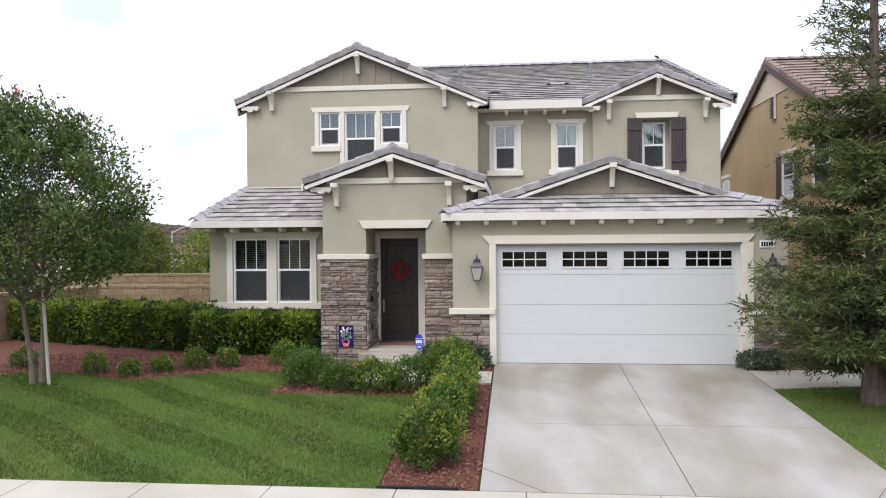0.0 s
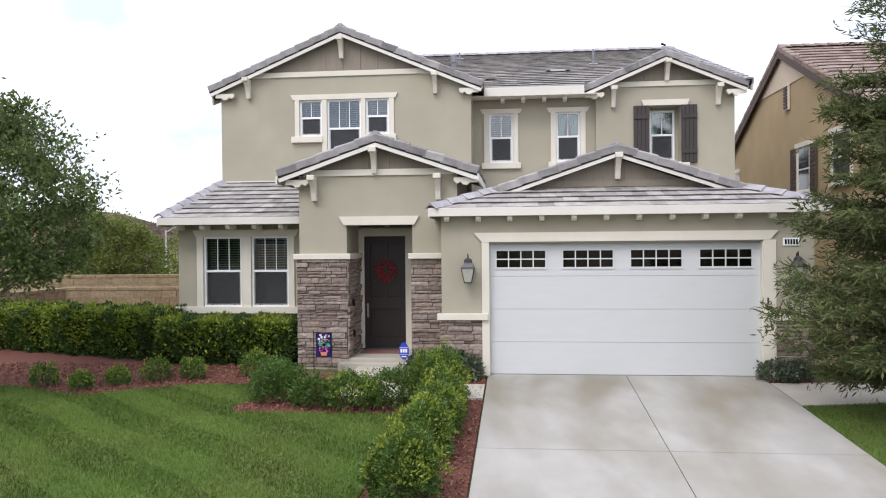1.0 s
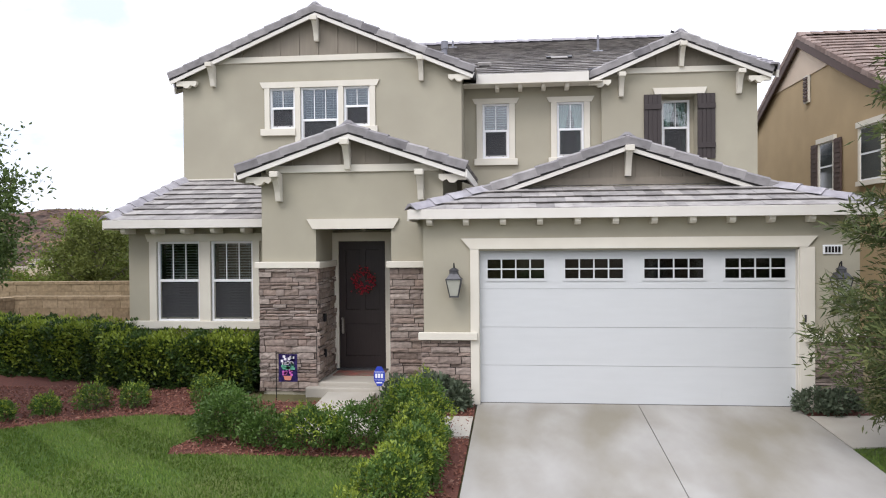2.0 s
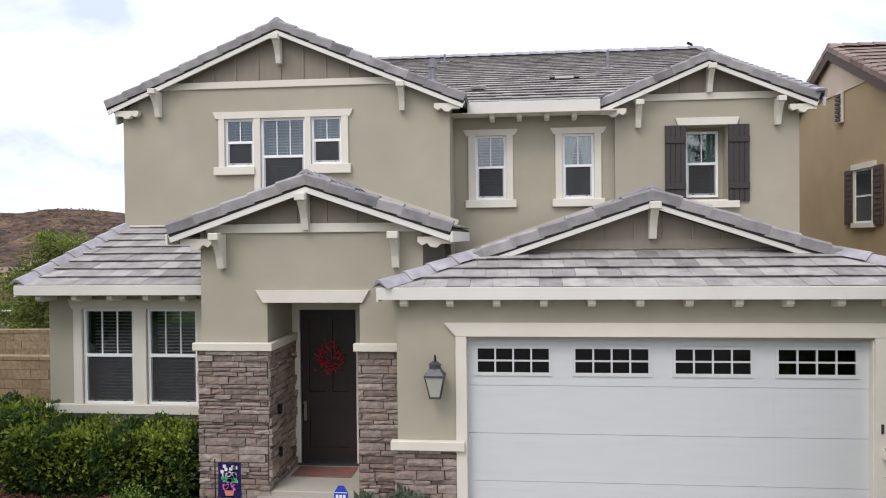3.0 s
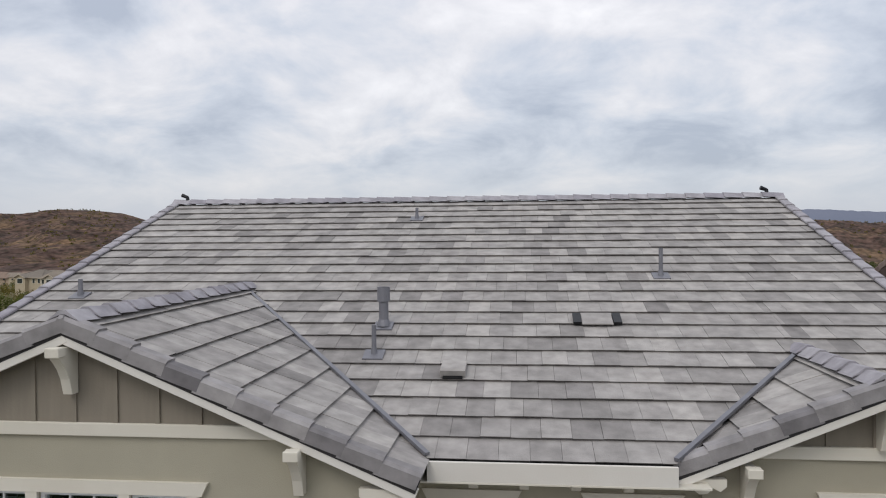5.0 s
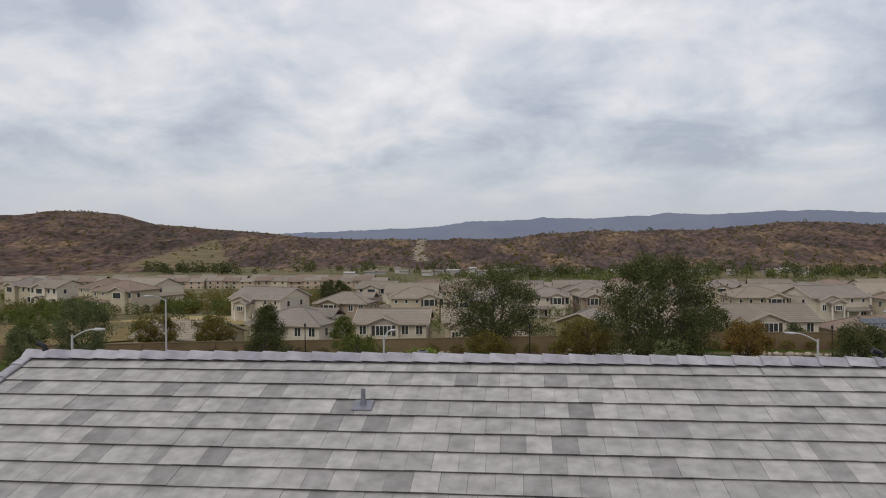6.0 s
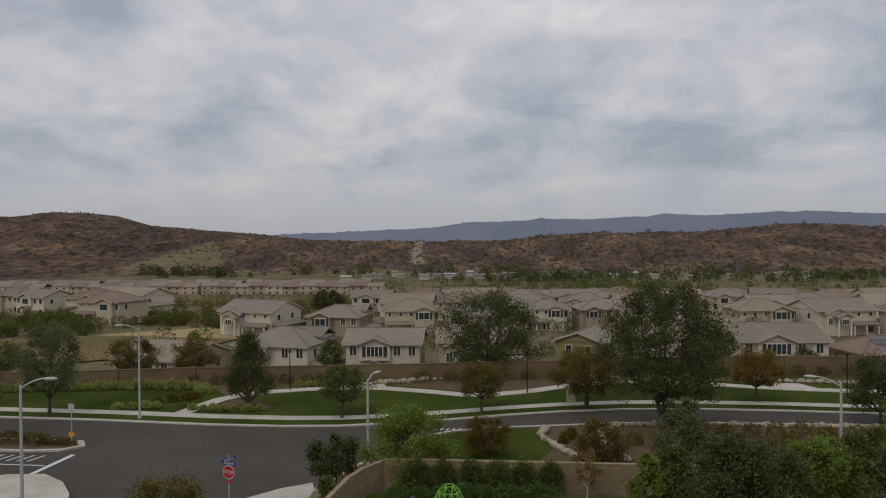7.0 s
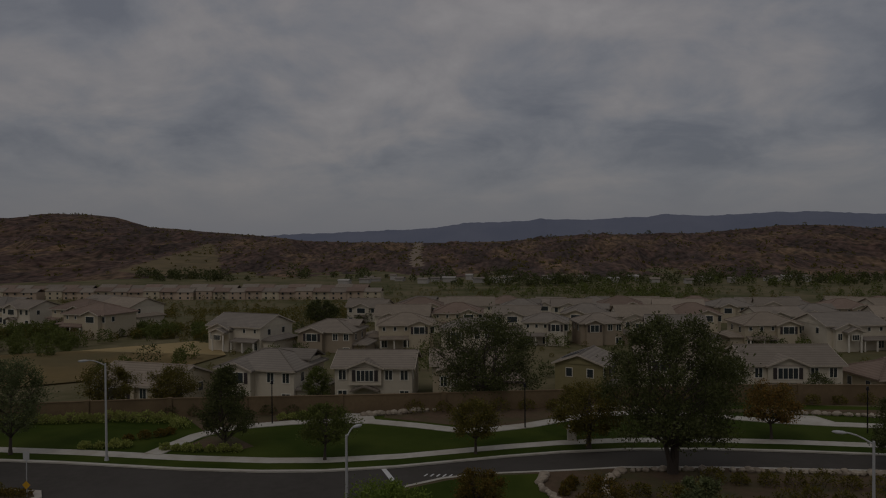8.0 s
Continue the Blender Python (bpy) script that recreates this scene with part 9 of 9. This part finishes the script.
for i in range(46):
    x, y = rb.uniform(-130, 430), rb.uniform(520, 590)
    b = thing("valley_building", "small pale building on the valley floor", "building", "far valley buildings", pose(x, y, gz(x, y), 0, 0, rb.uniform(-20, 20)))
    w, d, h = rb.uniform(4, 10), rb.uniform(4, 7), rb.uniform(2.2, 3.8)
    part("body", BX(-w / 2, w / 2, -d / 2, d / 2, -0.5, h), PALEB, b)
    part("roof", gable_turn(-w / 2, w / 2, -d / 2, d / 2, h, 0.3), (ROOF_C, ROOF_A, PALEB)[i % 3], b)

# ---------------------------------------------------------------- hills and mountains
HILL = bpy.data.materials.new("burnt_brown_hillside")
HILL.use_nodes = True


def hill_nodes():
    nt = HILL.node_tree
    N, L = nt.nodes.new, nt.links.new
    b = nt.nodes["Principled BSDF"]
    b.inputs["Roughness"].default_value, b.inputs["Specular IOR Level"].default_value = 0.98, 0.1
    geo = N("ShaderNodeNewGeometry")
    n1, n2, n3 = N("ShaderNodeTexNoise"), N("ShaderNodeTexNoise"), N("ShaderNodeTexVoronoi")
    # longer up the slope than across it
    run = N("ShaderNodeVectorMath"); run.operation = 'MULTIPLY'
    run.inputs[1].default_value = (1.0, 0.32, 1.0)
    L(geo.outputs["Position"], run.inputs[0])
    for n, s in ((n1, 0.02), (n2, 0.17), (n3, 0.16)):
        L(run.outputs[0], n.inputs["Vector"])
        n.inputs["Scale"].default_value = s
    n1.inputs["Detail"].default_value, n2.inputs["Detail"].default_value = 8, 8
    r1 = N("ShaderNodeValToRGB")
    e = r1.color_ramp.elements
    e[0].position, e[0].color = 0.36, (0.060, 0.043, 0.036, 1)
    e[1].position, e[1].color = 0.70, (0.185, 0.118, 0.072, 1)
    k = e.new(0.50); k.color = (0.098, 0.062, 0.049, 1)
    k = e.new(0.60); k.color = (0.126, 0.084, 0.054, 1)
    L(n1.outputs[0], r1.inputs[0])
    r2 = N("ShaderNodeMapRange")
    r2.inputs[1].default_value, r2.inputs[2].default_value, r2.inputs[3].default_value, r2.inputs[4].default_value = 0.32, 0.68, 0.42, 1.6
    L(n2.outputs[0], r2.inputs[0])
    m1 = N("ShaderNodeMix"); m1.data_type, m1.blend_type = 'RGBA', 'MULTIPLY'; m1.inputs[0].default_value = 1
    L(r1.outputs[0], m1.inputs[6]); L(r2.outputs[0], m1.inputs[7])
    r3 = N("ShaderNodeMapRange")
    r3.inputs[1].default_value, r3.inputs[2].default_value, r3.inputs[3].default_value, r3.inputs[4].default_value = 0.18, 0.42, 0.7, 0.0
    L(n3.outputs[0], r3.inputs[0])
    m2 = N("ShaderNodeMix"); m2.data_type = 'RGBA'
    L(r3.outputs[0], m2.inputs[0]); L(m1.outputs[2], m2.inputs[6])
    m2.inputs[7].default_value = (0.038, 0.036, 0.024, 1)
    bp = N("ShaderNodeBump")
    bp.inputs["Strength"].default_value, bp.inputs["Distance"].default_value = 1.0, 4.0
    L(n2.outputs[0], bp.inputs["Height"]); L(bp.outputs[0], b.inputs["Normal"])
    L(m2.outputs[2], b.inputs["Base Color"])


hill_nodes()


def ridge_line(t, pts):
    for (a, p), (b, q) in zip(pts, pts[1:]):
        if a <= t <= b:
            return p + (q - p) * (t - a) / (b - a)
    return pts[0][1] if t < pts[0][0] else pts[-1][1]


CREST = [(-2400, 55), (-953, 54), (-870, 53), (-815, 57.5), (-782, 62), (-733, 57), (-668, 38), (-604, 33.5), (-562, 29), (-436, 19), (-374, 10.6), (-292, 8), (-128, 6), (-14, 8), (63, 15.5), (130, 19), (271, 17), (354, 24), (409, 29), (454, 28), (499, 24.6), (604, 24), (1000, 30), (2400, 40)]


def hill_z(x, y):
    """Rounded spurs and gullies rising from the valley floor to an uneven crest."""
    c = ridge_line(x, CREST)
    foot = 590 + 55 * noise.noise(Vector((x * 0.006, 3.1, 0.0))) - 70 * smooth(-150, -420, x) if x < -150 else 600 + 45 * noise.noise(Vector((x * 0.007, 3.1, 0.0)))
    t = (y - foot) / (1290 - foot)
    base = gz(x, min(y, 1300)) - 1.0
    if t <= 0:
        return base - 3
    s = smooth(0, 1, t ** 0.8) if t < 1 else 1 - 0.6 * smooth(1, 1.22, t)
    fade = 1 - smooth(0.72, 0.98, t)
    wx = x + 40 * noise.noise(Vector((x * 0.004, y * 0.006, 8.0)))
    g = 1 - abs(noise.noise(Vector((wx * 0.013, y * 0.0032, 1.7)))) * 2
    g1 = 1 - abs(noise.noise(Vector((wx * 0.034, y * 0.009, 6.1)))) * 2
    g2 = noise.noise(Vector((x * 0.06, y * 0.035, 4.0)))
    # smooth ground along the firebreak and on the graded slope
    plain = max(math.exp(-((x + 101.5 + (y - 760) * 0.135) / 26) ** 2), math.exp(-((x + 310 + (y - 640) * 0.31) / 55) ** 2) * (1 - smooth(950, 1080, y)))
    up = min(1, t * 4) * (1 - 0.9 * plain)
    return base + (c - base) * s + ((g - 0.6) * 13 + (g1 - 0.5) * 5.5) * fade * up + g2 * (2.6 * fade + 0.7) * up


NHX, NHY = 480, 130
hx = [-1250 + 2500 * i / NHX for i in range(NHX + 1)]
hy = [500 + 940 * j / NHY for j in range(NHY + 1)]
HV = [(x, y, hill_z(x, y)) for y in hy for x in hx]
HF = [(j * (NHX + 1) + i, j * (NHX + 1) + i + 1, (j + 1) * (NHX + 1) + i + 1, (j + 1) * (NHX + 1) + i) for j in range(NHY) for i in range(NHX)]
TRACK = material("pale_dirt_track", (0.22, 0.165, 0.112), (0.18, 0.138, 0.094), 0.1, 0.95)
SLOPE = material("olive_tan_grass_slope", (0.18, 0.138, 0.078), (0.145, 0.115, 0.064), 0.06, 0.95, c3=(0.115, 0.094, 0.052), big=0.03, spec=0.05)


def cover(x, y):
    """What grows at a spot of the hills: bare track, graded grass or burnt scrub."""
    if 740 < y < 1280 and abs(x + 101.5 + (y - 760) * 0.135 - 2 * math.sin(y * 0.012)) < 6.5:
        return 1
    f = (y - 640) / 360
    if 0 < f < 1 and abs(x + 310 + 112 * f) < 46 * (1 - f ** 1.4) + 4 * noise.noise(Vector((x * 0.03, y * 0.03, 2.0))):
        return 2
    return 0


def hill_part(name, kind, mat, label, category):
    faces = [f for f in HF if cover((HV[f[0]][0] + HV[f[2]][0]) / 2, (HV[f[0]][1] + HV[f[2]][1]) / 2) == kind]
    used = sorted({i for f in faces for i in f})
    at = {v: k for k, v in enumerate(used)}
    me = mesh_of(name, [HV[i] for i in used], [tuple(at[i] for i in f) for f in faces], mat)
    me.polygons.foreach_set("use_smooth", [True] * len(me.polygons))
    tagged(new(name, me), label, category, kind="structure")


hill_part("hills", 0, HILL, "burnt brown hills with scrub and gullies beyond the valley", "hills")
hill_part("firebreak_track", 1, TRACK, "pale dirt firebreak running up the hill", "track")
hill_part("graded_slope", 2, SLOPE, "smooth olive-tan grassy slope on the hill", "slope")
rng = np.random.default_rng(77)
V = []
rs = random.Random(78)
for k in range(2000):
    x, y = rs.uniform(-800, 700), rs.uniform(600, 1270)
    s = rs.uniform(0.6, 1.5) if k % 25 else rs.uniform(2.5, 5.0)
    p, d = blob_points(16, rng, s, s, s * 0.8)
    V.append(leaf_cloud(p + np.array([x, y, hill_z(x, y) + s * 0.4]), d, 1.6 * s ** 0.5, 1.2, rng, 0.8))
tagged(new("hill_scrub", quads("hill_scrub", np.concatenate(V), LEAF_OLIVE)), "dark scrub bushes scattered over the hills", "scrub", kind="stuff")
V = []
for x, s in ((221, 4.0), (430, 2.6), (529, 3.0)):
    p, d = blob_points(60, rng, s, s, s)
    V.append(leaf_cloud(p + np.array([x, 1285, hill_z(x, 1285) + s * 0.7]), d, 2.2, 1.6, rng, 0.8))
tagged(new("crest_trees", quads("crest_trees", np.concatenate(V), LEAF_DEEP)), "lone dark trees on the crest of the hills", "trees", kind="stuff")
for ob in scene.collection.objects:
    if ob.parent is None and ob not in HERE:
        ob.matrix_basis = VALLEY @ ob.matrix_basis

# distance haze is mixed into the mountains' base colour as pale blue
MOUNT = material("haze_painted_mountain", (0.185, 0.20, 0.25), (0.16, 0.178, 0.23), 0.004, 1.0, spec=0.0)
RANGE = [(-2400, 30), (-1450, 30), (-1347, 40), (-1119, 45), (-798, 58), (-544, 65), (-400, 80), (-263, 100), (-47, 101), (137, 115), (409, 109), (588, 120), (700, 122), (795, 136), (1029, 124), (1375, 142), (1602, 142), (1904, 127), (2400, 130)]
mx = [-2300 + 4600 * i / 400 for i in range(401)]
MV, MF = [], []
for j in range(7):
    for x in mx:
        r = ridge_line(x, RANGE) + 5 * noise.noise(Vector((x * 0.012, 0, 9))) + 3.5 * noise.noise(Vector((x * 0.035, 0, 5)))
        MV.append((x, 3700 + 70 * j, -30 + (r + 30) * smooth(0, 6, j)))
MF = [(j * 401 + i, j * 401 + i + 1, (j + 1) * 401 + i + 1, (j + 1) * 401 + i) for j in range(6) for i in range(400)]
tagged(new("mountains", mesh_of("mountains", MV, MF, MOUNT)), "blue mountain range on the horizon, haze put into its colour", "mountains", kind="structure")
bm = PR([(-3000, 1390), (3000, 1390), (3000, 4400), (-3000, 4400)], 'z', -60, -22)
solo("far_plain", bm, EARTH, "far plain beyond the hills", "ground", kind="structure")


# unseen houses across the street in front, added to darken the low windows' reflections
for i, (st, x, tn, wm, rm) in enumerate((("bay", -38.0, 180, W_CREAM, ROOF_C), ("hip", -22.0, 182, W_TAUPE, ROOF_A), ("step", -6.0, 179, W_OLIVE, ROOF_C), ("bay", 10.5, 181, W_TAUPE, ROOF_B), ("hip", 27.0, 180, W_CREAM, ROOF_A))):
    far_house(st, x, -48.0, -1.2, 13.5, 5.2, tn, wm, rm, ("cream", "taupe", "olive", "taupe", "cream")[i] + " stucco house out of view, added for window reflections", False)
# unseen lawn under those houses, added along with them
solo("front_yards", BX(-80, 80, -60, -22, -0.7, -0.47), LAWN, "unseen green lawn across the street, added for reflections", "lawn", kind="structure")

# ---------------------------------------------------------------- small pieces
veneer()
lay_tiles()
